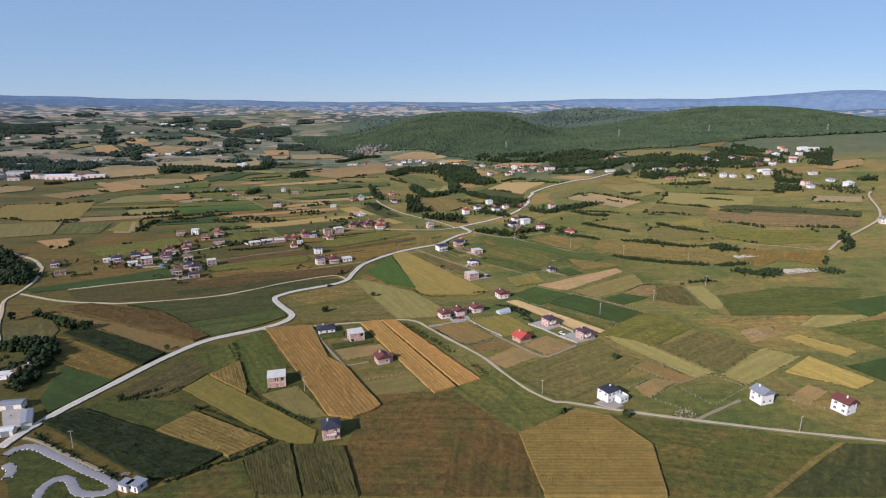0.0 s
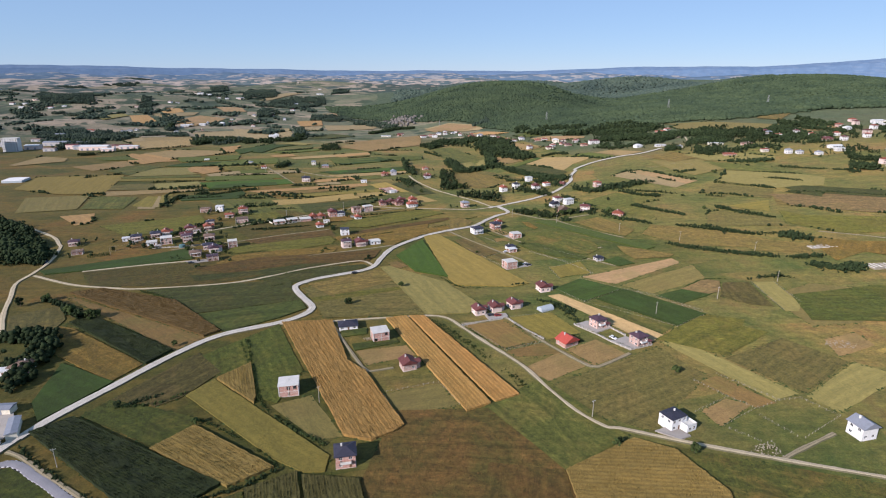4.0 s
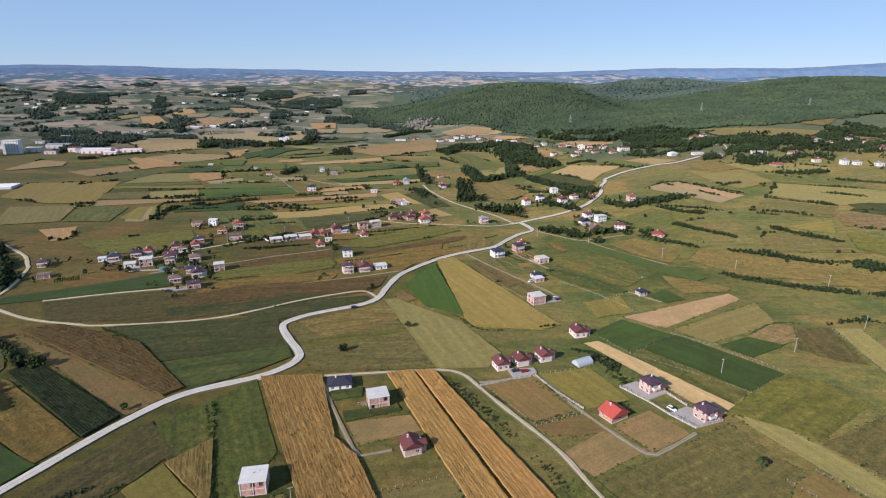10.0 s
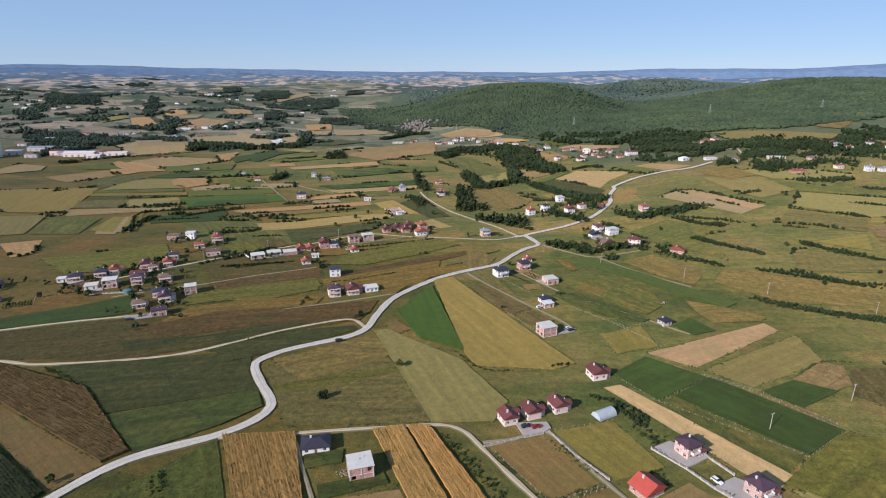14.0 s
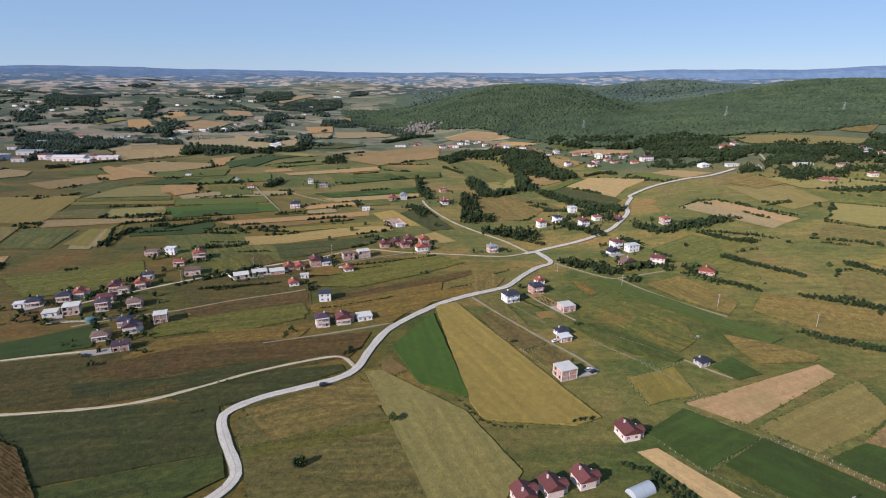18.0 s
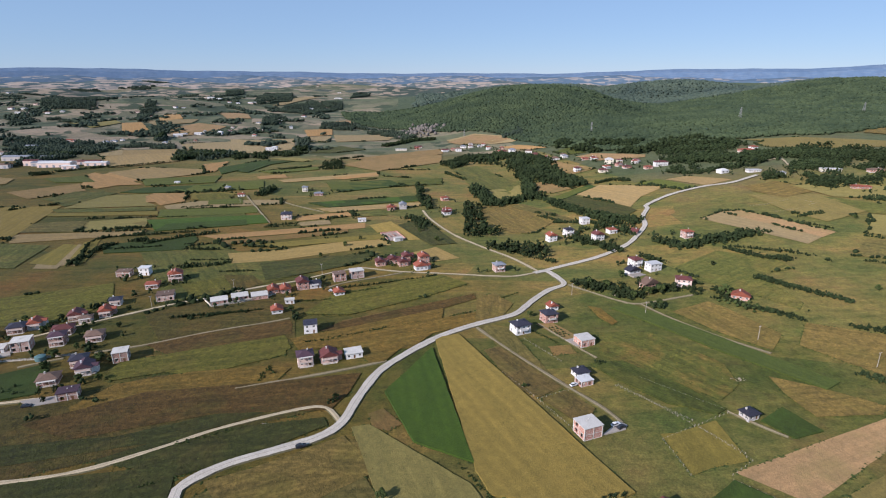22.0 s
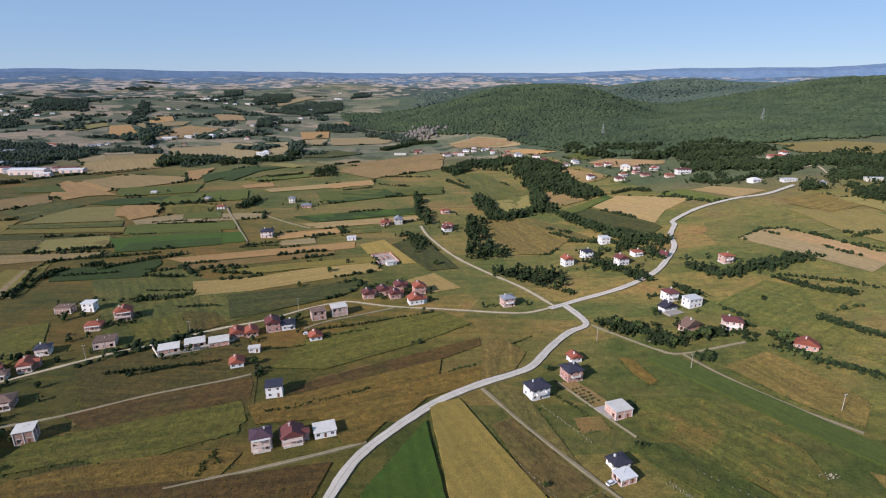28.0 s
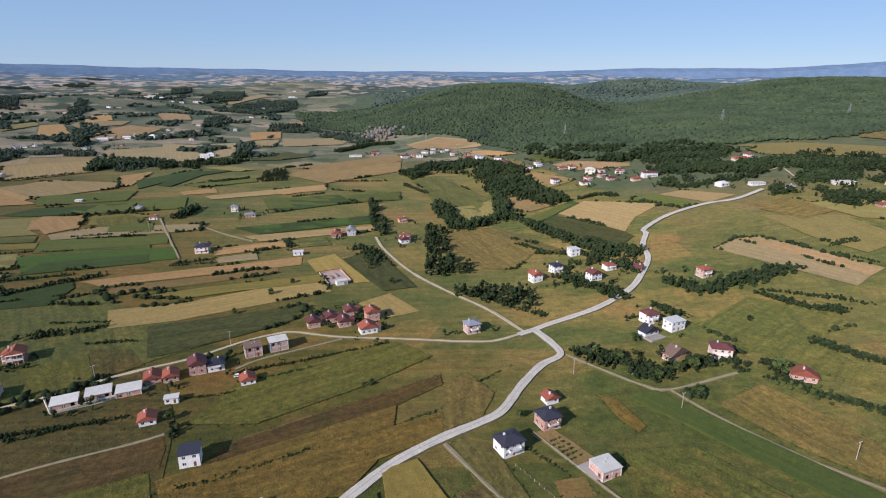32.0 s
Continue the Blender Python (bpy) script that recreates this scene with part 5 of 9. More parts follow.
field("plot_tan", 0.1, (-180.2, 1213.2), (-53.9, 1334.8), (-17.1, 1358.7), (-15.9, 1286.5), (-107.4, 1195.5))
field("stubble_yellow", 0.1, (-663.5, 932.8), (-674.3, 1028.7), (-619, 1009.2), (-600.7, 970.5), (-650.4, 926.2))
field("hay_tan", 0.2, (-524.2, 743.1), (-550.5, 827.6), (-438.1, 843.8), (-397.3, 714.1), (-451.8, 713.1))
field("hay_dull", 0.2, (-436.4, 618.6), (-476, 693.3), (-408.3, 704), (-382.4, 634.7))
field("stubble_orange", 0.1, (-381.9, 604.9), (-353.2, 616.9), (-334.1, 578.6), (-344.8, 568.3))
field("grass_green", 0.2, (-378.7, 634.8), (-402, 700.3), (-347.6, 695.5), (-334, 635.5))
field("stubble", 0.1, (-333.7, 672), (-323.7, 701.6), (-300.4, 636), (-319.1, 635.7))
field("hay_yellow", 0.1, (-323.8, 705.5), (-315.3, 715.5), (-288.9, 652.3), (-299.7, 642.4))
field("grass_lime", 0.2, (-320.1, 566.1), (-239.9, 607), (-223.9, 580.1), (-227.2, 543.8), (-278.5, 532))
field("weeds_brown", 0.2, (-161.5, 520.1), (-97.6, 548.2), (-94.1, 541.9), (-91.5, 530.3), (-103, 524.5), (-116.9, 517.2), (-160.4, 518.7))
field("weeds_brown", 0.2, (-66.9, 545.6), (16, 592.9), (17.1, 583.8), (-35, 544.3), (-77.5, 531.9))
field("hay_yellow", 0.2, (-173.3, 598.7), (-165.2, 618), (-148.8, 594.1), (-158.7, 577.7))
field("meadow_dark", 0.2, (-168.5, 625.9), (-146.5, 625.1), (-132.4, 608.5), (-148.4, 594.1))
field("hay_straw", 0, (-32.3, 683.3), (-12.6, 699.5), (7.2, 669.4), (-15.7, 658.6))
field("stubble_bright", 0.1, (74, 383), (82.8, 385.5), (127.6, 323.1), (116.4, 314))
field("plot_tan", 0, (51.1, 545.1), (60.7, 548.5), (73.8, 528.3), (64.7, 524.8))
field("plot_brown", 0, (53.8, 517), (66.1, 519), (67.8, 509.5), (54.9, 506.4))
field("hay_gold", 0.4, (205.4, 260.1), (232.1, 276.8), (245.3, 245.9), (229.9, 239))
lane("road", 4.3, (-171.7, 238.6), (-166.2, 253.3), (-155, 275.9), (-139.3, 306.9), (-122.3, 329.7), (-94, 345.1), (-81.8, 355.9), (-78.4, 364.2), (-79.8, 371), (-89.1, 385.8), (-96.6, 400.2), (-95.8, 407.8), (-85.4, 417.9), (-69.2, 426.7), (-54.4, 434.9), (-46.3, 445.1), (-42.3, 464.5), (-35.4, 488.5), (-22.7, 507.8), (-16.7, 515.4), (-3.9, 529.6), (14.7, 543.5), (32, 553.6), (42.3, 561.7), (55, 582.3), (68.7, 600.6), (80.2, 609.4), (78.1, 624.6), (72.6, 640.6))
lane("road", 4.3, (62.7, 634.4), (72.5, 640.1), (81.5, 645), (99.8, 653.1), (115.6, 661), (133.7, 674), (150.1, 689.9), (166.9, 715.1), (178.6, 736.8), (184.9, 762.7), (198.3, 789.6), (201.5, 801.1), (236.6, 832), (279.4, 852.2), (313.6, 858.7), (353.1, 881.4))
lane("lane", 2.0, (-46.3, 445.1), (-55.2, 456.1), (-67.5, 454.6), (-96.1, 440.6), (-115.5, 427.2), (-137.5, 413.9), (-162.6, 406.8), (-202.3, 401.5), (-217.3, 402.6), (-252.3, 410.2), (-291.2, 429))
lane("lane", 2.5, (-241.4, 327.1), (-263.9, 360), (-279, 387.6), (-293, 413.2), (-295.4, 435), (-300.9, 463.7), (-316.8, 501.6), (-320.8, 505.8), (-337, 525.9), (-357.2, 542), (-389.5, 565.2), (-424.6, 587.8))
lane("lane", 1.8, (-92.7, 343.5), (-65.8, 345.9), (-56.5, 347.7), (-22.7, 351.6), (-2.9, 353.2), (6.9, 348.7), (13.6, 338.1), (23.4, 321.8), (41.9, 292.4), (50.5, 271), (59.7, 251.4), (69.3, 239.8), (74.2, 239.2), (98.8, 229.3), (129.6, 218.3), (167.9, 205.8), (204.3, 195.3))
lane("track", 2.5, (-63.7, 346.9), (-50.4, 317), (-38.5, 292.1), (-35.4, 288.3), (-23.3, 291.6))
lane("track", 2.8, (14.1, 341.6), (27, 344), (41.5, 348.8), (55, 323.8), (66.2, 304.9), (76.8, 290.4), (84.6, 292.4), (101.2, 303.3))
lane("track", 2.5, (15.7, 539.9), (30.6, 514.3), (46, 490.6), (58, 473.5), (68.6, 458.4), (73.8, 447.4))
lane("track", 1.4, (52.5, 546), (67.9, 519.5), (77, 504))
lane("track", 1.2, (121.3, 454), (131.3, 442), (137.2, 435.9))
lane("track", 2.5, (-101.8, 471.2), (-74.1, 481.6), (-50.9, 491.1), (-33.1, 499.2))
lane("lane", 2.0, (-241.8, 517.3), (-231.2, 526.9), (-217.1, 539.9), (-192.9, 559.9), (-176.6, 572.5), (-162.1, 580.4), (-147.5, 592.3), (-132, 602.7), (-111.2, 613.8), (-88.4, 632.9), (-73, 641.1), (-64.5, 642.8), (-38.9, 635.8), (-5.4, 632.1), (19.4, 628.8), (32.6, 627.3), (48.1, 627.7), (66.6, 636.8))
lane("track", 2.5, (-219.1, 488.7), (-211, 493.8), (-202.3, 498.8))
lane("lane", 2.0, (-261.3, 436.8), (-222.7, 450.9), (-187, 461))
lane("track", 2.3, (-189.9, 505.2), (-167.6, 514.4), (-138.1, 531.5), (-108.3, 545), (-98.1, 550.7))
lane("track", 2.5, (-85.5, 602), (-74.5, 612.4), (-56.1, 622.4), (-36.3, 633.3))
lane("track", 2.5, (83.2, 608.8), (99.3, 588.2), (110.1, 575.8), (120.8, 570.2), (157.6, 579.3))
lane("track", 2.1, (120.8, 570.2), (132.3, 546.8), (149.2, 521.4), (166.3, 502.4))
lane("lane", 2.3, (66.8, 637.8), (49.2, 670.9), (23.4, 705.4), (0.6, 742.1), (-21.4, 796.6), (-30.4, 832.3))
lane("lane", 2.5, (395.2, 461.5), (427.3, 486.2), (462.8, 507.1), (513.8, 539.4), (546.2, 573.2), (582.1, 627.8), (603.4, 649.4))
lane("track", 2.4, (-251, 905.8), (-204.4, 818.8), (-181.3, 776.4))
field("meadow_brown", 0.25, (183, 196.5), (185, 195.5), (165, 185.2), (147, 175.1), (132, 166.9), (119, 159.2), (118, 160.8), (131, 168.5), (146, 176.8), (164, 187))
lane("track", 2.4, (129.7, 217.6), (136.8, 221.8), (161.6, 233.5))
lane("lane", 2.0, (402.2, 950.6), (419.6, 954.9), (408.2, 915.8))
hedge(4, 3, (-291, 644.6), (-318.2, 713), (-280.9, 730.5), (-241.5, 743.2))
hedge(4, 2.5, (-293.6, 683.5), (-249.2, 694.3))
hedge(4.5, 3, (-480.3, 818.6), (-469.9, 835), (-447.1, 852.7))
hedge(3.5, 2, (-301.2, 840), (-230.1, 859.3))
hedge(3.5, 2, (-182.2, 763.3), (-151.9, 777.2))
hedge(3, 2, (-230.8, 699.8), (-205.9, 705.5))
hedge(3, 2, (-211.4, 658.9), (-175.7, 659.8))
hedge(3, 2, (-320.5, 759.5), (-293.6, 766.7))
hedge(4, 2, (-293.2, 1081.6), (-225.6, 1134.5))
hedge(10, 5, (-481.1, 1189.4), (-447.9, 1224.1), (-373.9, 1262.8), (-332.8, 1298))
hedge(12, 5, (-495.3, 1244.3), (-451.2, 1246.1))
hedge(14, 4, (-303.1, 1324.6), (-282, 1335.9))
hedge(4, 3, (-217, 1171.7), (-169.1, 1136.5))
hedge(9, 4, (-45.8, 978.9), (-35.9, 883.3), (-21.9, 840))
hedge(5, 5, (-599.3, 1070.8), (-550.2, 1122.6))
hedge(6, 4, (96.6, 940.8), (99.3, 898.2), (136.3, 805.1), (171.5, 747.6), (168, 726.5))
hedge(5, 5, (101.7, 771.6), (140.5, 751.7), (161.9, 707.6))
hedge(5, 6, (186.1, 678.5), (203, 666.5), (255.3, 694.8), (268.6, 682.9))
hedge(4, 4, (217.8, 663.5), (228.2, 642.3), (254.4, 630.8))
hedge(4, 3, (306.9, 727.4), (338, 736.1))
hedge(3, 3, (305.5, 712.4), (317.9, 690.8))
hedge(4, 3, (174, 577.9), (179.8, 559.6), (202.3, 541.7))
hedge(6, 5, (174.3, 584.1), (181.1, 577))
hedge(4, 3, (212, 602.4), (234.4, 571), (243.5, 556))
hedge(4, 3, (220.9, 665.8), (261.4, 640.8), (273, 623))
hedge(3.5, 3, (213.1, 548.4), (222.3, 545))
hedge(3.5, 5.5, (98, 608.7), (115.1, 592), (142.6, 588.2), (164.8, 591.8))
hedge(4, 2, (332.1, 675.7), (377.2, 629.4))
hedge(4, 2, (431.4, 723), (496.4, 683.7))
hedge(4, 2, (391.8, 674.1), (420.7, 651.5))
hedge(3, 2, (381.2, 614.9), (416.5, 604.9), (468, 579.6))
hedge(4, 3, (284.9, 573.3), (320.1, 530.8))
hedge(4, 3, (210.3, 603.7), (245.1, 556.1))
hedge(4, 4, (222.9, 529.1), (262.3, 502.1), (311.3, 476.1))
hedge(4, 4, (192.9, 483.9), (227, 456.9), (264.8, 441.1), (303.7, 439.3))
hedge(4, 4, (282.5, 425.3), (307.4, 409.5))
hedge(4, 3, (371.2, 553.7), (384.1, 539))
hedge(8, 5, (389, 443.9), (419.9, 467.2))
hedge(10, 12, (510.1, 706.7), (523, 681.6))
hedge(7, 8, (638.8, 711.8), (658.7, 706.1))
hedge(8, 8, (-430.1, 583.7), (-365.2, 530.9), (-308.2, 465.6))
hedge(9, 8, (-413.3, 552.8), (-342.1, 482.3), (-305.3, 453.7))
hedge(8, 7, (-236.1, 327.6), (-222.1, 327.8), (-207, 311.9), (-206.1, 297.5))
hedge(8, 6, (-200.2, 275.6), (-199.6, 281.5), (-211.5, 297.5))
hedge(5, 3, (-237.1, 373.6), (-221.1, 357.8), (-202.7, 353))
hedge(3, 2, (-175.7, 631.6), (-147, 635.2))
hedge(4, 2, (-227.2, 687.2), (-194.9, 686))
hedge(4, 2, (-206.8, 639.8), (-177.5, 648.6))
hedge(2.5, 2, (-160.9, 548.4), (-153.9, 549.3), (-131.2, 561.6))
hedge(2.5, 2, (-84.3, 598.1), (-53.7, 609.5), (-9.7, 627.5))
hedge(1.2, 2, (-70.8, 521), (-34.2, 539.3), (13.8, 562.8))
hedge(3, 2, (-169.9, 549.1), (-126.2, 561.5))
hedge(3.5, 2, (-211.4, 643.5), (-172.3, 653.7))
field("hay_dull", 0.1, (305.4, 807), (368.9, 789), (374.6, 730.6), (324.6, 708.4), (311.6, 740.2))
field("grass_green", 0.1, (365.6, 782.3), (422.6, 717.5), (411.2, 696), (371.1, 724.1))
field("hay_pale", 0.1, (369.3, 721), (435.4, 680.5), (453.3, 661.3), (430.6, 630.4), (378.8, 630.2), (336.6, 676))
field("grass_dull", 0.1, (325.8, 663.1), (373.6, 627.9), (350.3, 594.5), (320.4, 618.6), (293.8, 630.7))
field("meadow_brown", 0.1, (360.8, 610.9), (399.1, 586.5), (377.6, 557.5), (344.7, 572.7))
field("hay_yellow", 0.1, (298.7, 580), (345.4, 589.4), (326.3, 554.4), (308.2, 567.5))
field("grass_dark", 0.3, (377.3, 614.2), (400, 626.2), (414.7, 607.6), (401, 589.1))
field("grass_dull", 0.1, (269.3, 562.8), (284.1, 565.9), (320.4, 531), (319.4, 511.7), (249, 521.5))
field("hay_yellow", 0.1, (335.1, 553.2), (358.1, 531), (342, 509.3), (327.4, 516.8))
field("meadow_brown", 0.1, (203.1, 534.8), (252.3, 508.2), (282.8, 478.7), (309, 464.9), (296.2, 447.7), (258.1, 455.1), (252.9, 465.7), (210.9, 472.7), (184.9, 509.5))
field("hay_pale", 0.2, (220.1, 395.8), (234.3, 395.4), (231, 360.6), (223.4, 350.4), (215.2, 350.5))
field("rough_grass", 0.1, (199.3, 396.5), (217.6, 397.1), (212, 357), (198.7, 361.1), (186, 373.8))
field("fallow", 0.3, (165.9, 387.9), (189.5, 403.2), (198.5, 399.1), (191.1, 382.5), (180.2, 378.3))
field("hay_yellow", 0.2, (86.8, 439), (104.4, 441.1), (112.1, 424.9), (89.9, 414.4))
field("grass_dull", 0.1, (16.9, 544.3), (34.3, 539.3), (51.3, 484), (41.1, 468))
field("stubble_orange", 0.1, (-535.3, 1037.7), (-538.6, 1065.8), (-413.3, 972), (-490.8, 953.9), (-488.3, 987.9))
field("stubble_yellow", 0.1, (-520, 1066.2), (-473.7, 1113.3), (-384.7, 1099.1), (-370.1, 1061.9), (-435.3, 1001))
field("stubble_yellow", 0.1, (-620.9, 1220.6), (-598.9, 1253.2), (-521, 1289.1), (-500.3, 1255.1), (-486.5, 1174.1), (-546.2, 1115.1))
field("stubble", 0.1, (-658.8, 1263.2), (-649.5, 1336.2), (-606.5, 1257.5), (-630.8, 1230.9))
field("stubble_orange", 0.1, (-410.5, 1148.4), (-377.9, 1180), (-360.7, 1076.7), (-372.1, 1069.1))
field("clover", 0.4, (-576.9, 1010.7), (-533.4, 1035.1), (-489.5, 987.9), (-539.3, 981))
field("grass_green", 0.2, (-485.4, 877.2), (-441.5, 928.9), (-427.4, 914.5), (-442.5, 861.4), (-446.4, 853.4))
field("hay_pale", 0.1, (-427.4, 831), (-430, 895.9), (-374.4, 906.1), (-360, 871.3), (-332.2, 847.9))
field("stubble_orange", 0.1, (-371.2, 897), (-371.3, 915.6), (-332.3, 918.3), (-311.7, 872.2), (-329.2, 849.5))
field("hay_yellow", 0.2, (-325.9, 916.5), (-289.1, 927), (-262.2, 917.8), (-289.5, 881.1), (-307.8, 880.7))
field("alfalfa", 0.4, (-415.4, 919.6), (-400.5, 950.4), (-287.6, 980.2), (-278.6, 958.1), (-304.6, 931.6), (-384.2, 915.4))
field("clover", 0.4, (-285.4, 876.9), (-251.1, 890.5), (-239.3, 861.4), (-277.1, 855.2))
field("grass_bright", 0.2, (-306.3, 812.3), (-225.6, 827.8), (-212.1, 794.6), (-264.7, 778.3), (-297.1, 793))
field("alfalfa", 0.4, (-281.9, 769.2), (-209.6, 788.5), (-201.3, 768), (-280.9, 742.1))
field("hay_yellow", 0.1, (-431.6, 809.8), (-317.6, 822.5), (-309.7, 805.6), (-420.2, 795.6))
field("grass_green", 0.2, (-437.8, 827.2), (-402.9, 831.5), (-332, 844), (-322.5, 824.5), (-421.7, 811.4))
field("hay_dull", 0.1, (-401.9, 772.6), (-371.4, 778), (-355.4, 738.6), (-374.3, 738.2))
field("hay_dull", 0.1, (-364.6, 773.4), (-309.3, 789.6), (-300.2, 763.2), (-350.7, 738.6))
field("clover", 0.4, (-172, 994.2), (-82, 1008.1), (-61.5, 971.2), (-152.7, 941.7))
field("alfalfa", 0.4, (-165.4, 866.9), (-34.9, 912.9), (-31.3, 886.2), (-136, 844.2))
field("grass_bright", 0.2, (-79.5, 1008.1), (-12.8, 1034.8), (-11.8, 985.7), (-59.4, 973.5))
field("plot_tan", 0.1, (-180.7, 1153), (-139.2, 1230.2), (-17.6, 1276), (-15.8, 1183.4), (-113, 1089.1))
field("stubble_orange", 0.1, (-173.4, 1031.6), (-113.6, 1074.3), (-107.9, 1053.1), (-152.5, 1016.6))
field("clover", 0.4, (-297.5, 1085.4), (-253.3, 1101.7), (-215.2, 1126.7), (-206.4, 1102.6), (-268.4, 1064))
field("grass_dark", 0.3, (-271.2, 1294.1), (-231.5, 1399.2), (-170.4, 1345.7), (-223.7, 1295))
field("alfalfa", 0.4, (-327.1, 1077.4), (-328, 1100.2), (-334.5, 1186.5), (-267.5, 1187.9), (-297.8, 1150.6), (-308.1, 1070.4))
field("hay_pale", 0.1, (-323.3, 1216.3), (-277.1, 1231.6), (-236.4, 1198.1), (-253.7, 1182.5))
field("stubble", 0.1, (-507.6, 1521.4), (-347.2, 1473.5), (-317, 1369.5), (-369.8, 1292.1), (-434, 1340.5))
field("stubble_yellow", 0.1, (-139.9, 836.7), (-34.1, 865.5), (-33.4, 853.8), (-130.5, 821.3))
field("stubble_orange", 0.1, (-161.3, 795.7), (-112.2, 821.7), (-100.1, 806.5), (-155.9, 783.5))
field("stubble", 0.1, (-154, 777.6), (-124.8, 790.2), (-118.8, 772.5), (-146.9, 765.1))
field("grass_green", 0.1, (-108.8, 823.1), (-77.7, 838), (-66.7, 810.4), (-94.2, 803.4))
field("grass_green", 0.1, (2.4, 1091.4), (22.3, 1131.4), (54.9, 1107.9), (92.5, 971.7), (47.2, 948.8), (22.6, 1035.5))
field("hay_pale", 0.1, (44.7, 943.6), (91.8, 966.7), (92.6, 930.4), (80.4, 892.1), (49.3, 887.8))
field("plot_tan", 0.1, (107.7, 966.3), (120.6, 962.7), (148.3, 906.9), (121.4, 895), (103.4, 909.6))
field("clover", 0.4, (105.6, 862.1), (156.6, 907), (167.4, 901.3), (114.2, 846.6))
field("grass_dark", 0.2, (115.9, 845.8), (139.9, 861.1), (182.6, 795.9), (168.1, 777.1), (131.1, 814.9))
field("grass_dull", 0.1, (68.2, 855.8), (82.5, 862.1), (122, 775.5), (110.6, 768.2))
field("grass_bright", 0.1, (171.5, 1178.7), (207.9, 1198.4), (214.9, 1129.2), (182.5, 1132.9))
field("stubble_rose", 0.1, (193.4, 1107.2), (222.2, 1115), (283.5, 1056.1), (277.6, 1039.2), (216.3, 1052.7))
field("plot_tan", 0.1, (143.4, 1082.5), (153.6, 1095.7), (199.2, 1006.6), (155.3, 1000.6))
field("stubble_orange", 0.1, (94.2, 1345.3), (129.7, 1320.5), (171.8, 1231), (133, 1243))
field("stubble_rose", 0.1, (-9.3, 1436.8), (50.2, 1489), (165.1, 1402.8), (109.6, 1398.1), (17.2, 1399.4))
field("meadow_brown", 0.1, (315, 822.7), (354.6, 831), (376.7, 804.6), (331.9, 786.2))
field("hay_dull", 0.1, (440.9, 1063.6), (474.5, 1078.9), (536.2, 1009), (521.5, 988.3), (443.4, 1033.2))
field("grass_green", 0.1, (162.5, 628.4), (207.5, 657.9), (239.2, 634.4), (243, 614.7), (212.6, 605.8), (216.8, 560.7), (209.5, 550.6), (188.1, 585.4), (174.6, 598.3))
field("meadow_brown", 0.1, (135.7, 556.3), (162.5, 568.3), (168.8, 558), (182.9, 522.3), (168.5, 505), (152.1, 525.6))
field("weeds_brown", 0.2, (-181.5, 441.1), (-141.7, 467.7), (-77.2, 479), (-44.3, 486.8), (-47, 469.7), (-52.8, 454.5), (-103.1, 450.7), (-155, 431.7))
field("weeds_brown", 0.1, (-167.6, 514.4), (-107.5, 542.4), (-95.1, 532.4), (-115.6, 508.9), (-151.3, 504))
field("grass_lime", 0.1, (-165.1, 491.7), (-114, 504.8), (-94.4, 522.8), (-87, 505.4), (-126.1, 481.5))
field("grass_dark", 0.2, (-138.3, 418.6), (-108.7, 437.5), (-54.9, 448.9), (-52, 443.7), (-76.4, 424.1), (-100.4, 411.5))
field("meadow_brown", 0.2, (-78.3, 413.7), (-43.9, 436.3), (-34.1, 425), (-29.2, 412.9))
field("grass_lime", 0.2, (-91.6, 557.2), (-79.3, 587.7), (-34.4, 617.2), (-5.4, 628.8), (12.7, 611), (-22.7, 582), (-63.4, 556))
field("meadow_brown", 0.1, (17.2, 583.8), (29.5, 594.3), (40.8, 576), (33, 557.6), (15.3, 547.3))
field("meadow_red", 0.1, (17.1, 219.7), (45.4, 214.2), (43.3, 173.9), (7.9, 177.1))
field("grass_green", 0.1, (19.5, 257.1), (49.9, 280.2), (76.2, 233.8), (45.4, 214.2))
field("meadow_brown", 0.1, (-90.2, 408.5), (-38.7, 434), (-26.8, 416), (-68, 383.7))
field("grass_dull", 0.1, (-70.1, 369.6), (-12.9, 381.3), (-5.7, 357.2), (-64.5, 351.7))
field("grass_lime", 0.1, (-82.4, 382.9), (-52.6, 394.3), (-25.2, 401.6), (-22.9, 396.4), (-50.6, 385.6), (-78.2, 376.2))
field("plot_brown", 0.0, (-35.8, 452.4), (-30.0, 456.3), (-20.1, 445.2), (-25.6, 440.2), (-32.8, 441.9))
field("hay_yellow", 0.2, (-181.5, 697.7), (-142.4, 712.7), (-64.4, 737.1), (-57.3, 722.4), (-117.1, 705.7), (-145.1, 694.4))
field("grass_lime", 0.2, (-314.6, 906.4), (-288.4, 920.0), (-266.3, 905.3), (-261.4, 874.2), (-294.5, 873.3))
lane("track", 2.0, (-198.9, 874.8), (-169.9, 848.0), (-136.1, 822.1))
field("fallow", 0.1, (357.4, 609.5), (427.1, 597.8), (477.4, 568.1), (498.5, 542.5), (471.2, 519.7), (409.2, 536.6), (355.1, 566.9))
field("grass_dark", 0.2, (387.1, 631.1), (409.5, 633.5), (485.0, 594.4), (524.7, 572.4), (508.0, 553.4), (452.2, 577.6), (389.1, 611.8))
field("stubble", 0.1, (526.4, 649.0), (574.6, 629.3), (555.0, 606.9), (504.8, 623.3))
field("grass_lime", 0.1, (337.0, 557.5), (351.3, 536.0), (426.6, 519.9), (409.4, 483.8), (350.0, 486.2), (320.8, 520.1))
field("meadow_gold", 0.1, (315.3, 481.8), (352.2, 466.4), (393.2, 460.6), (361.9, 425.3), (336.6, 444.8), (303.2, 429.5), (308.6, 460.6))
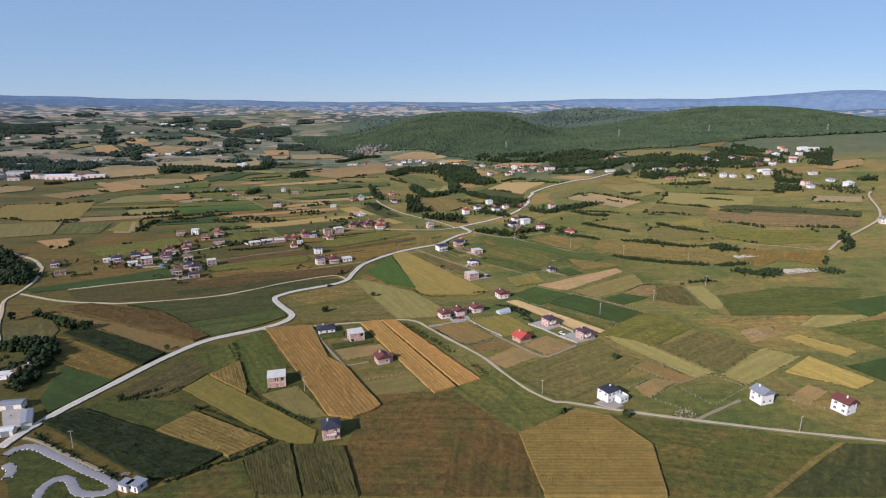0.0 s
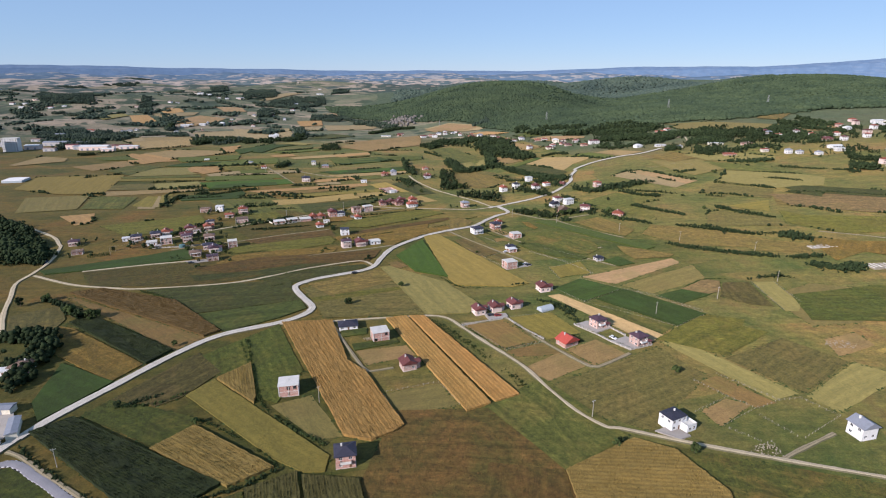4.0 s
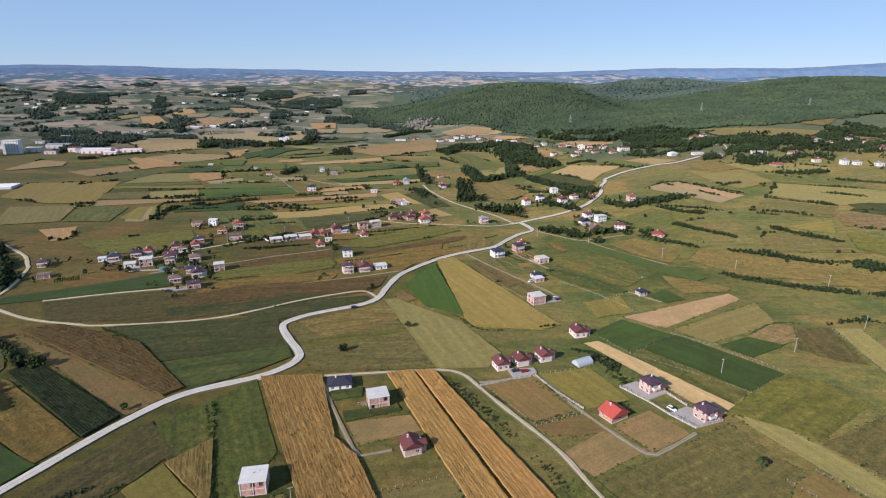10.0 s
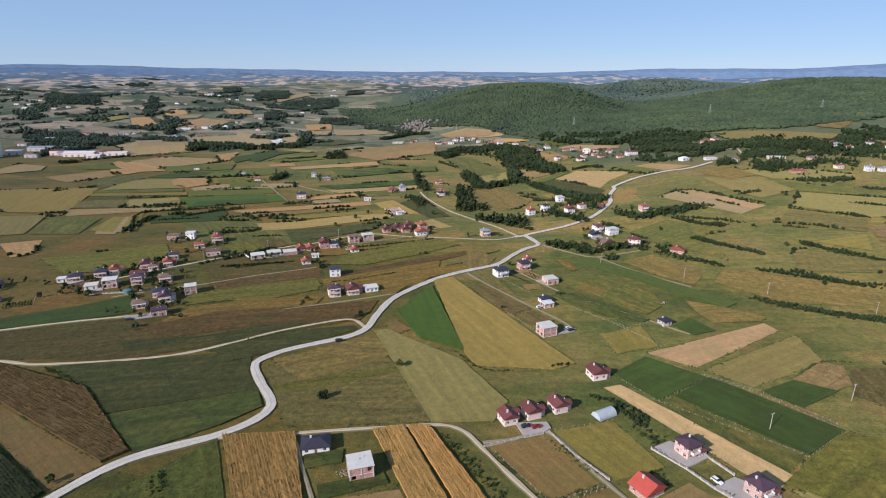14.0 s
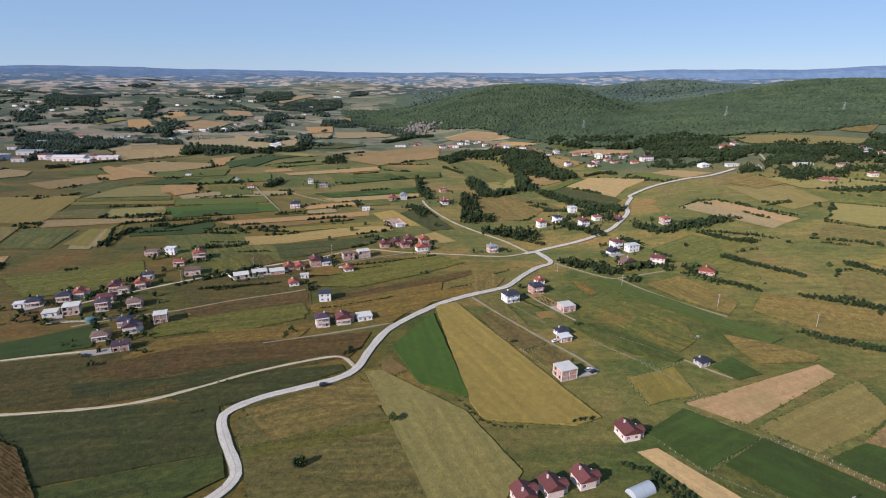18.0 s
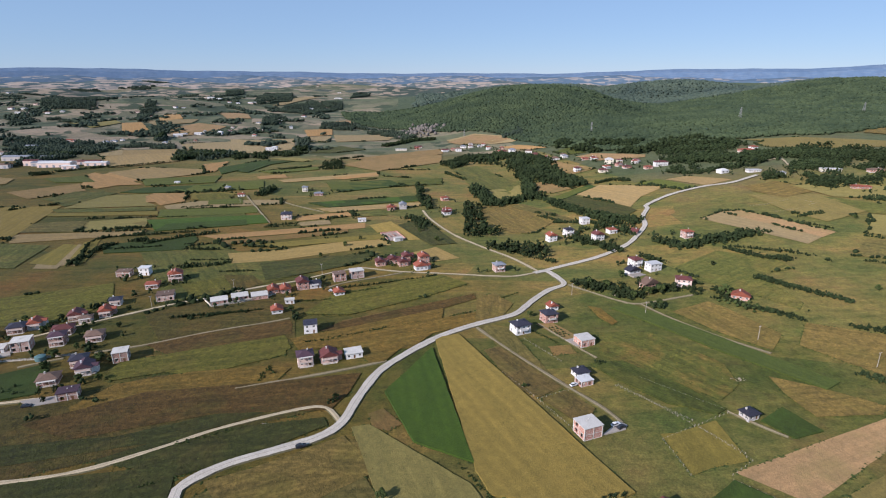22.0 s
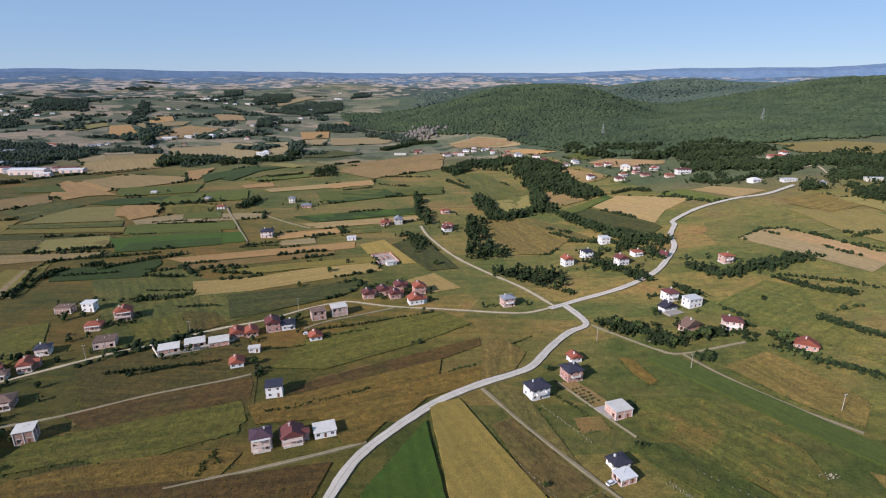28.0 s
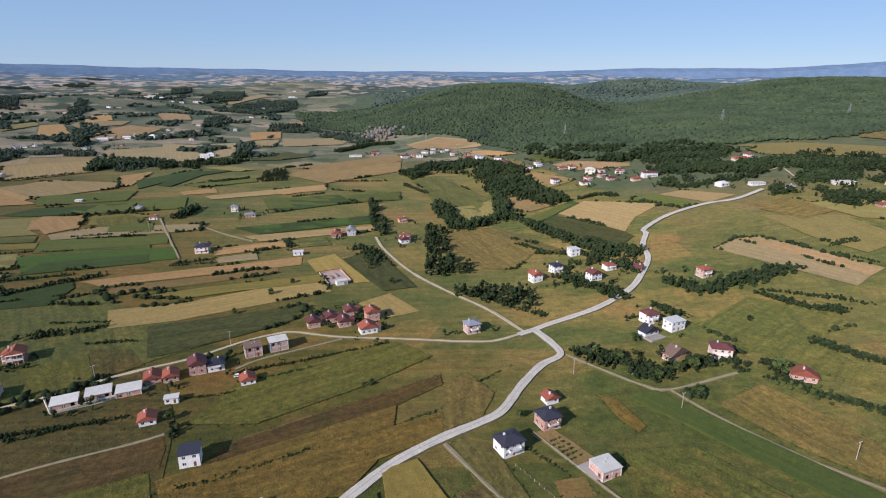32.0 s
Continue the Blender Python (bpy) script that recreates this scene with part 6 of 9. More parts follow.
field("grass_bright", 0.1, (233.3, 374.4), (302.5, 385.5), (350.5, 374.5), (312.7, 331.9), (223.2, 338.2))
field("hay_dull", 0.1, (444.1, 1098.1), (520.6, 1088.5), (612.7, 1009.3), (590.9, 972.8), (503.0, 1006.3))
field("meadow_brown", 0.1, (619.4, 1095.2), (761.3, 1256.4), (764.4, 1197.3), (641.6, 1057.5))
field("fallow", 0.1, (602.2, 953.8), (652.0, 985.8), (696.6, 984.9), (666.2, 936.8), (607.3, 924.8))
field("plot_tan", 0.1, (650.0, 804.6), (719.9, 845.5), (771.3, 853.1), (726.3, 802.1), (660.8, 782.8))
field("hay_pale", 0.1, (362.0, 827.9), (414.9, 827.7), (463.1, 772.8), (444.1, 747.3), (373.8, 778.0))
lane("track", 1.6, (333.1, 494.2), (353.9, 483.9), (373.2, 472.8), (387.1, 463.0))
field("grass_weedy", 0.2, (-106, 189), (-93, 195), (-72, 206.5), (-61, 183), (-61, 160), (-125, 160), (-118, 186))
field("meadow_gold", 0.1, (87.6, 570.7), (94.8, 565.8), (99.6, 545.4), (95.4, 541.5), (90.3, 552.6))
field("grass_dark", 0.25, (-150.5, 653.4), (-108.5, 665.8), (-66.3, 682.6), (-64.0, 662.8), (-77.5, 650.4), (-97.4, 636.5), (-123.0, 620.0), (-133.6, 614.3))
field("grass_bright", 0.1, (-58.8, 669.3), (-39.4, 678.4), (-25.5, 668.1), (-29.3, 653.0), (-49.8, 659.6))
field("grass_dark", 0.15, (-52.9, 771.1), (-28.4, 797.7), (5.6, 710.0), (-16.9, 703.0))
field("fallow_dark", 0.25, (17.9, 511.6), (27.4, 515.6), (52.8, 475.6), (41.4, 466.4), (31.8, 473.2))
field("fallow_dark", 0.2, (42.0, 464.5), (54.2, 472.4), (64.5, 457.6), (61.0, 450.4), (52.4, 450.3))
field("rank_weeds", 0.4, (72.4, 497.9), (88.8, 499.6), (108.8, 476.8), (121.5, 455.6), (116.1, 451.8), (97.7, 461.0), (79.9, 483.6))
field("grass_weedy", 0.15, (85.6, 532.8), (113.6, 530.0), (137.9, 494.1), (136.2, 474.6), (122.4, 462.2), (99.3, 488.0), (78.9, 506.6))
field("meadow_brown", 0.15, (153.4, 480.7), (170.6, 470.8), (190.3, 455.3), (184.5, 449.4), (156.2, 448.4), (152.8, 465.4))
field("meadow_gold", 0.1, (-170.0, 454.6), (-160.3, 473.8), (-128.9, 486.1), (-92.6, 493.3), (-80.7, 491.1), (-86.0, 472.6), (-118.4, 463.0), (-139.6, 455.2), (-163.7, 447.0))
field("grass_dark", 0.1, (-179.3, 427.2), (-137.1, 434.1), (-90.6, 456.0), (-77.8, 454.5), (-111.5, 432.8), (-143.7, 423.4), (-169.8, 415.1))
field("grass_lime", 0.1, (-170.5, 483.0), (-170.9, 494.4), (-139.2, 509.0), (-94.0, 527.3), (-86.7, 512.3), (-94.7, 499.9), (-130.6, 490.0), (-164.9, 477.0))
field("plot_brown", 0.0, (-161.9, 512.6), (-97.5, 545.3), (-93.3, 536.0), (-158.8, 506.7))
field("plot_brown", 0.0, (-146.5, 523.4), (-95.8, 545.7), (-91.6, 530.8), (-121.1, 517.8), (-141.0, 515.5))
field("plot_brown", 0.0, (-65.7, 547.3), (-40.4, 561.8), (-38.8, 552.5), (-62.6, 544.0))
field("grass_lime", 0.1, (-191.0, 604.9), (-166.6, 621.1), (-148.0, 592.6), (-168.8, 578.1))
hedge(9, 14, (-6.4, 1156.4), (30.4, 1213.3), (79.4, 1244.3), (128.5, 1144.3), (145.6, 1080.5))
hedge(9, 16, (99.8, 1141.9), (110.7, 1055), (121.4, 995.6), (140.5, 949.8), (155.8, 921.2))
hedge(8, 8, (101.5, 1023.5), (100.1, 945.3), (94.6, 892.5))
hedge(8, 10, (31.8, 953.7), (38.1, 905.2), (49.4, 863.2), (79.4, 884.1), (102.7, 879.7))
hedge(7, 6, (102.7, 879.7), (113.1, 850.8), (126.5, 810.2), (141.3, 774.6), (158.8, 747.9), (176.6, 752.9))
hedge(4, 3, (90.1, 802.4), (103.5, 782.1), (113.6, 767.2))
hedge(6, 5, (173.3, 916.3), (199.1, 926.1), (217.5, 912.1))
hedge(5, 5, (-8.3, 1076.4), (19.8, 1022.6))
hedge(4, 4, (46.2, 694.4), (82.9, 656.9))
hedge(8, 24, (304.7, 998.3), (349.9, 987.3), (386, 970.8), (408.8, 972.5))
hedge(8, 22, (435.4, 973), (466.7, 960.9), (488.5, 942))
hedge(7, 14, (384.3, 836.2), (412.4, 835.1))
hedge(7, 18, (407.7, 901.3), (441.6, 908.1), (454.7, 894.5))
hedge(5, 7, (270, 939.2), (296.2, 917.4), (333.1, 930.3))
hedge(7, 16, (308, 1055), (352.1, 1065.2), (383.7, 1048.1), (424.3, 1079.5))
hedge(8, 24, (444.9, 983.4), (501, 940.5), (527, 913.6))
hedge(7, 14, (387.5, 836.3), (412.6, 827))
hedge(5, 9, (397.2, 763.5), (420.3, 756.5), (454.2, 757))
hedge(8, 14, (546.2, 940.5), (607.9, 974.1), (679.4, 1013.2))
hedge(3, 2.5, (329.4, 669.9), (348.1, 654.2), (373.8, 631.2))
hedge(4, 4, (285.8, 576.6), (299.5, 558.2), (321.8, 533.1))
hedge(3, 2.5, (389.9, 675), (401.6, 668.5), (422.8, 656.5))
hedge(3, 2, (395.5, 704.2), (438.9, 679.7))
hedge(3.5, 2.5, (427, 722.7), (476.7, 691.7))
hedge(3, 2, (295.8, 620.2), (312.3, 610.5))
hedge(3.5, 3, (209.2, 599.6), (228.5, 575.1), (244.3, 558.8))
hedge(4, 4, (187.1, 554.7), (203.9, 536.9))
hedge(3.5, 3, (303.1, 723.9), (336.4, 732.4))
hedge(3, 3, (367.7, 553.8), (372.6, 550.6))
hedge(4, 5, (247.7, 521.9), (259.5, 505.3), (279.4, 495.1), (306.1, 492.5), (313, 480.5))
hedge(3.5, 4, (199.5, 477.5), (211.2, 465.5), (226.1, 460.8), (244, 451.1))
hedge(4, 5, (245.5, 449.4), (259.7, 443.7), (287.5, 436))
hedge(1.5, 1.5, (169.2, 390.2), (189.5, 403.2), (209.6, 402.4))
hedge(3, 3, (219.9, 400.8), (243.2, 405), (258.3, 397))
hedge(6, 8, (172.8, 685.7), (186.6, 671.9), (205, 675.6), (227.3, 686.1), (254.6, 692.2))
hedge(4, 4, (215.3, 663.2), (226.6, 648.3), (235, 635), (254.5, 626.6))
hedge(3, 2.5, (211.2, 603.5), (217.3, 593.4), (225.4, 581.6))
hedge(3, 4, (169.1, 572.6), (178, 567.8), (189.2, 555.7), (198.4, 548))
hedge(7, 5, (174.3, 580.4), (182.7, 579.5))
hedge(6, 6, (116, 582.3), (131.4, 582.8), (146.6, 592.2))
hedge(4, 3, (158.2, 582.1), (164.8, 579.2))
hedge(5, 4, (127, 564.8), (133.5, 562.3))
hedge(6, 5, (150.5, 654.7), (158.4, 640.8))
hedge(3, 2, (166.6, 599.2), (172.3, 593.9))
hedge(4, 3, (-373.2, 785.2), (-356.6, 791.8))
hedge(3.5, 2.5, (-349.3, 788.8), (-306, 799.1))
hedge(3.5, 2.5, (-298.9, 796.1), (-275.9, 799.7))
hedge(4, 2, (-293.6, 833.7), (-231.5, 842.3))
hedge(4.5, 2, (-314.5, 749.3), (-290.3, 757.8))
hedge(4, 2, (-316, 880.6), (-323.8, 916.6))
hedge(9, 5, (-481.3, 1193.2), (-455.5, 1223.9), (-400.1, 1257.1))
hedge(11, 5, (-497, 1255.2), (-467.5, 1255.8))
hedge(12, 6, (-657.6, 1483.9), (-667.4, 1534))
hedge(7, 16, (-791.7, 1260.5), (-709.3, 1240), (-745.5, 1308.9))
hedge(6, 8, (-617.8, 1042.9), (-597.1, 1050.3))
hedge(5, 4, (-544.1, 1111.9), (-477.5, 1174.2))
hedge(8, 5, (-391.4, 1235.7), (-353.5, 1247.1), (-301.6, 1259.1), (-271.2, 1294.1))
hedge(12, 4, (-295.1, 1317.8), (-288, 1343.4))
hedge(4, 4, (-275.3, 1109.2), (-223.7, 1126.5))
hedge(5, 5, (-210.3, 1118.5), (-196.3, 1170.6), (-186.3, 1180.1))
hedge(5, 4, (-194.3, 1218.8), (-158.5, 1251))
hedge(4, 3, (-140.7, 1006.9), (-104.2, 1026.5))
hedge(6, 8, (-235, 908.9), (-231.4, 948.4))
hedge(8, 4, (-39.4, 952.3), (-27.6, 895), (-23, 839.1))
hedge(5, 7, (-57.3, 791.5), (-37, 798.1), (-24, 752.4))
hedge(4, 3, (-106.8, 1104.6), (-32.2, 1106.1))
hedge(4, 2, (-99.2, 1046.4), (-57.1, 1033.9))
hedge(8, 10, (-138, 1401), (-87.5, 1478.3), (-39.6, 1479.5))
hedge(3, 2, (-181.6, 760), (-150.6, 766.2))
hedge(5, 8, (-541.9, 1607), (-443.9, 1664.1))
hedge(5, 4, (90.4, 815.2), (107.1, 793.3))
hedge(5, 6, (85.7, 611.6), (107, 599.7), (120.5, 566.5))
hedge(5, 7, (108.9, 717.6), (121.7, 694.2), (137.5, 671.8))
hedge(3, 2, (52.5, 402.5), (62.5, 403.9))
hedge(1.2, 1.5, (3.4, 420.3), (16.8, 400.7), (33.6, 398.2))
hedge(3, 2, (65.3, 376.4), (78.9, 367.4), (85.5, 354.8))
hedge(1.2, 1.2, (-108.2, 320.5), (-89.8, 282.3), (-79.4, 260.1))
hedge(2, 2, (-199.9, 397.9), (-170.6, 380.6), (-146.3, 356.5))
hedge(5, 3, (-253.6, 382), (-236, 372.8), (-218.5, 359.9), (-207, 351.8))
hedge(2.5, 2, (-140.7, 259.7), (-127, 270.4))
hedge(1.2, 1.5, (-197.7, 354), (-185.7, 345.1))
hedge(3, 3, (75.9, 500.4), (82.5, 488.7))
hedge(2, 2, (-92.4, 478.7), (-91.4, 493.3))
hedge(3, 2.5, (-55.8, 460.3), (-49.1, 461.9))
hedge(3, 2, (74, 371.9), (82.7, 349.2), (83.2, 340.7))
lane("asphalt", 3.2, (-170.1, 218), (-168.5, 222), (-164.4, 223.6), (-158, 221.4), (-151.7, 217), (-143.1, 212), (-133.3, 205.5), (-125.4, 201), (-119.7, 197.5), (-116.1, 194.3), (-116.5, 191.3), (-119.8, 190.1), (-124.4, 190.3), (-128.5, 191.9), (-131.4, 194.9), (-134.7, 199), (-138, 200.6), (-140.8, 199.8), (-142.5, 196), (-142.1, 191.8), (-141, 188.4))
lane("asphalt", 3.2, (-165.8, 211.6), (-161.1, 207.6), (-160, 202.9))
lane("road", 4.3, (-175.3, 223), (-174.7, 229.2), (-172.1, 239))
field("grass_bright", 0.05, (-168.5, 215.6), (-163.2, 221.7), (-142.5, 210.8), (-118.8, 197.1), (-111.8, 186.8), (-150.7, 189))
field("alfalfa", 0.5, (-183, 263.8), (-191.5, 299.6), (-156, 281), (-171.1, 250))
field("meadow_gold", 0.2, (-80.8, 514.8), (-48.2, 532.9), (16, 561.3), (15.1, 544.7), (-10.4, 531.2), (-21.6, 512.2))
field("meadow_gold", 0.2, (-90, 522.9), (-48.9, 543.7), (-4.5, 567.3), (-5.4, 539.5), (-23.5, 519.8), (-34, 498.4), (-41.8, 496.3), (-53.2, 514.7), (-81.9, 509.7))
lane("track", 2.5, (-170.4, 230.7), (-163.4, 227.8), (-149.1, 218.6), (-136, 210.5), (-123.7, 202.9))
hedge(6, 5, (-296.1, 645), (-298.7, 674.3), (-292.1, 700.9), (-268.2, 711.9))
hedge(5, 4, (-266.2, 701.4), (-243.2, 723.4), (-219.8, 741.3))
hedge(1.3, 1.2, (81.4, 339.9), (90.3, 328.4), (96.2, 318), (103.8, 308.9))
hedge(1.7, 1.6, (44.7, 540), (52.8, 529.5), (61.6, 517.6))
hedge(1.5, 1.4, (34, 585.7), (42, 591.6), (52.5, 600.9))


# ---- houses, street by street ----
house(-70.3, 271, 10, 8.6, 8.0, 2, "flat", "brick", "concrete")
house(-32.5, 323.9, 17, 8.6, 8.0, 2, "flat", "brick", "concrete")
house(-15.9, 292, 20, 6.9, 6.9, 1.5, "gable", "pink", "darkred")
house(-52.1, 338.3, 12, 10.3, 7.7, 1, "hip", "white", "navy")
house(-37.5, 221.6, 10, 7.3, 7.3, 2, "hip", "brick", "navy")
house(25.7, 356.8, 20, 6.3, 6.9, 1.5, "gable", "pinkwhite", "darkred")
house(36.3, 361.1, 20, 6.3, 6.9, 1.5, "gable", "pinkwhite", "darkred")
house(48.8, 365.7, 20, 6.3, 6.9, 1.5, "gable", "pinkwhite", "darkred")
house(73.4, 393.7, 15, 7.3, 7.7, 1.5, "gable", "pinkwhite", "darkred")
house(70.6, 315.3, 30, 9.5, 7.3, 1, "gable", "brick", "red")
house(93.6, 335.8, 25, 7.0, 6.6, 2, "hip", "pink", "plum", annex=True)
house(109.5, 313.9, 25, 7.0, 6.6, 2, "hip", "pink", "plum", annex=True)
house(97, 241.2, 25, 8.6, 7.0, 2, "hip", "white", "navy", terrace=True)
house(172, 232.5, 12, 7.7, 6.9, 2, "gable", "white", "grey")
house(205.8, 220.9, 20, 7.7, 7.3, 2, "gable", "white", "darkred")
house(40.5, 535.3, 25, 9.5, 7.7, 2, "hip", "white", "navy")
house(59.6, 551, 20, 8.2, 7.7, 2, "hip", "brick", "navy")
house(74.1, 520.8, 20, 8.2, 7.7, 1.5, "flat", "brick", "concrete")
house(64.7, 568.4, 20, 6.0, 5.2, 1, "gable", "white", "orange")
house(-81.1, 533.9, 15, 7.3, 6.9, 2, "flat", "white", "navy")
house(-108.5, 559.7, 20, 6.5, 6.0, 1, "gable", "white", "orange")
house(-104.7, 574.6, 15, 5.6, 3.4, 1, "flat", "white", "concrete")
house(-127.3, 583.2, 22, 10.01, 7.8, 1, "flat", "brick", "concrete")
house(-121.2, 593.6, 22, 7.08, 7.08, 1, "gable", "brick", "orange")
house(-113.4, 595, 22, 6.608, 7.08, 1, "gable", "brick", "orange")
house(-103.2, 601.7, 22, 7.67, 8.142, 2, "gable", "brick", "darkred")
house(-95.3, 604.2, 22, 7.67, 7.08, 1.5, "hip", "white", "navy")
house(-75.5, 589.8, 22, 6.5, 6.0, 1, "gable", "white", "orange")
house(-150.7, 574.2, 24, 10.01, 7.8, 1, "flat", "brick", "concrete")
house(-139.7, 581.1, 24, 10.01, 7.8, 1, "flat", "brick", "concrete")
house(-80.7, 618.1, 24, 8.142, 7.08, 2, "flat", "brick", "brown")
house(-69.2, 624.3, 24, 9.086, 7.08, 2, "flat", "pink", "concrete")
house(-55.2, 651.8, 20, 6.9, 6.9, 1.5, "gable", "brick", "darkred")
house(-46, 658, 20, 6.9, 6.9, 1.5, "gable", "brick", "darkred")
house(-37.5, 652.2, 20, 6.9, 6.9, 1.5, "gable", "brick", "darkred")
house(-35.6, 666.8, 20, 6.9, 6.9, 1.5, "gable", "brick", "darkred")
house(-21.7, 660, 20, 7.7, 6.9, 2, "gable", "brick", "orange")
house(-22.8, 642.7, 20, 9.5, 6.9, 1.5, "gable", "white", "orange")
house(-198, 615.2, 24, 8.142, 7.08, 2, "gable", "clay", "orange", porch=True)
house(139, 638.8, 20, 7.7, 7.7, 2, "hip", "white", "darkred")
house(148.4, 627.5, 20, 9.5, 6.9, 2, "flat", "white", "pale")
house(132.5, 623.6, 25, 10.3, 5.2, 1, "gable", "white", "navy")
house(135.6, 598.2, 28, 12.0, 5.2, 1, "gable", "brick", "brown")
house(157.6, 595.6, -15, 9.5, 7.7, 2, "hip", "pinkwhite", "darkred")
house(36.6, 640.5, 20, 7.7, 6.9, 2, "hip", "pink", "grey")
house(89.4, 715.3, 20, 7.7, 6.9, 2, "gable", "white", "orange")
house(107.1, 728.5, 20, 7.7, 6.9, 2, "hip", "white", "navy")
house(128.4, 759.1, 15, 7.7, 6.9, 2, "flat", "white", "pale")
house(128, 706.5, 20, 8.6, 6.9, 2, "gable", "white", "darkred")
house(144.5, 723.1, 15, 7.7, 6.9, 1.5, "hip", "white", "orange")
house(162.5, 714.8, 60, 7.7, 5.2, 1, "gable", "brick", "darkred")
house(199.8, 695.3, 15, 7.7, 6.9, 2, "hip", "pink", "orange")
house(183.6, 570.4, -25, 10.3, 5.2, 1, "gable", "brick", "orange")
house(-169.9, 795.8, 10, 10.3, 10.3, 2, "hip", "pinkwhite", "navy")
house(-66.5, 837.1, 10, 7.7, 6.9, 1.5, "gable", "brick", "orange")
house(-53.6, 843.2, 10, 7.7, 6.9, 2, "gable", "grey", "grey")
house(-90.3, 785.9, 10, 7.7, 5.2, 1, "flat", "white", "pale")
house(-5.1, 816.8, 20, 7.7, 6.9, 1.5, "gable", "white", "darkred")
house(-243.7, 536.2, 22, 6.9, 6.9, 1.5, "gable", "white", "orange", porch=True)
house(-250.4, 530.8, 22, 8.6, 7.7, 1.5, "hip", "clay", "navy", porch=True)
house(-227.6, 548.4, 22, 7.7, 6.9, 1.5, "gable", "clay", "darkred", porch=True)
house(-219.6, 544.8, 22, 6.9, 5.2, 1, "hip", "grey", "brown", porch=True)
house(-213.1, 554.5, 22, 6.9, 6.9, 1.5, "gable", "clay", "orange", porch=True)
house(-216.6, 571.2, 22, 6.9, 6.0, 1.5, "hip", "white", "navy", porch=True)
house(-240.6, 623.4, 5, 9.5, 6.0, 1.5, "flat", "clay", "brown")
house(-227, 626.8, 5, 7.3, 6.0, 2, "flat", "white", "pale")
house(-208.4, 601.7, 15, 8.6, 6.9, 1, "hip", "clay", "orange", porch=True)
house(-188.6, 580.2, 20, 10.3, 8.6, 1.5, "flat", "pink", "brown")
house(-200.2, 615, 15, 6.0, 6.0, 2, "gable", "clay", "orange", porch=True)
house(-222.3, 529.1, 22, 10.3, 6.9, 1.5, "hip", "clay", "darkred", porch=True)
house(-216.4, 516.1, 22, 7.7, 6.9, 2, "hip", "clay", "plum", porch=True)
house(-199.4, 521.8, 22, 8.6, 7.7, 1.5, "hip", "clay", "brown", porch=True)
house(-171.2, 498.3, 22, 6.9, 6.5, 2, "flat", "clay", "concrete")
house(-190.4, 494.2, 22, 7.7, 6.9, 1.5, "hip", "clay", "navy", porch=True)
house(-182.4, 486.1, 22, 7.7, 6.9, 1.5, "gable", "white", "plum", porch=True)
house(-193.8, 476.3, 22, 8.6, 7.7, 1, "hip", "clay", "brown", porch=True)
house(-175.1, 462.8, 22, 8.2, 6.0, 1.5, "flat", "clay", "plum")
house(-231.4, 509.2, 22, 8.6, 7.7, 2, "flat", "pink", "concrete")
house(-74.7, 496.7, 20, 7.7, 6.9, 2, "hip", "pinkwhite", "plum", porch=True)
house(-63.4, 500.6, 20, 8.6, 6.9, 1.5, "gable", "pink", "darkred", porch=True)
house(-51.3, 505.2, 20, 8.6, 6.9, 1, "flat", "white", "concrete")
house(57.1, 440.2, 22, 8.6, 7.7, 2, "flat", "brick", "concrete")
house(64.6, 487.3, 22, 6.8, 5.6, 1, "hip", "white", "navy")
house(64.6, 479.4, 22, 6.5, 5.2, 1, "flat", "brick", "pale")
house(128.2, 449.8, 22, 6.0, 5.0, 1, "hip", "grey", "navy")
house(-207.3, 294, 5, 8.6, 7.7, 1.5, "hip", "brick", "brown")
house(-214.7, 289.5, 10, 7.7, 4.3, 1, "flat", "white", "pale")
house(-107.1, 192.6, -25, 5.0, 4.4, 1, "flat", "white", "grey")
house(-111.1, 192.7, -25, 4.0, 3.6, 1, "flat", "pale", "grey")
far_house(173.6, 1003.2, 20, 10, 8, 2, "white", "darkred")
far_house(212.1, 997.1, 20, 11, 8, 1.5, "white", "orange")
far_house(230.7, 1005.2, 20, 10, 8, 1.5, "brick", "darkred")
far_house(257.9, 1016.6, 10, 10, 8, 1.5, "white", "darkred")
far_house(258.6, 969, 10, 12, 8, 1, "brick", "orange")
far_house(277.3, 977.6, 5, 20, 9, 2, "white", "darkred")
far_house(212.3, 1065, 10, 10, 8, 1.5, "white", "orange")
far_house(201.2, 1076.7, 10, 12, 8, 1, "brick", "orange")
far_house(178.7, 1115.2, 10, 10, 8, 1.5, "white", "grey")
far_house(153, 1133.4, 10, 9, 8, 1.5, "white", "orange")
far_house(236.1, 986.9, 10, 12, 8, 1, "brick", "darkred")
far_house(73, 1338.5, 10, 9, 8, 2, "white", "orange")
far_house(39.5, 1367.1, 10, 11, 8, 1.5, "white", "darkred")
far_house(92.7, 1288.1, 10, 11, 8, 1, "brick", "orange")
far_house(4.2, 1342.8, 10, 10, 8, 1.5, "brick", "orange")
far_house(57.3, 1369.7, 10, 9, 8, 1, "white", "grey")
far_house(406.7, 1016.1, 10, 24, 9, 1, "brick", "orange")
far_house(417.7, 1019.2, 10, 10, 9, 2, "white", "orange")
far_house(358.7, 901, 5, 18, 8, 1, "white", "pale")
far_house(379.1, 878.3, 5, 8, 6, 1, "white", "grey")
far_house(412.4, 801.1, -10, 14, 8, 1, "brick", "orange")
far_house(433.1, 878, -5, 24, 10, 1, "pale", "pale")
far_house(-4, 829.3, 20, 10, 8, 1.5, "white", "orange")
far_house(-7.3, 887.9, 20, 10, 8, 1.5, "brick", "orange")
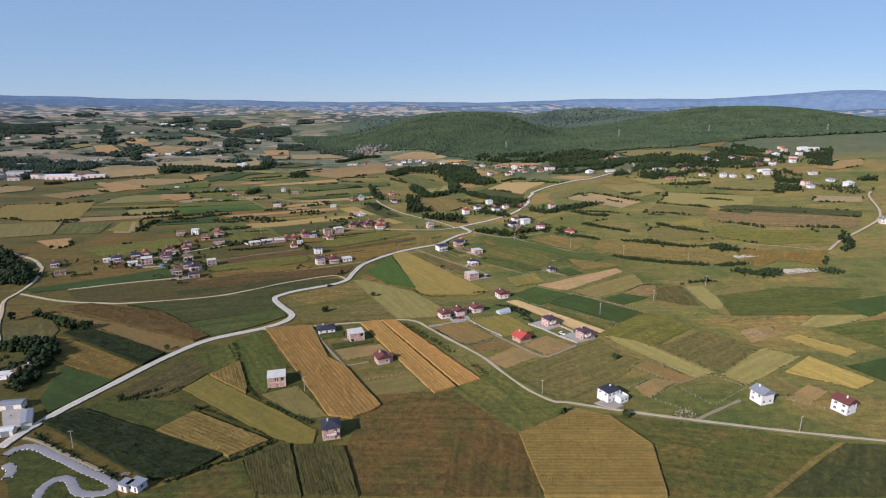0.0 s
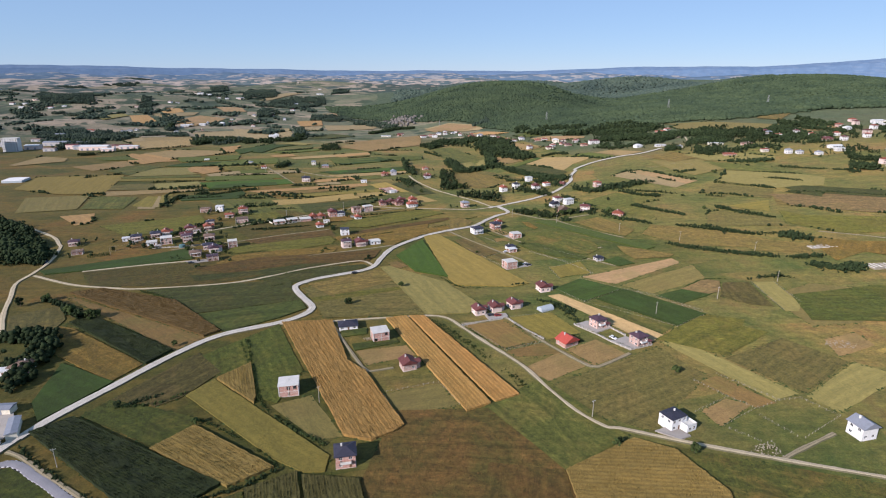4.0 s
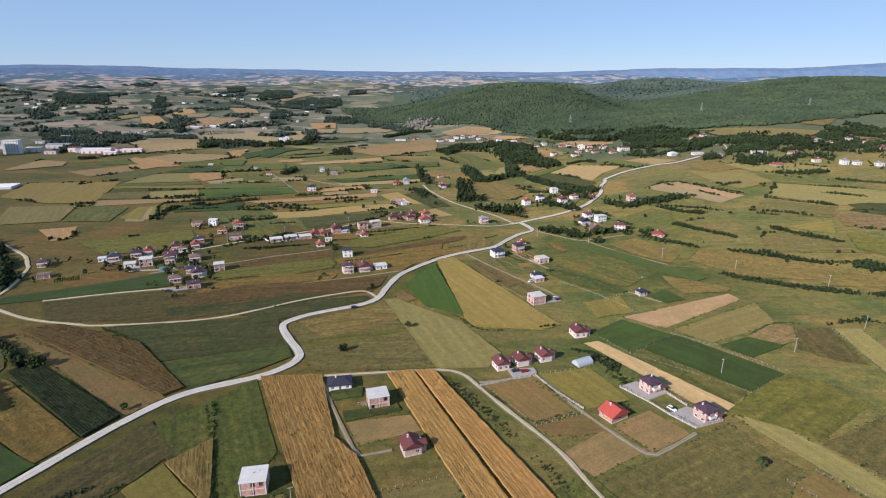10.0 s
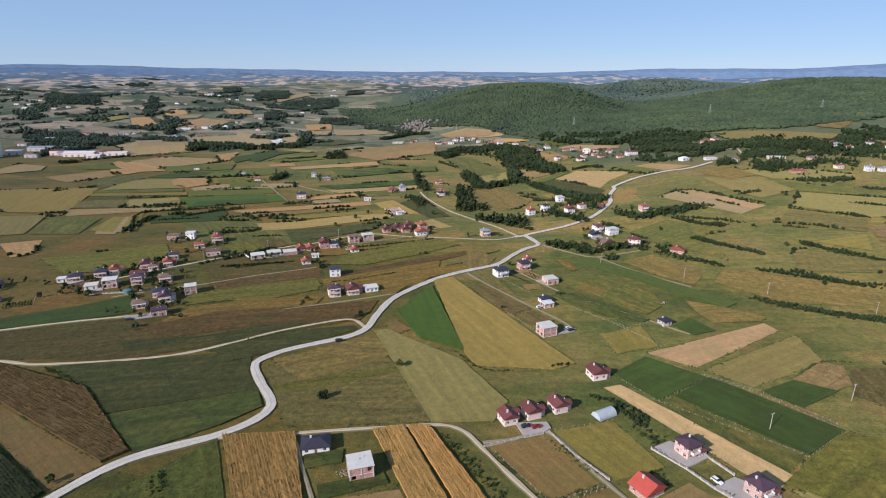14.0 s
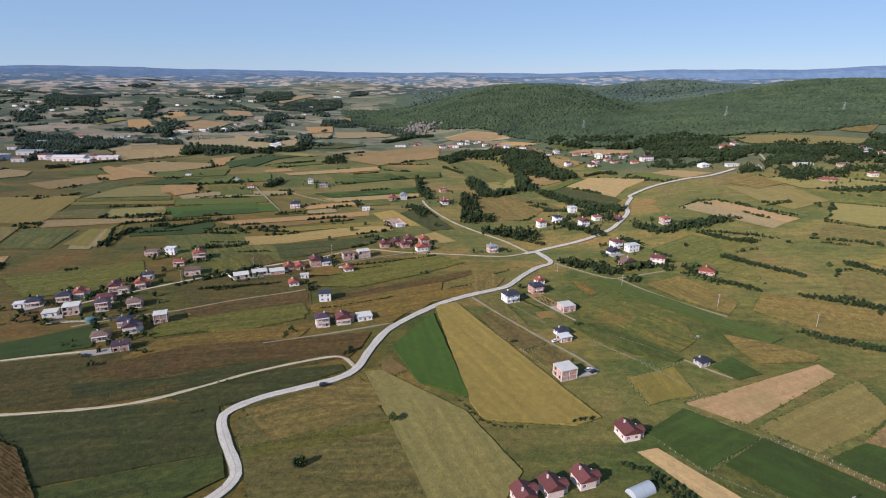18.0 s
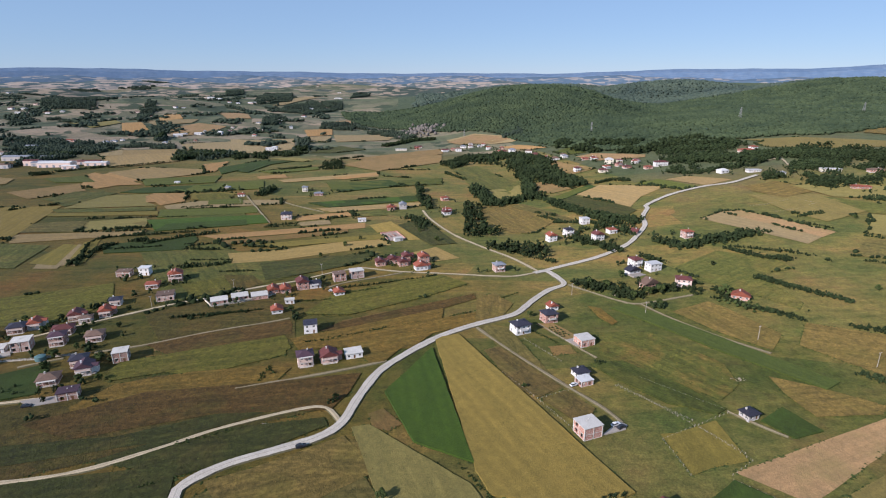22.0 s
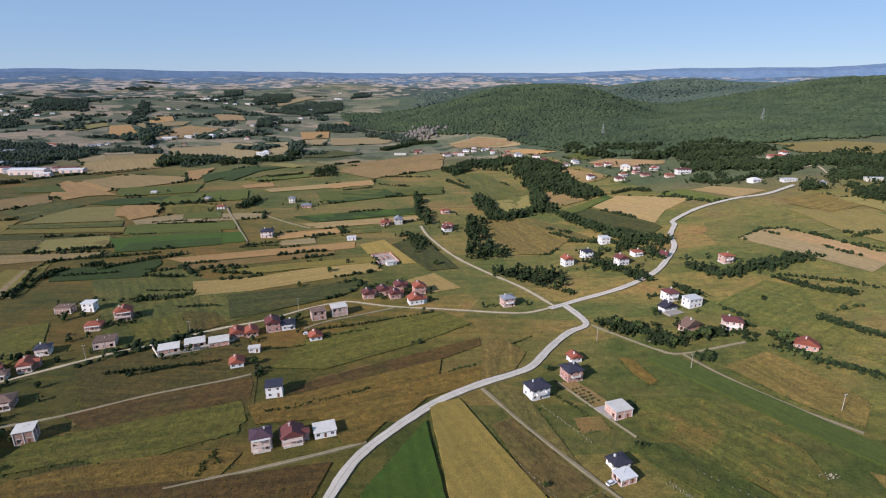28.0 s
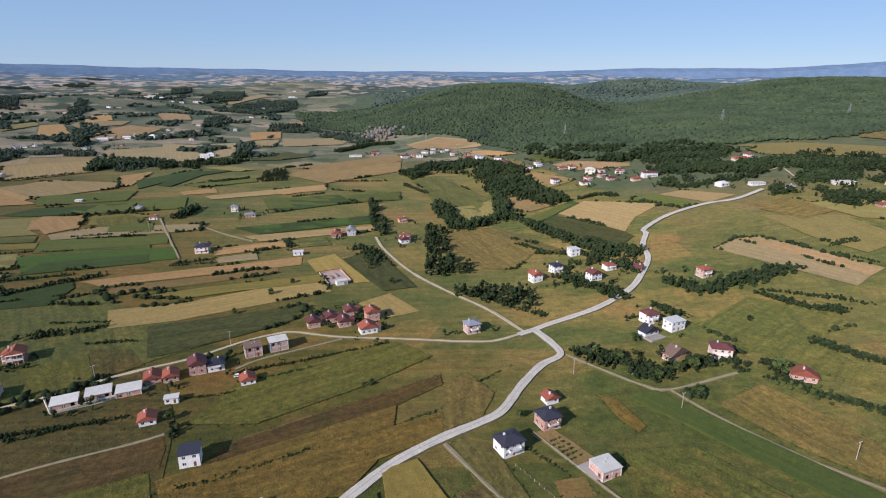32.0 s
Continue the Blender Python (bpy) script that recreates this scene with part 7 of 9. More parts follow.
far_house(539.8, 921, 0, 9, 8, 2, "white", "grey")
far_house(581.6, 917.6, 0, 9, 8, 2, "white", "darkred")
far_house(592.9, 897.3, 0, 10, 8, 1.5, "white", "orange")
far_house(488.6, 787.6, 0, 9, 8, 2, "white", "grey")
far_house(500.8, 782.8, 0, 9, 8, 1.5, "white", "grey")
far_house(519.1, 770.5, 0, 9, 8, 1.5, "white", "grey")
far_house(556.6, 783.5, 0, 14, 8, 1.5, "white", "pale")
far_house(608.7, 848.5, 0, 10, 8, 2, "white", "darkred")
far_house(591.9, 861.8, 0, 16, 9, 1, "brick", "darkred")
far_house(651.4, 859.7, 0, 10, 8, 2, "white", "orange")
far_house(744.2, 955, 0, 22, 9, 1, "white", "pale")
far_house(612.5, 764.1, 0, 12, 9, 1.5, "pale", "grey")
far_house(552.3, 689.3, 0, 9, 8, 1.5, "white", "grey")
far_house(675.7, 953.7, 0, 10, 9, 2, "brick", "orange")
far_house(603.8, 717.6, 0, 12, 8, 1, "white", "grey")
far_house(511.9, 529.7, -20, 9, 8, 2, "pale", "grey")
far_house(471.7, 811.4, 0, 9, 7, 1, "brick", "brown")
far_house(417.1, 798.6, 0, 12, 7, 1, "brick", "orange")
far_house(-343.1, 1308.4, 10, 12, 9, 2, "white", "pale")
far_house(-555, 1638.7, 10, 14, 9, 1.5, "white", "darkred")
far_house(-603.1, 1609, 10, 9, 9, 2, "white", "grey")
far_house(-636.9, 1577.3, 10, 12, 9, 1.5, "white", "grey")
far_house(-422.4, 1722.5, 10, 9, 9, 2, "white", "grey")
far_house(-482.6, 1835.1, 10, 9, 9, 2, "white", "grey")
far_house(-462.1, 1659.3, 10, 9, 9, 1.5, "brick", "brown")
far_house(-373.5, 983.5, 10, 8, 7, 1, "white", "pale")
far_house(-289.2, 944.9, 10, 8, 7, 1.5, "brick", "grey")
far_house(-256.9, 905, 10, 9, 7, 1, "white", "orange")
far_house(-186.5, 936.7, 10, 8, 8, 2, "pale", "grey")
far_house(-163.9, 913.6, 10, 12, 8, 1, "brick", "grey")
far_house(-733.3, 1480.2, 10, 9, 9, 1, "white", "grey")
far_house(-825.4, 2625.7, 10, 20, 9, 1.5, "white", "grey")
far_house(-983.7, 2609.7, 10, 20, 9, 1.5, "white", "grey")
far_house(-1300, 2121.3, 10, 16, 9, 1.5, "white", "grey")
far_house(-1497.7, 2214.9, 10, 24, 12, 1.5, "white", "grey")
far_house(-828.5, 1444.8, 10, 24, 12, 1.5, "brick", "orange")
far_house(-532.3, 2982.8, 10, 16, 9, 1.5, "white", "grey")
warehouse(-758.3, 1134.6, 5, 26, 16, 7, "pale")
warehouse(-749, 1189.4, 5, 44, 18, 7, "grey")
warehouse(-635.6, 1122.6, 8, 50, 18, 7, "pale")
warehouse(-684.6, 1136.6, 8, 22, 14, 8, "darkred")
warehouse(-580.4, 1139.5, 8, 34, 14, 5, "pale")
warehouse(-708.8, 1105.6, 8, 20, 12, 6, "brown")
tower_block(-775.9, 1103.8, 12, 26, 14, 8)
tower_block(-795.3, 1069.9, 12, 18, 14, 11)
tower_block(-833.7, 1082.9, 12, 14, 14, 13)
warehouse(-845.3, 1169.7, 5, 20, 12, 7, "grey")
warehouse(-828, 1260, 5, 30, 14, 5, "brown")
warehouse(-706.6, 1202.2, 5, 24, 12, 5, "grey")
warehouse(-628.9, 1159.4, 5, 22, 10, 5, "brown")
warehouse(-863.5, 1449.5, 5, 22, 10, 5, "brown")
warehouse(-655.9, 1134.8, 5, 46, 20, 6, "grey")
warehouse(-601, 1153.5, 12, 34, 12, 5, "darkred")
warehouse(-600.4, 1102.7, 8, 22, 10, 5, "pale")
far_house(-743.4, 1463.9, 5, 14, 9, 1, "white", "grey")
far_house(-621, 1445.6, 5, 10, 9, 1, "white", "grey")
far_house(-575.7, 1492.3, 5, 9, 9, 1, "brick", "brown")
far_house(-551.9, 1643.6, 5, 10, 9, 1.5, "white", "brown")
far_house(-478.9, 1658, 5, 10, 9, 1.5, "white", "brown")
far_house(-475.8, 1590.3, 5, 12, 9, 1.5, "white", "orange")
far_house(-68, 1360.9, 5, 12, 9, 1, "brick", "orange")
far_house(-98.7, 1342, 5, 26, 9, 1, "pale", "pale")
far_house(-566.3, 1692.4, 5, 10, 9, 1.5, "white", "brown")
far_house(40.3, 1393.5, 5, 10, 8, 1.5, "white", "brown")
far_house(66, 1381, 5, 9, 8, 1.5, "white", "orange")
far_house(98.6, 1325.7, 5, 9, 8, 1, "brick", "orange")
far_house(141.9, 1178.2, 5, 9, 8, 1.5, "white", "darkred")
far_house(179, 1128, 5, 10, 8, 1.5, "white", "brown")
far_house(212.3, 1071.2, 5, 10, 8, 1.5, "white", "darkred")
far_house(238, 1028.3, 5, 9, 8, 1.5, "pale", "darkred")
far_house(253.7, 1010.4, 5, 9, 8, 1.5, "white", "orange")
far_house(534.5, 919.1, 0, 9, 8, 1.5, "white", "brown")
far_house(547.1, 906.4, 0, 9, 8, 1.5, "white", "orange")
far_house(588.6, 855.4, 0, 16, 9, 1, "brick", "darkred")
far_house(471.9, 861.2, 0, 18, 8, 1, "brick", "brown")
far_house(467.8, 808.3, 0, 10, 8, 1.5, "pale", "orange")
house(-308.2, 506.1, 22, 7.7, 6.9, 1.5, "hip", "clay", "plum", porch=True)
house(-290.4, 480.6, 22, 7.7, 6.0, 1, "flat", "clay", "brown")
house(-269.9, 517.5, 22, 6.0, 5.2, 1, "flat", "white", "pale")
house(-263.1, 521.4, 22, 8.2, 7.7, 1.5, "hip", "clay", "navy", porch=True)
house(-242.2, 505.4, 22, 7.7, 6.9, 1, "flat", "white", "concrete")


# ---- fences, poles, yards and other small things ----
POST = mesh_of(boxes((-0.06, 0.06, -0.06, 0.06, -0.3, 0.98), (-0.05, 0.05, -0.15, -0.06, 0.88, 1.0)), "post", plain("fence_concrete", (0.36, 0.325, 0.25), 0.9))
WIRE = plain("fence_wire", (0.30, 0.29, 0.27), 0.6, 0.03, 0.1, 2.5, 0.5)


def fence(*points):
    """Concrete posts with three strands of wire."""
    root = empty("fence", *points[0])
    bm = bmesh.new()
    base = root.location.copy()
    last = None
    for a, b in zip(points, points[1:]):
        n = max(1, round(math.dist(a, b) / 2.6))
        for k in range(n + (b == points[-1])):
            x, y = a[0] + (b[0] - a[0]) * k / n, a[1] + (b[1] - a[1]) * k / n
            p = Vector((x + random.uniform(-0.1, 0.1), y + random.uniform(-0.1, 0.1), height(x, y) + random.uniform(-0.12, 0.12))) - base
            share("post", POST, root, Matrix.Translation(p) @ pose(0, 0, 0, random.uniform(-4, 4), random.uniform(-4, 4), random.uniform(0, 90)))
            if last is not None:
                for z in (0.3, 0.6, 0.9):
                    side = Vector((0, 0, 0.012))
                    bm.faces.new([bm.verts.new(v) for v in (last + Vector((0, 0, z)) - side, p + Vector((0, 0, z)) - side, p + Vector((0, 0, z)) + side, last + Vector((0, 0, z)) + side)])
            last = p
    part("wire", bm, WIRE, root)
    return tagged(root, "wire fence on short pale concrete posts along a plot", "fence", "plot fences")


POLE = plain("grey_pole", (0.36, 0.33, 0.285), 0.9)
WHITE_POST = mesh_of(boxes((-0.11, 0.11, -0.11, 0.11, 0, 1.25), (-0.15, 0.15, -0.15, 0.15, 1.25, 1.33)), "post", CONCRETE)


def yard_wall(*points):
    """A low rendered wall between concrete pillars."""
    root = empty("yard_wall", *points[0])
    base = root.location.copy()
    for a, b in zip(points, points[1:]):
        n = max(1, round(math.dist(a, b) / 3.0))
        turn = math.degrees(math.atan2(b[1] - a[1], b[0] - a[0]))
        for k in range(n + (b == points[-1])):
            x, y = a[0] + (b[0] - a[0]) * k / n, a[1] + (b[1] - a[1]) * k / n
            p = Vector((x, y, height(x, y) + 0.3)) - base
            share("post", WHITE_POST, root, Matrix.Translation(p) @ pose(0, 0, -0.4, 0, 0, turn))
        length = math.dist(a, b)
        m = Matrix.Translation(Vector((a[0], a[1], height(*a))) - base) @ pose(0, 0, 0, 0, 0, turn)
        panel = part("wall_panel", boxes((0, length, -0.09, 0.09, -0.4, 0.75)), POLE, root)
        panel.matrix_basis = m
        rail = part("railing", boxes((0, length, -0.03, 0.03, 0.98, 1.05), (0, length, -0.03, 0.03, 1.2, 1.27)), STEEL, root)
        rail.matrix_basis = m
    return tagged(root, "low concrete yard wall with pale pillars and railing", "wall", "yard walls")


def paving(*corners):
    """A level yard of concrete."""
    cx, cy = sum(p[0] for p in corners) / len(corners), sum(p[1] for p in corners) / len(corners)
    bm = bmesh.new()
    lo = [bm.verts.new((x - cx, y - cy, -0.5)) for x, y in corners]
    hi = [bm.verts.new((x - cx, y - cy, 0.62)) for x, y in corners]
    bm.faces.new(hi)
    for i in range(len(lo)):
        bm.faces.new((lo[i], lo[(i + 1) % len(lo)], hi[(i + 1) % len(lo)], hi[i]))
    bmesh.ops.recalc_face_normals(bm, faces=bm.faces[:])
    KEEP_OFF.append((cx, cy, 6.0))
    ob = part("pavement", bm, YARD, None)
    ob.location = (cx, cy, height(cx, cy))
    return tagged(ob, "pale concrete yard beside a house", "pavement", kind="structure")


YARD = plain("yard_concrete", (0.33, 0.30, 0.27), 0.9, 0.1, 0.25, 0.8)


def power_pole(x, y, tall=8.5, yaw=20):
    root = empty("power_pole", x, y, yaw)
    bm = bmesh.new()
    tube(bm, 0, 0, -0.4, tall, 0.17, 0.11, 8)
    part("pole", bm, POLE, root)
    arm = part("crossarm", boxes((-0.9, 0.9, -0.06, 0.06, tall - 0.5, tall - 0.36)), STEEL, root)
    for k in (-0.8, 0, 0.8):
        bm = bmesh.new()
        tube(bm, k, 0, tall - 0.36, tall - 0.12, 0.06, 0.04, 6)
        part("insulator", bm, FRAME, arm)
    return tagged(root, "pale wooden power pole with a short crossarm", "power pole", "power poles")




def pylon(x, y, tall=24):
    """A lattice mast: four tapering legs, braces and three crossarms."""
    root = empty("pylon", x, y, 25)

    def bar(bm, a, b, r):
        a, b = Vector(a), Vector(b)
        q = (b - a).to_track_quat("Z", "Y").to_matrix().to_4x4()
        q.translation = a
        n = (b - a).length
        v = [bm.verts.new(q @ Vector((sx * r, sy * r, z))) for z in (0, n) for sx, sy in ((-1, -1), (1, -1), (1, 1), (-1, 1))]
        for i in range(4):
            bm.faces.new((v[i], v[(i + 1) % 4], v[4 + (i + 1) % 4], v[4 + i]))

    w0, w1 = tall * 0.11, tall * 0.025
    for sx in (-1, 1):
        for sy in (-1, 1):
            bm = bmesh.new()
            bar(bm, (sx * w0, sy * w0, -1), (sx * w1, sy * w1, tall), 0.11)
            part("leg", bm, MAST, root)
    bm = bmesh.new()
    for k in range(8):
        z0, z1 = tall * k / 8, tall * (k + 1) / 8
        a, b = w0 + (w1 - w0) * k / 8, w0 + (w1 - w0) * (k + 1) / 8
        for s in (-1, 1):
            bar(bm, (-a, s * a, z0), (b, s * b, z1), 0.07)
            bar(bm, (a, s * a, z0), (-b, s * b, z1), 0.07)
            bar(bm, (s * a, -a, z0), (s * b, b, z1), 0.07)
    part("bracing", bm, MAST, root)
    for z, r in ((0.72, 0.16), (0.84, 0.13), (0.95, 0.1)):
        bm = bmesh.new()
        bar(bm, (-tall * r, 0, tall * z), (tall * r, 0, tall * z), 0.12)
        bar(bm, (-tall * r, 0, tall * z), (0, 0, tall * z + 1.2), 0.06)
        bar(bm, (tall * r, 0, tall * z), (0, 0, tall * z + 1.2), 0.06)
        part("crossarm", bm, MAST, root)
    return tagged(root, "grey steel lattice pylon on the wooded hill", "pylon", "hill pylons")


CAR_PAINT = {"white": plain("white_car_paint", (0.72, 0.72, 0.72), 0.3, 0.02, 0.04), "dark": plain("dark_car_paint", (0.03, 0.032, 0.04), 0.3, 0.02, 0.1), "red": plain("red_car_paint", (0.28, 0.03, 0.025), 0.35, 0.02, 0.1)}
RUBBER = plain("tyre_rubber", (0.02, 0.02, 0.02), 0.9)


def car(x, y, yaw, paint, lift=0.62):
    """A parked hatchback."""
    root = empty("car", x, y, yaw, height(x, y) + lift)
    bm = bmesh.new()
    side = ((-2.1, 0.3), (2.1, 0.3), (2.12, 0.7), (1.95, 0.86), (0.95, 0.95), (-2.0, 0.98), (-2.12, 0.7))
    l = [bm.verts.new((a, -0.84, z)) for a, z in side]
    r = [bm.verts.new((a, 0.84, z)) for a, z in side]
    bm.faces.new(l)
    bm.faces.new(r[::-1])
    for i in range(len(side)):
        bm.faces.new((l[i], r[i], r[(i + 1) % len(side)], l[(i + 1) % len(side)]))
    body = part("body", bm, CAR_PAINT[paint], root)
    bm = bmesh.new()
    cab = [bm.verts.new(p) for p in ((-1.95, -0.78, 0.96), (0.95, -0.78, 0.93), (0.95, 0.78, 0.93), (-1.95, 0.78, 0.96), (-1.6, -0.62, 1.42), (0.2, -0.62, 1.44), (0.2, 0.62, 1.44), (-1.6, 0.62, 1.42))]
    for f in ((0, 1, 5, 4), (1, 2, 6, 5), (2, 3, 7, 6), (3, 0, 4, 7)):
        bm.faces.new([cab[i] for i in f])
    part("glazing", bm, GLASS, body)
    part("car_roof", boxes((-1.6, 0.2, -0.63, 0.63, 1.42, 1.48)), CAR_PAINT[paint], body)
    for sx in (-1.3, 1.3):
        for sy in (-0.78, 0.78):
            bm = bmesh.new()
            tube(bm, 0, 0, -0.1, 0.1, 0.31, 0.31, 12)
            w = part("wheel", bm, RUBBER, root)
            w.matrix_basis = pose(sx, sy, 0.31, 90, 0, 0)
    return tagged(root, paint + " hatchback car standing on pale ground", "car", "cars")


def tunnel(x, y, yaw, length, wide, tall, material, label):
    """A half-round polytunnel or tank house."""
    root = empty("polytunnel", x, y, yaw)
    bm = bmesh.new()
    rings = []
    for k in range(7):
        cx = -length / 2 + length * k / 6
        rings.append([bm.verts.new((cx, -wide / 2 * math.cos(a), tall * math.sin(a) + 0.1)) for a in np.linspace(0, math.pi, 11)])
    for p, q in zip(rings, rings[1:]):
        for i in range(10):
            bm.faces.new((p[i], q[i], q[i + 1], p[i + 1]))
    bm.faces.new(rings[0])
    bm.faces.new(rings[-1][::-1])
    part("cover", bm, material, root)
    for k in range(7):
        cx = -length / 2 + length * k / 6
        bm = bmesh.new()
        for a, b in zip(np.linspace(0, math.pi, 11), np.linspace(0, math.pi, 11)[1:]):
            pts = [(cx + d, -(wide / 2 + e) * math.cos(t), (tall + e) * math.sin(t) + 0.1) for d, t, e in ((-0.05, a, 0.02), (0.05, a, 0.02), (0.05, b, 0.02), (-0.05, b, 0.02))]
            bm.faces.new([bm.verts.new(p) for p in pts])
        part("hoop", bm, STEEL, root)
    return tagged(root, label, "polytunnel")


POLYTHENE = plain("grey_blue_polythene", (0.42, 0.47, 0.50), 0.4)
TEAL = plain("teal_tank_paint", (0.10, 0.19, 0.20), 0.5)


def greenhouse(x, y):
    tunnel(x, y, 28, 9.5, 5.5, 2.8, POLYTHENE, "grey-blue plastic polytunnel in a grassy plot")


def round_tank(x, y, r=2.6, tall=2.6):
    root = empty("water_tank", x, y)
    bm = bmesh.new()
    tube(bm, 0, 0, 0, tall * 0.8, r, r, 20)
    part("tank_body", bm, TEAL, root)
    bm = bmesh.new()
    tube(bm, 0, 0, tall * 0.8, tall, r * 1.02, r * 0.4, 20)
    part("lid", bm, TEAL, root)
    return tagged(root, "round teal water tank in a village yard", "water tank")


def glasshouse(x, y):
    root = empty("glasshouse", x, y, 12)
    for k in range(5):
        bm, _ = roof_mesh("gable", 24, 5, 2.6, 0.0, 0.4)
        bay = part("bay", bm, PALE, root)
        bay.location = (0, (k - 2) * 5.1, 0)
        wall = part("glazed_wall", boxes((-12, 12, -2.45, 2.45, -0.5, 2.5)), POLYTHENE, root)
        wall.location = (0, (k - 2) * 5.1, 0)
    return tagged(root, "row of pale commercial glasshouses in the fields", "glasshouse")


RUBBLE = plain("pale_rubble", (0.33, 0.285, 0.21), 0.95, 0.1, 0.35, 1.5)


def rubble(x, y, rx=6, ry=4, tall=0.9, count=90):
    """A heap of stones and building waste."""
    rng = np.random.default_rng(int(abs(x) * 10))
    g = height(x, y)
    c, s = [], []
    for k in range(count):
        a, q = rng.uniform(0, 6.28), math.sqrt(rng.uniform())
        c.append((x + rx * q * math.cos(a), y + ry * q * math.sin(a), g + 0.2 + tall * (1 - q) * rng.uniform(0.2, 1)))
        s.append(rng.uniform(0.12, 0.42))
    v, f = clumps(np.array(c), np.array(s), 0.6, rng)
    return tagged(mesh_object("rubble_heap", v, f, RUBBLE), "heap of pale stones and building rubble", "rubble", kind="stuff")


def foundation_walls(x, y, yaw, w, d):
    """Pale walls of a building just begun."""
    root = empty("foundation_walls", x, y, yaw)
    part("slab", boxes((-w / 2, w / 2, -d / 2, d / 2, -1.0, 0.3)), RUBBLE, root)
    rng = random.Random(int(w * 10 + d))
    n = max(3, int(w / 4))
    for k in range(n + 1):
        cx = -w / 2 + w * k / n + rng.uniform(-0.8, 0.8)
        y0, y1 = -d / 2 * rng.uniform(0.3, 1.0), d / 2 * rng.uniform(0.2, 1.0)
        part("low_wall", boxes((cx - 0.2, cx + 0.2, y0, y1, 0.3, 0.3 + rng.uniform(0.15, 0.55))), CONCRETE, root)
        for s in (-1, 1):
            if rng.random() < 0.65:
                part("low_wall", boxes((cx + 0.2, cx + w / n * rng.uniform(0.4, 0.95), s * d / 2 - 0.25, s * d / 2 + 0.25, 0.3, 0.3 + rng.uniform(0.15, 0.5))), CONCRETE, root)
    return tagged(root, "pale low foundation walls of a building just begun", "foundation")


def walled_yard(x, y, yaw, w, d):
    """A concrete yard inside a low block wall, with a white shed at its gate and two stacks of blocks."""
    root = empty("walled_yard", x, y, yaw)
    part("slab", boxes((-w / 2, w / 2, -d / 2, d / 2, -1.0, 0.35)), plain("dusty_pink_concrete", (0.40, 0.315, 0.27), 0.9, 0.04, 0.35, 0.5), root)
    for a in (-w / 2, w / 2):
        for k in range(5):
            y0 = -d / 2 + d * k / 5
            part("wall_panel", boxes((a - 0.15, a + 0.15, y0 + 0.02, y0 + d / 5 - 0.02, -0.5, 1.5)), WALL["brick"], root)
    for k in range(3):
        x0 = -w / 2 + 0.15 + (w - 0.3) * k / 3
        part("wall_panel", boxes((x0 + 0.02, x0 + (w - 0.3) / 3 - 0.02, d / 2 - 0.3, d / 2, -0.5, 1.5)), WALL["brick"], root)
    for a, b in ((-2.6, 2.0), (1.8, 4.5)):
        part("block_stack", boxes((a - 0.6, a + 0.6, b - 5.5, b - 0.4, 0.35, 1.3), (a - 0.55, a + 0.5, b, b + 3.0, 0.35, 1.0)), WALL["clay"], root)
    shed = part("shed", boxes((-3.5, 4.2, -d / 2 - 4.4, -d / 2 - 0.4, -1.0, 2.9)), WALL["white"], root, "white rendered shed")
    part("roof", boxes((-3.8, 4.5, -d / 2 - 4.7, -d / 2 - 0.1, 2.9, 3.1)), CONCRETE, shed)
    part("door", boxes((1.6, 3.6, -d / 2 - 4.46, -d / 2 - 4.4, 0.0, 2.2)), MAST, shed)
    return tagged(root, "concrete yard with low red block walls and a white shed", "yard")


def garden_rows(tall, *corners):
    """Vegetable rows or an orchard inside a plot."""
    (ax, ay), (bx, by), (cx, cy), (dx, dy) = corners
    rng = np.random.default_rng(int(abs(ax * 3 + ay)))
    n = max(2, round(math.dist((ax, ay), (dx, dy)) / (tall * 2.2)))
    m = max(3, round(math.dist((ax, ay), (bx, by)) / (tall * 1.5)))
    c, s = [], []
    for i in range(n):
        for j in range(m):
            u, v = (j + rng.uniform(0.2, 0.8)) / m, (i + 0.5) / n
            x = (ax * (1 - u) + bx * u) * (1 - v) + (dx * (1 - u) + cx * u) * v
            y = (ay * (1 - u) + by * u) * (1 - v) + (dy * (1 - u) + cy * u) * v
            r = tall * rng.uniform(0.35, 0.6)
            c.append((x, y, height(x, y) + r * 0.9 + 0.2))
            s.append(r)
    v, f = clumps(np.array(c), np.array(s), 0.95, rng)
    return tagged(mesh_object("orchard_rows" if tall > 1.5 else "vegetable_rows", v, f, LEAF_B), "green planted rows in a garden plot", "garden", kind="stuff")


def boulder_slope(x, y):
    rng = np.random.default_rng(4)
    c, s = [], []
    for k in range(90):
        px, py = x + rng.normal() * 26, y + rng.normal() * 30
        c.append((px, py, height(px, py) + rng.uniform(1, 7)))
        s.append(rng.uniform(2.0, 5.5))
    v, f = clumps(np.array(c), np.array(s), 1.1, rng)
    return tagged(mesh_object("rock_outcrop", v, f, plain("grey_rock", (0.16, 0.145, 0.13), 0.95, 0.0, 0.35, 0.3)), "bare grey rock outcrop at the foot of the hill", "rocks", kind="stuff")


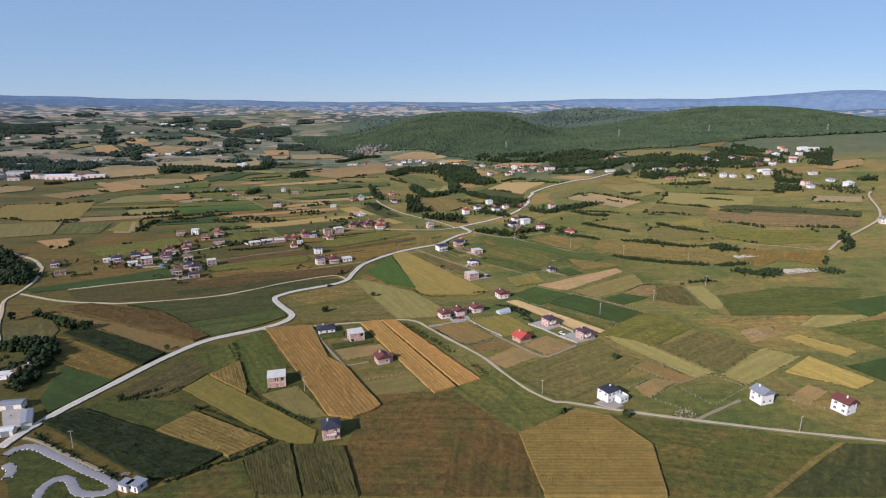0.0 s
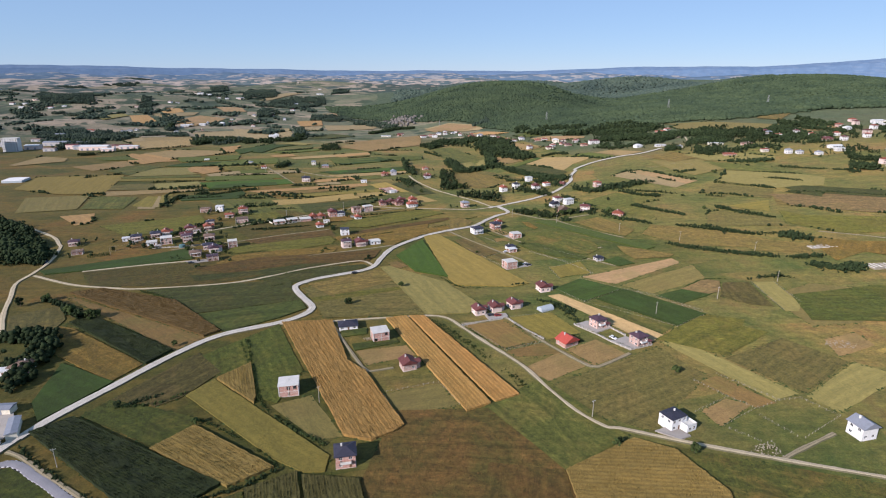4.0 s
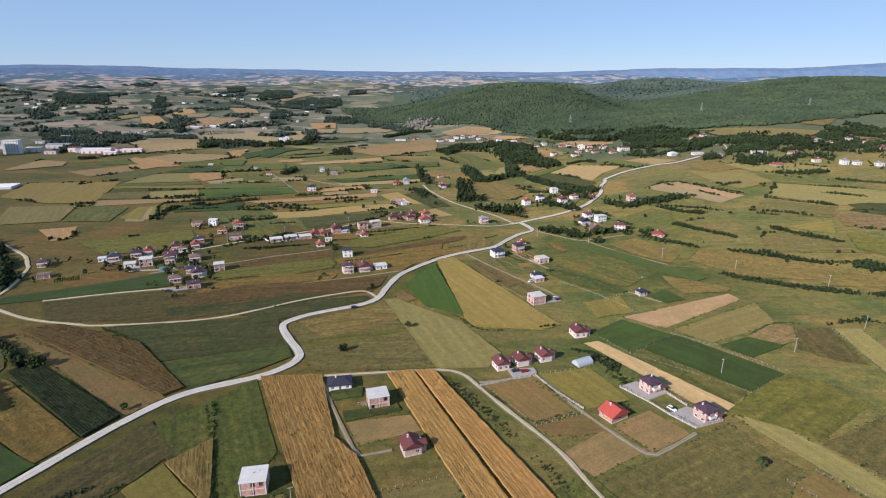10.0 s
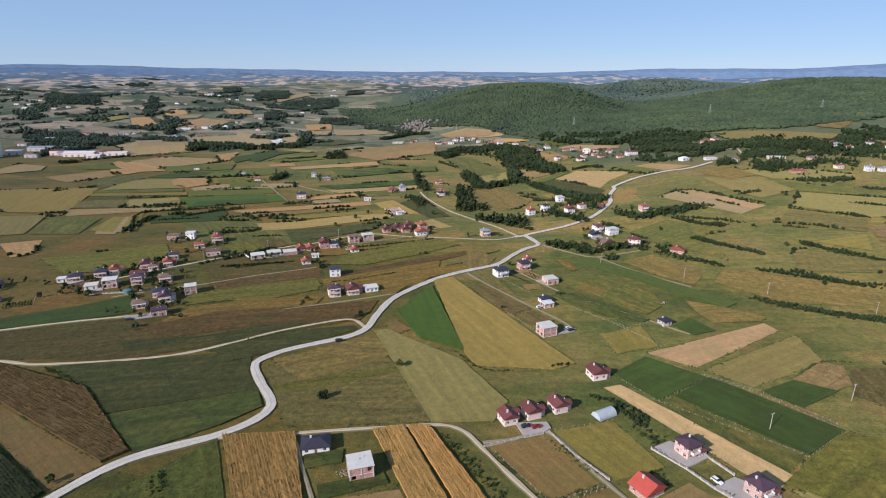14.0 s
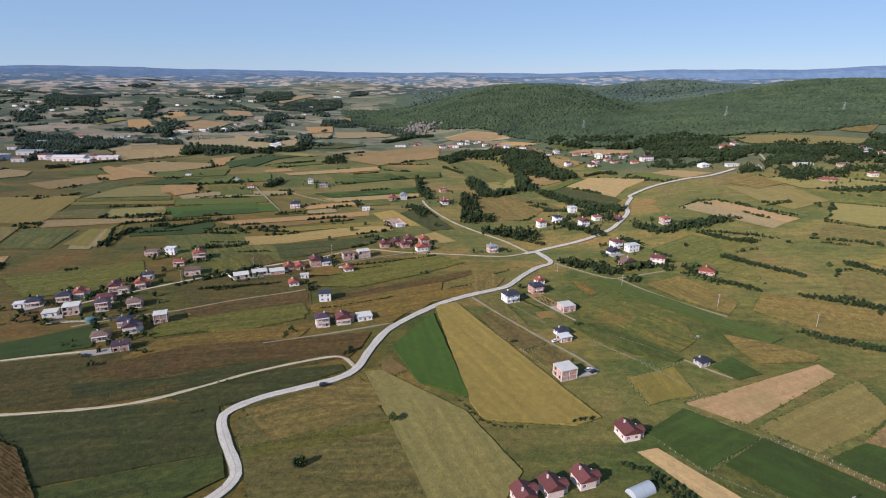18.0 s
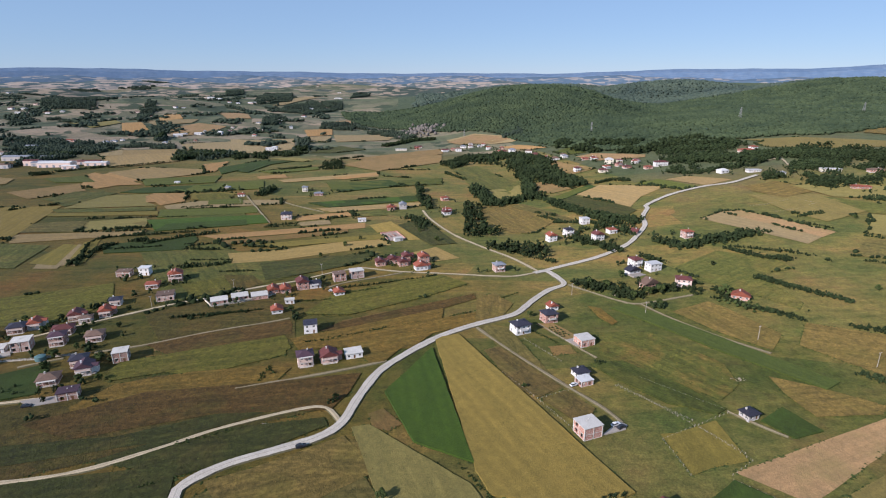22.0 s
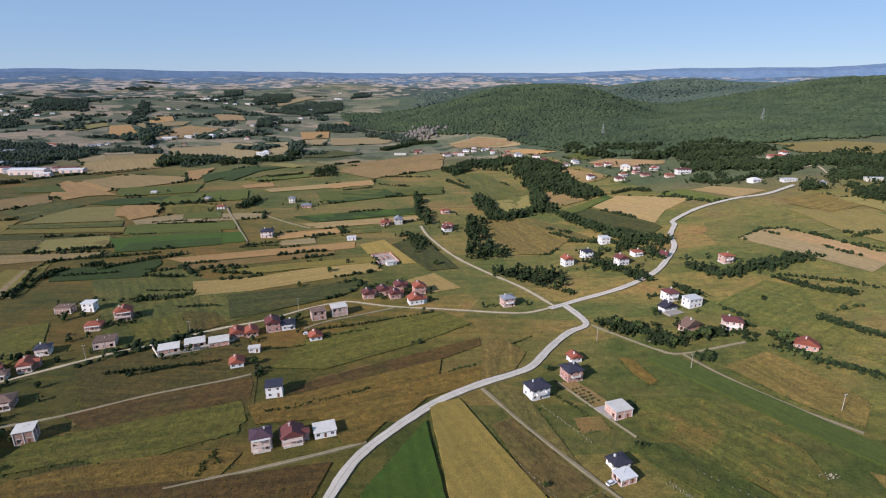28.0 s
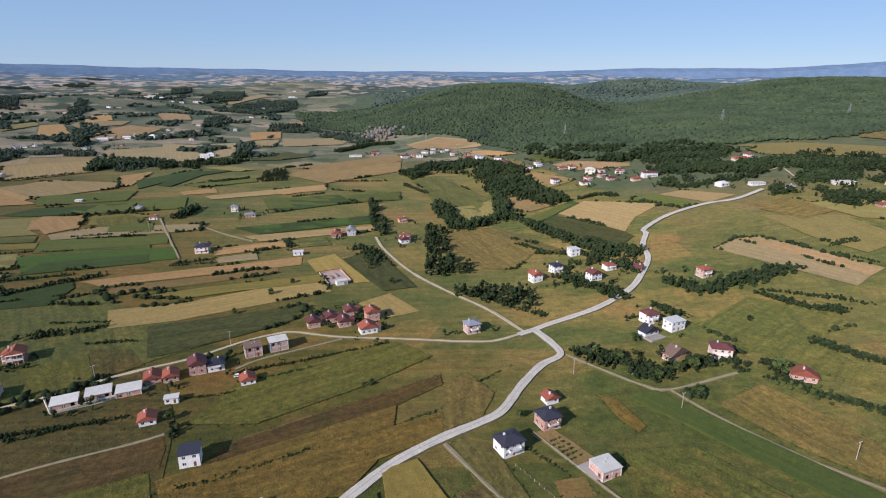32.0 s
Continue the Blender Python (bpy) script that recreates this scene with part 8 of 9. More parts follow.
def river(*points):
    m, nt, b = surface("river_water", 0.12)
    b.inputs["Base Color"].default_value = (0.02, 0.035, 0.06, 1)
    at = nt.nodes.new("ShaderNodeTexCoord").outputs["Object"]
    bump(nt, b, noise_of(nt, at, 1.2, 3.0), 0.2, 0.05)
    line = spline(points, 4.0)
    verts, faces = [], []
    for i, q in enumerate(line):
        way = (line[min(i + 1, len(line) - 1)] - line[max(i - 1, 0)]).normalized()
        for off in (-2.2, 2.2):
            verts.append((q.x + way.y * off, q.y - way.x * off, height(q.x, q.y) + 0.12))
        if i:
            faces.append((2 * i - 2, 2 * i - 1, 2 * i + 1, 2 * i))
    return tagged(mesh_object("water", verts, faces, m), "narrow dark blue river between wooded banks", "river", kind="structure")


def tyre_kerb(*points):
    """Painted blocks along the kart track."""
    root = empty("track_kerb", *points[0])
    base = root.location.copy()
    line = spline(points, 1.3)
    for k, q in enumerate(line):
        way = (line[min(k + 1, len(line) - 1)] - line[max(k - 1, 0)]).normalized()
        for off in (-1.75, 1.75):
            x, y = q.x + way.y * off, q.y - way.x * off
            share("block", KERB_W if k % 2 else KERB_D, root, Matrix.Translation(Vector((x, y, height(x, y) + 0.3)) - base) @ pose(0, 0, 0, 0, 0, math.degrees(math.atan2(way.y, way.x))))
    return tagged(root, "row of black and white blocks edging the kart track", "kerb", "track kerbs")


KERB_W = mesh_of(boxes((-0.42, 0.42, -0.14, 0.14, -0.3, 0.12)), "block", WALL["white"])
KERB_D = mesh_of(boxes((-0.42, 0.42, -0.14, 0.14, -0.3, 0.12)), "block", RUBBER)


def long_wall(tall, *points):
    root = empty("compound_wall", *points[0])
    base = root.location.copy()
    for a, b in zip(points, points[1:]):
        turn = math.degrees(math.atan2(b[1] - a[1], b[0] - a[0]))
        p = part("wall_panel", boxes((0, math.dist(a, b), -0.15, 0.15, -0.5, tall)), WALL["pale"], root)
        p.matrix_basis = Matrix.Translation(Vector((a[0], a[1], height(*a))) - base) @ pose(0, 0, 0, 0, 0, turn)
    return tagged(root, "plain pale compound wall round a yard", "wall", "compound walls")


def big_shed(x, y, yaw, w, d, tall, tile="grey"):
    root = empty("shed", x, y, yaw)
    part("wall", boxes((-w / 2, w / 2, -d / 2, d / 2, -0.5, tall)), WALL["pale"], root)
    bm, _ = roof_mesh("gable", w, d, tall, 0.3, 0.25)
    part("roof", bm, ROOF[tile], root)
    part("gate", boxes((-1.6, 1.6, -d / 2 - 0.06, -d / 2, 0, 2.6)), ROOF["grey"], root)
    return tagged(root, "long low shed with a " + tile + " sheet roof", "shed", "sheds")


def small_tree(x, y, tall=5.0):
    return tree(x, y, tall, random.choice((0, 1, 3)))


def wood(tall, *corners):
    """A small wood: crowns packed inside an outline, kept clear of the houses."""
    xs, ys = [c[0] for c in corners], [c[1] for c in corners]
    rng = np.random.default_rng(int(abs(xs[0] * 5 + ys[0])))
    area = (max(xs) - min(xs)) * (max(ys) - min(ys))
    pts = np.stack((rng.uniform(min(xs), max(xs), int(area / (tall * 1.7))), rng.uniform(min(ys), max(ys), int(area / (tall * 1.7)))), 1)
    pts = pts[inside(pts, corners)]
    near = math.hypot(xs[0], ys[0] - 150) < 1000
    c, s = [], []
    for x, y in pts:
        n = noise.noise((x * 0.03, y * 0.03, 2.0))
        if n < (-0.06 if near else -0.1) or (near and noise.noise((x * 0.09, y * 0.09, 4.0)) < -0.12) or any(math.hypot(x - hx, y - hy) < 8.5 for hx, hy in HOMES):
            continue
        grown = tall * rng.uniform(0.4, 1.1) * (1 + 0.3 * n)
        for j in range(5 if near else 3):
            r = grown * (rng.uniform(0.11, 0.22) if near else rng.uniform(0.2, 0.32))
            c.append((x + rng.normal() * grown * 0.17, y + rng.normal() * grown * 0.17, height(x, y) + grown * (0.2 + 0.15 * j if near else 0.25 + 0.25 * j)))
            s.append(r)
    if not c:
        return None
    pieces = [clumps(np.array(c), np.array(s), 0.95, rng)]
    if math.hypot(xs[0], ys[0] - 150) < 620:
        pieces += [leaves(np.array(q), r * 1.05, 14, 0.4, rng) for q, r in zip(c, s)]
    v, f = joined(pieces)
    # Woods beyond 1150 m take the leaf copy with haze in its colour.
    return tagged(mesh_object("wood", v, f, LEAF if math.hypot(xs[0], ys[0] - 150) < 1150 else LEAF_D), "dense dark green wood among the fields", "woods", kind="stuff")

fence((79.1, 476.8), (103.5, 447.9))
fence((90.9, 484.7), (108.1, 466.9), (121.3, 454))
fence((86.7, 435.9), (120.6, 452.7))
fence((86.7, 435.9), (89.3, 414.6))
fence((104.5, 442.7), (115.8, 422.1), (104.7, 414.4))
fence((26.1, 488.3), (40.1, 465.3), (51.4, 443.2))
fence((40.1, 465.3), (58, 473.5))
fence((41.7, 525.8), (57.7, 500.4))
fence((82.1, 393.9), (95.7, 371), (140.3, 333.6), (164.5, 349.1), (143, 377.5), (126.2, 390.6), (103.6, 411.6))
fence((96, 371.7), (127.3, 390.6))
fence((15.9, 339.8), (35.2, 309.2), (55.8, 317.3))
fence((36.1, 308), (57.2, 316.7))
fence((42.2, 349.4), (70.8, 356.9))
yard_wall((42, 348.7), (48.9, 334.9), (58.9, 320.6))
yard_wall((14.4, 338.8), (28.4, 344.2), (39.4, 347.7))
fence((14.3, 338.1), (19.7, 328.5), (26.1, 319.6))
fence((122.8, 275.9), (131.7, 261.3), (138.7, 253.2))
fence((131.7, 261.3), (111.4, 250.4))
fence((141, 253.1), (118.8, 240))
fence((136.8, 281.6), (153.7, 257.9), (141, 252))
fence((153.7, 257.9), (164.4, 259.6), (172.6, 245.2), (147.7, 231))
fence((138.2, 247), (145.1, 232))
fence((120, 238), (128.4, 229.3))
fence((117.8, 221.2), (132.6, 229.1), (131.3, 219.7))
fence((185.5, 231.8), (193.6, 226.8), (199.4, 220.3))
fence((126.1, 392.9), (144.4, 379.2), (164.5, 353.7))
fence((219, 395.9), (215.1, 353.1))
fence((234.3, 395.4), (232.5, 362.5))
fence((114.2, 361.4), (123.5, 352.3))
fence((-27.6, 268.8), (-0.8, 277.4), (8.3, 259))
fence((-27.6, 268.8), (-18.7, 250.8))
fence((290, 769.1), (306.3, 770.3), (331.5, 780.5))
fence((300.6, 745.6), (320.3, 748.4), (347.8, 762.5), (339.7, 778.4))
fence((80.4, 477.4), (97.3, 453.5), (115, 426.3))
yard_wall((80.5, 338.4), (89.5, 326.5), (95.4, 316.3), (102.8, 306.9))
yard_wall((102.8, 306.9), (116.4, 311.9))
yard_wall((100.2, 334.1), (105.8, 323.3))
paving((81.9, 339), (89.6, 342.9), (101.5, 333.5), (94.4, 329.4), (90.7, 327.6))
paving((95.8, 317.3), (105.3, 322.2), (117, 312.9), (103.5, 307))
paving((28.8, 354.6), (42.3, 355.5), (43.3, 351.2), (38.6, 347.7), (31.1, 346.2))
paving((88, 236.9), (95.9, 240.2), (101.6, 233.4), (96.3, 231))
paving((64.5, 524.4), (71.1, 527.3), (73.8, 517.8), (69.2, 516.7))
paving((127.3, 621.2), (136.3, 625.2), (140.8, 618.7), (130.6, 614.1))
paving((62.8, 438.6), (72.3, 448.2), (75.3, 445.7), (73.7, 442.8))
paving((-195.2, 458.4), (-180.8, 463.7), (-176.5, 458.8), (-187.2, 454.5))
yard_wall((-162.9, 579.4), (-152.5, 566.8))
yard_wall((-152.5, 566.8), (-134.9, 575.1), (-118.6, 589.3))
power_pole(133.9, 350)
power_pole(182.5, 370.8)
power_pole(208.3, 486.2)
power_pole(254.4, 453.7)
power_pole(237, 395.3)
power_pole(119.1, 555)
power_pole(81.7, 590.1)
power_pole(64.9, 247.5)
power_pole(170.9, 204.7)
power_pole(-145.2, 221.2)
power_pole(-54.8, 261.6)
power_pole(167.2, 517.3)
power_pole(-95.6, 628.5)
power_pole(-148.4, 594.1)
power_pole(-189.7, 564.1)
power_pole(-243.9, 865.4)
pylon(541.7, 1312.1, 23)
pylon(767.6, 1310.6, 23)
pylon(269.8, 1328.1, 20)
pylon(29.2, 1481.5, 16)
pylon(1049, 1275.7, 22)
car(70.2, 445.2, 30, "white")
car(72, 443.4, 30, "dark")
car(97.5, 319.4, -60, "white")
car(32.8, 351.8, 20, "dark")
car(37.1, 351.4, 20, "red")
car(-188.8, 454.5, 20, "dark", 0.3)
car(59.3, 476.9, 30, "white", 0.3)
car(-59.3, 428.7, 25, "dark", 0.55)
car(-81.5, 595, 20, "white", 0.3)
greenhouse(68.2, 361.1)
round_tank(-213.3, 497.4)
glasshouse(-561.2, 801.2)
rubble(136.6, 479.7, 6, 2, 0.4, 34)
rubble(-39.1, 323.7, 3, 2, 0.6, 40)
rubble(110, 586.8, 4, 2, 0.5, 40)
rubble(128.2, 223.2, 5, 5, 0.6, 90)
rubble(220.3, 310.1, 9, 5, 0.5, 120)
rubble(433.5, 882, 24, 9, 1.0, 120)
rubble(-76.7, 443.2, 4, 1.5, 0.4, 30)
foundation_walls(313.4, 458.9, 8, 26, 6)
foundation_walls(334.2, 417.8, 8, 34, 10)
walled_yard(-53.5, 731.5, 24, 16, 25)
boulder_slope(-75.1, 1597.6)
big_shed(-176.8, 244.1, -62, 13, 4, 3, "grey")
big_shed(-191.4, 257.5, 5, 10, 5, 3, "grey")
big_shed(-179.4, 234.2, 10, 6, 4, 3, "pale")
river((-298.2, 453), (-316.8, 478.2), (-331.9, 496.1), (-377.6, 530.7), (-422.4, 564.7))
small_tree(-24, 401.3, 4)
small_tree(-262.5, 373.3, 7)
small_tree(-251.5, 382, 5)
small_tree(116.8, 282.9, 4)
small_tree(69, 228, 4)
small_tree(71.1, 229.3, 3.5)
small_tree(98.1, 223.1, 4.5)
small_tree(-143.1, 260, 4)
small_tree(-103.8, 246.5, 3.5)
small_tree(177.1, 576.5, 8)
small_tree(192.1, 628.2, 4)
small_tree(96.5, 604.4, 6)
small_tree(106.9, 598.5, 6)
small_tree(122.2, 617.2, 5)
small_tree(130.6, 583.3, 6)
small_tree(139.5, 585.6, 6)
small_tree(149.5, 589.7, 6)
small_tree(119.3, 579.7, 5)
small_tree(164.1, 583.7, 4)
small_tree(160.5, 586.1, 4)
small_tree(-204, 642.1, 5)
small_tree(-105.9, 669.4, 4)
small_tree(-92, 700.9, 4.5)
small_tree(-81.6, 720.3, 4)
small_tree(-75, 676.7, 3.5)
small_tree(-11.9, 717.9, 5)
small_tree(-29.4, 747.5, 4)
small_tree(32.7, 764, 8)
small_tree(36.9, 736.6, 8)
small_tree(48.9, 556.2, 4)
small_tree(-96.1, 554.3, 4)
small_tree(-100.3, 561, 4)
small_tree(-179.4, 476.6, 4)
small_tree(-180.8, 495.3, 5)
small_tree(-184.6, 458.7, 3)
small_tree(35.1, 474.7, 2.5)
small_tree(-52, 462.5, 4)
small_tree(117.6, 284, 4)
small_tree(241.5, 402.5, 5)
small_tree(227.3, 401.8, 3.5)
small_tree(252.3, 497.8, 4)
small_tree(349.6, 712, 4)
small_tree(270.7, 573.5, 4)
wood(7, (460.3, 1015.7), (530.5, 1014.8), (550.5, 957), (506, 874.8), (466.3, 860.4), (460.4, 907.1), (431.3, 903.4), (412.8, 927.6))
wood(7, (363.1, 1027.7), (381.9, 996.7), (413.2, 999.3), (414.1, 961.3), (364, 918.1), (324, 922.4))
wood(6, (396.9, 866.1), (434.3, 858.4), (419.4, 812.3), (384.4, 800.8), (375.1, 816))
wood(6, (525.6, 898.1), (536, 864.7), (487.8, 802.1), (463.8, 821.8))
wood(7, (621.9, 1033.4), (668.1, 1065.5), (694.1, 1056.5), (657.1, 977.5), (564.6, 916.7))
wood(6, (366.8, 1003.4), (432.6, 998.3), (408.9, 950.3), (341, 917.3), (335.5, 939.3))
wood(6, (325.7, 1037.8), (382.2, 1034.9), (367.5, 990.9), (326.3, 970), (302.5, 981.8))
wood(6, (448.2, 979.6), (521.5, 988.3), (459.9, 901.9), (412.4, 908.9))
wood(6, (400.8, 861.2), (430.1, 860), (384.8, 796.2), (380.8, 823.2))
wood(6, (282.1, 964.4), (309, 946.1), (325.3, 914.4), (296.2, 908.2), (270.2, 929.2))
wood(5, (374.1, 904.4), (382.6, 892.3), (360.6, 858.7), (343, 856.8))
wood(6, (318.7, 1072.7), (377.8, 1068.9), (374, 986.9), (322.4, 941.1), (285.7, 1007.7))
wood(6, (587.5, 992.6), (693.8, 994.2), (664.4, 915.2), (551.8, 835.3), (514.8, 867.3))
wood(6, (547.3, 760.3), (581.2, 753.7), (522.3, 662.1), (488.4, 672.2))
wood(6, (429.1, 928.1), (491.7, 932.9), (475, 836.7), (406.6, 809), (392.9, 860.8))
wood(5, (580.3, 706.6), (614, 656.1), (586.6, 635.5), (547.2, 664.6))
wood(8, (15.4, 884.8), (34.6, 858.5), (34.2, 782.4), (53.7, 733.9), (84.3, 689.7), (77.2, 664.8), (37.4, 687.4), (12.2, 732.8))
wood(8, (84.7, 1196.5), (145.4, 1143.7), (150.2, 1048.6), (160.5, 923.3), (141.8, 915), (118.2, 975.3), (101.5, 1063.3))
wood(8, (-9.4, 1156.4), (46.9, 1233.9), (86.2, 1213.9), (73.8, 1173.5), (20.1, 1165.9), (2.4, 1106.8))
wood(4.5, (93, 613.6), (113.8, 612), (123.7, 599.7), (139, 597.2), (152.3, 587.4), (138, 578.6), (117.2, 574.8), (103, 587.6), (89.4, 601.5))
wood(7, (-442, 590.2), (-415.2, 577.4), (-341.8, 510.4), (-305.5, 465.7), (-303.7, 451.4), (-335, 451))
wood(7, (-243.4, 331.8), (-222.5, 334.2), (-203.2, 311.9), (-205.5, 299.3), (-192.6, 275.6), (-193.7, 267.2))
wood(6, (-375.1, 537.3), (-349.2, 517.5), (-326.5, 494.9), (-309.7, 462.7), (-312, 455.3))
wood(6, (-848.9, 1332.2), (-762.3, 1284.3), (-763.5, 1333.9), (-693, 1240.4), (-718.1, 1208.4), (-749.5, 1207.8))
wood(6, (-727.3, 1389.3), (-669.4, 1419.9), (-570.2, 1392.4), (-546.2, 1338.2), (-643, 1349.5), (-688.7, 1335.4))
wood(8, (-507.9, 1243.8), (-464.9, 1292.7), (-377.2, 1272.1), (-429.8, 1183.3))
garden_rows(2.5, (165.3, 569), (180.9, 569.5), (198.4, 548), (182.7, 548.3))
garden_rows(1.2, (56.6, 539.9), (61.9, 542.7), (68.9, 529.6), (62.9, 526.6))
wood(9, (191.4, 1279.1), (303, 1151.3), (424.8, 1127.7), (417.9, 1079.3), (324.7, 1075.2), (277, 1069.3), (217.8, 1120.7), (176.9, 1196.9))
wood(8, (-1005.6, 1485.7), (-902.1, 1446.9), (-746.2, 1431.9), (-653.5, 1316.3), (-662.4, 1260.7), (-691.9, 1157.8), (-702.8, 1099.8))
small_tree(-252.7, 518, 4)
small_tree(-234.1, 529.4, 4)
small_tree(-234, 543.9, 5)
small_tree(-255.2, 543.2, 4)
small_tree(-214.4, 535.7, 4)
small_tree(-201, 519.4, 4)
small_tree(-194.5, 536.2, 4)
small_tree(-207.1, 499, 5)
small_tree(-242.3, 493.3, 6)
small_tree(-235.8, 491.1, 5)
small_tree(-201.5, 509, 4)
small_tree(-182.8, 499.7, 4)
small_tree(-204.6, 487.4, 4)
small_tree(-183.9, 466.4, 4)
small_tree(-170.2, 477.2, 4)
small_tree(-265.6, 488, 4)
small_tree(-195.3, 606.4, 4)
small_tree(-202.1, 560.3, 4)
small_tree(-192.6, 577.2, 4)
small_tree(-206.6, 489.6, 3)
paving((-240, 503), (-236, 506), (-232, 501), (-236, 498.5))
paving((-187, 488), (-178, 490), (-176, 484), (-185, 481))
paving((-266.4, 514.9), (-260.3, 525.9), (-255.4, 517.9), (-262.6, 508.9))
yard_wall((-237.2, 493.4), (-215, 497.3))
yard_wall((-214, 498.8), (-198.3, 502.6))
fence((-275.2, 497.2), (-251.4, 512.8))
fence((-260.8, 474.9), (-272.8, 494.8))
fence((-265.7, 485.8), (-250.3, 497.8))
garden_rows(1.0, (-275.7, 468.2), (-261.6, 474.9), (-266.7, 483.5), (-281.8, 476.5))
tyre_kerb((-170.1, 218), (-168.5, 222), (-164.4, 223.6), (-158, 221.4), (-151.7, 217), (-143.1, 212), (-133.3, 205.5), (-125.4, 201), (-119.7, 197.5), (-116.1, 194.3), (-116.5, 191.3), (-119.8, 190.1), (-124.4, 190.3), (-128.5, 191.9), (-131.4, 194.9), (-134.7, 199), (-138, 200.6), (-140.8, 199.8), (-142.5, 196), (-142.1, 191.8), (-141, 188.4))
tyre_kerb((-165.8, 211.6), (-161.1, 207.6), (-160, 202.9))
paving((-199.2, 261.4), (-188.7, 260.9), (-176.1, 242.7), (-179.4, 234), (-180.9, 234.1))
rubble(-116.3, 201.5, 3, 1, 0.6, 40)
rubble(-185.9, 248.7, 4, 4, 0.8, 60)
wood(5, (547, 933.6), (676.3, 982.5), (704.1, 938.2), (628.5, 848.5), (538.5, 830.9))
wood(5, (567.4, 798.9), (621, 804), (548.9, 694.9), (502.8, 676.4))
wood(5, (433.2, 1022.9), (505.5, 893.7), (437.8, 802.1), (386.1, 869.9))
wood(5, (740.8, 960.6), (816.7, 974.7), (679.2, 809.4), (664, 837.4))
rubble(313.4, 458.9, 14, 4, 0.8, 140)
rubble(334.2, 417.8, 18, 6, 1.0, 200)



def cottage(x, y, yaw, w, d, tall, wall, tile):
    """A small distant house or shed: walls with a row of windows, and a pitched roof."""
    root = empty("house", x, y, yaw)
    HOMES.append((x, y))
    part("wall", boxes((-w / 2, w / 2, -d / 2, d / 2, -1.5, tall)), WALL[wall], root)
    bm, _ = roof_mesh("hip" if w < 13 else "gable", w, d, tall, 0.5, 0.5 if w < 13 else 0.3)
    part("roof", bm, ROOF[tile], root)
    n = max(2, int(w / 4))
    for k in range(n):
        for s in range(2 if tall > 5 else 1):
            share("window", COTTAGE_WINDOW, root, pose((k + 0.5) * w / n - w / 2, -d / 2, 1.0 + 2.8 * s))
    return tagged(root, "small distant " + WALL_WORDS[wall] + " house, " + ROOF_WORDS[tile], "house", "distant village houses")


COTTAGE_WINDOW = mesh_of(boxes((-0.7, 0.7, -0.05, 0.05, 0, 1.3)), "window", GLASS)

wood(11, (-226, 299), (-224, 313), (-212, 315), (-204, 321), (-203, 309), (-207, 300), (-214, 296))
wood(10, (-205, 297), (-199, 300), (-192, 284), (-186, 268), (-181, 258), (-187, 256), (-196, 272), (-202, 284))
small_tree(-221, 357, 8)
small_tree(-214, 353, 8)
small_tree(-208, 352.5, 7)
small_tree(-204.5, 354, 6)
small_tree(-142.7, 317.5, 3.5)
hedge(2.2, 2, (-166.5, 231.9), (-144, 216.5), (-121.6, 201.8), (-104, 191.5))
hedge(2.2, 2.2, (-103.8, 190.5), (-94.8, 196.6), (-82.5, 204.4), (-71.3, 209.8), (-61.2, 219))
hedge(1.8, 1.8, (-106.2, 324), (-91.5, 287.7), (-81.8, 263), (-62.4, 242.9), (-47, 231))
hedge(2, 2, (-117.8, 270.9), (-126.4, 262), (-136.2, 260.4), (-144.6, 258.7))
hedge(1.2, 1.2, (-105.4, 251.1), (-88.8, 240.7), (-70.3, 227.3), (-62.1, 218.2))
wood(4.5, (98.1, 700.3), (131.4, 688.2), (161.0, 716.0), (183.8, 752.7), (169.4, 774.9), (125.8, 751.4))
wood(10, (381.9, 440.4), (396.1, 438.8), (425.5, 468.7), (437.7, 499.7))
hedge(4, 6, (351.4, 411.1), (363.7, 409.6))
hedge(5, 8, (293.6, 485.5), (314.3, 482.0))
hedge(4, 6.5, (280.1, 421.7), (293.4, 414.9), (310.7, 415.7))
hedge(1.3, 5, (-1, 345), (8, 330), (20, 310), (32, 288), (42, 270))
hedge(1.1, 1.4, (17, 336), (24, 325), (34, 311), (45, 314.5), (54, 318))
hedge(1.2, 1.4, (45.5, 340), (52, 328), (58.5, 319.5))
hedge(1.3, 3, (77, 352), (84, 343), (90, 346))
hedge(1.2, 1.6, (72, 322), (78, 325), (80, 320), (76, 317))
cottage(547.6, 943.1, 20, 9.7, 7.2, 4.2, "white", "darkred")
cottage(735.2, 1003.9, 5, 10.7, 8.0, 4.2, "pinkwhite", "orange")
cottage(716.2, 970.2, 5, 9.3, 7.0, 5.8, "pinkwhite", "darkred")
cottage(670.3, 884.0, -10, 10.3, 7.7, 5.8, "pinkwhite", "darkred")
cottage(564.5, 803.6, 12, 18.0, 10.0, 3.0, "white", "pale")
cottage(556.4, 705.5, 5, 8.8, 6.6, 5.8, "pinkwhite", "orange")
cottage(601.1, 683.4, 12, 10.8, 8.1, 5.8, "white", "pale")
cottage(760.6, 979.2, 5, 18.0, 10.0, 4.2, "white", "pale")
cottage(773.0, 967.4, -10, 14.0, 10.0, 4.2, "pale", "pale")
cottage(663.0, 917.7, 12, 10.5, 7.9, 5.8, "white", "pale")
cottage(624.8, 887.2, -10, 8.6, 6.5, 4.2, "white", "orange")
cottage(709.5, 921.8, 5, 9.1, 6.8, 5.8, "white", "orange")
hedge(2.6, 3, (-164.7, 549.8), (-156.2, 553.2), (-141.7, 556.4), (-127.0, 560.4), (-118.5, 564.1))
hedge(1.8, 2, (-100.2, 577.2), (-89.7, 578.7), (-79.2, 581.1))
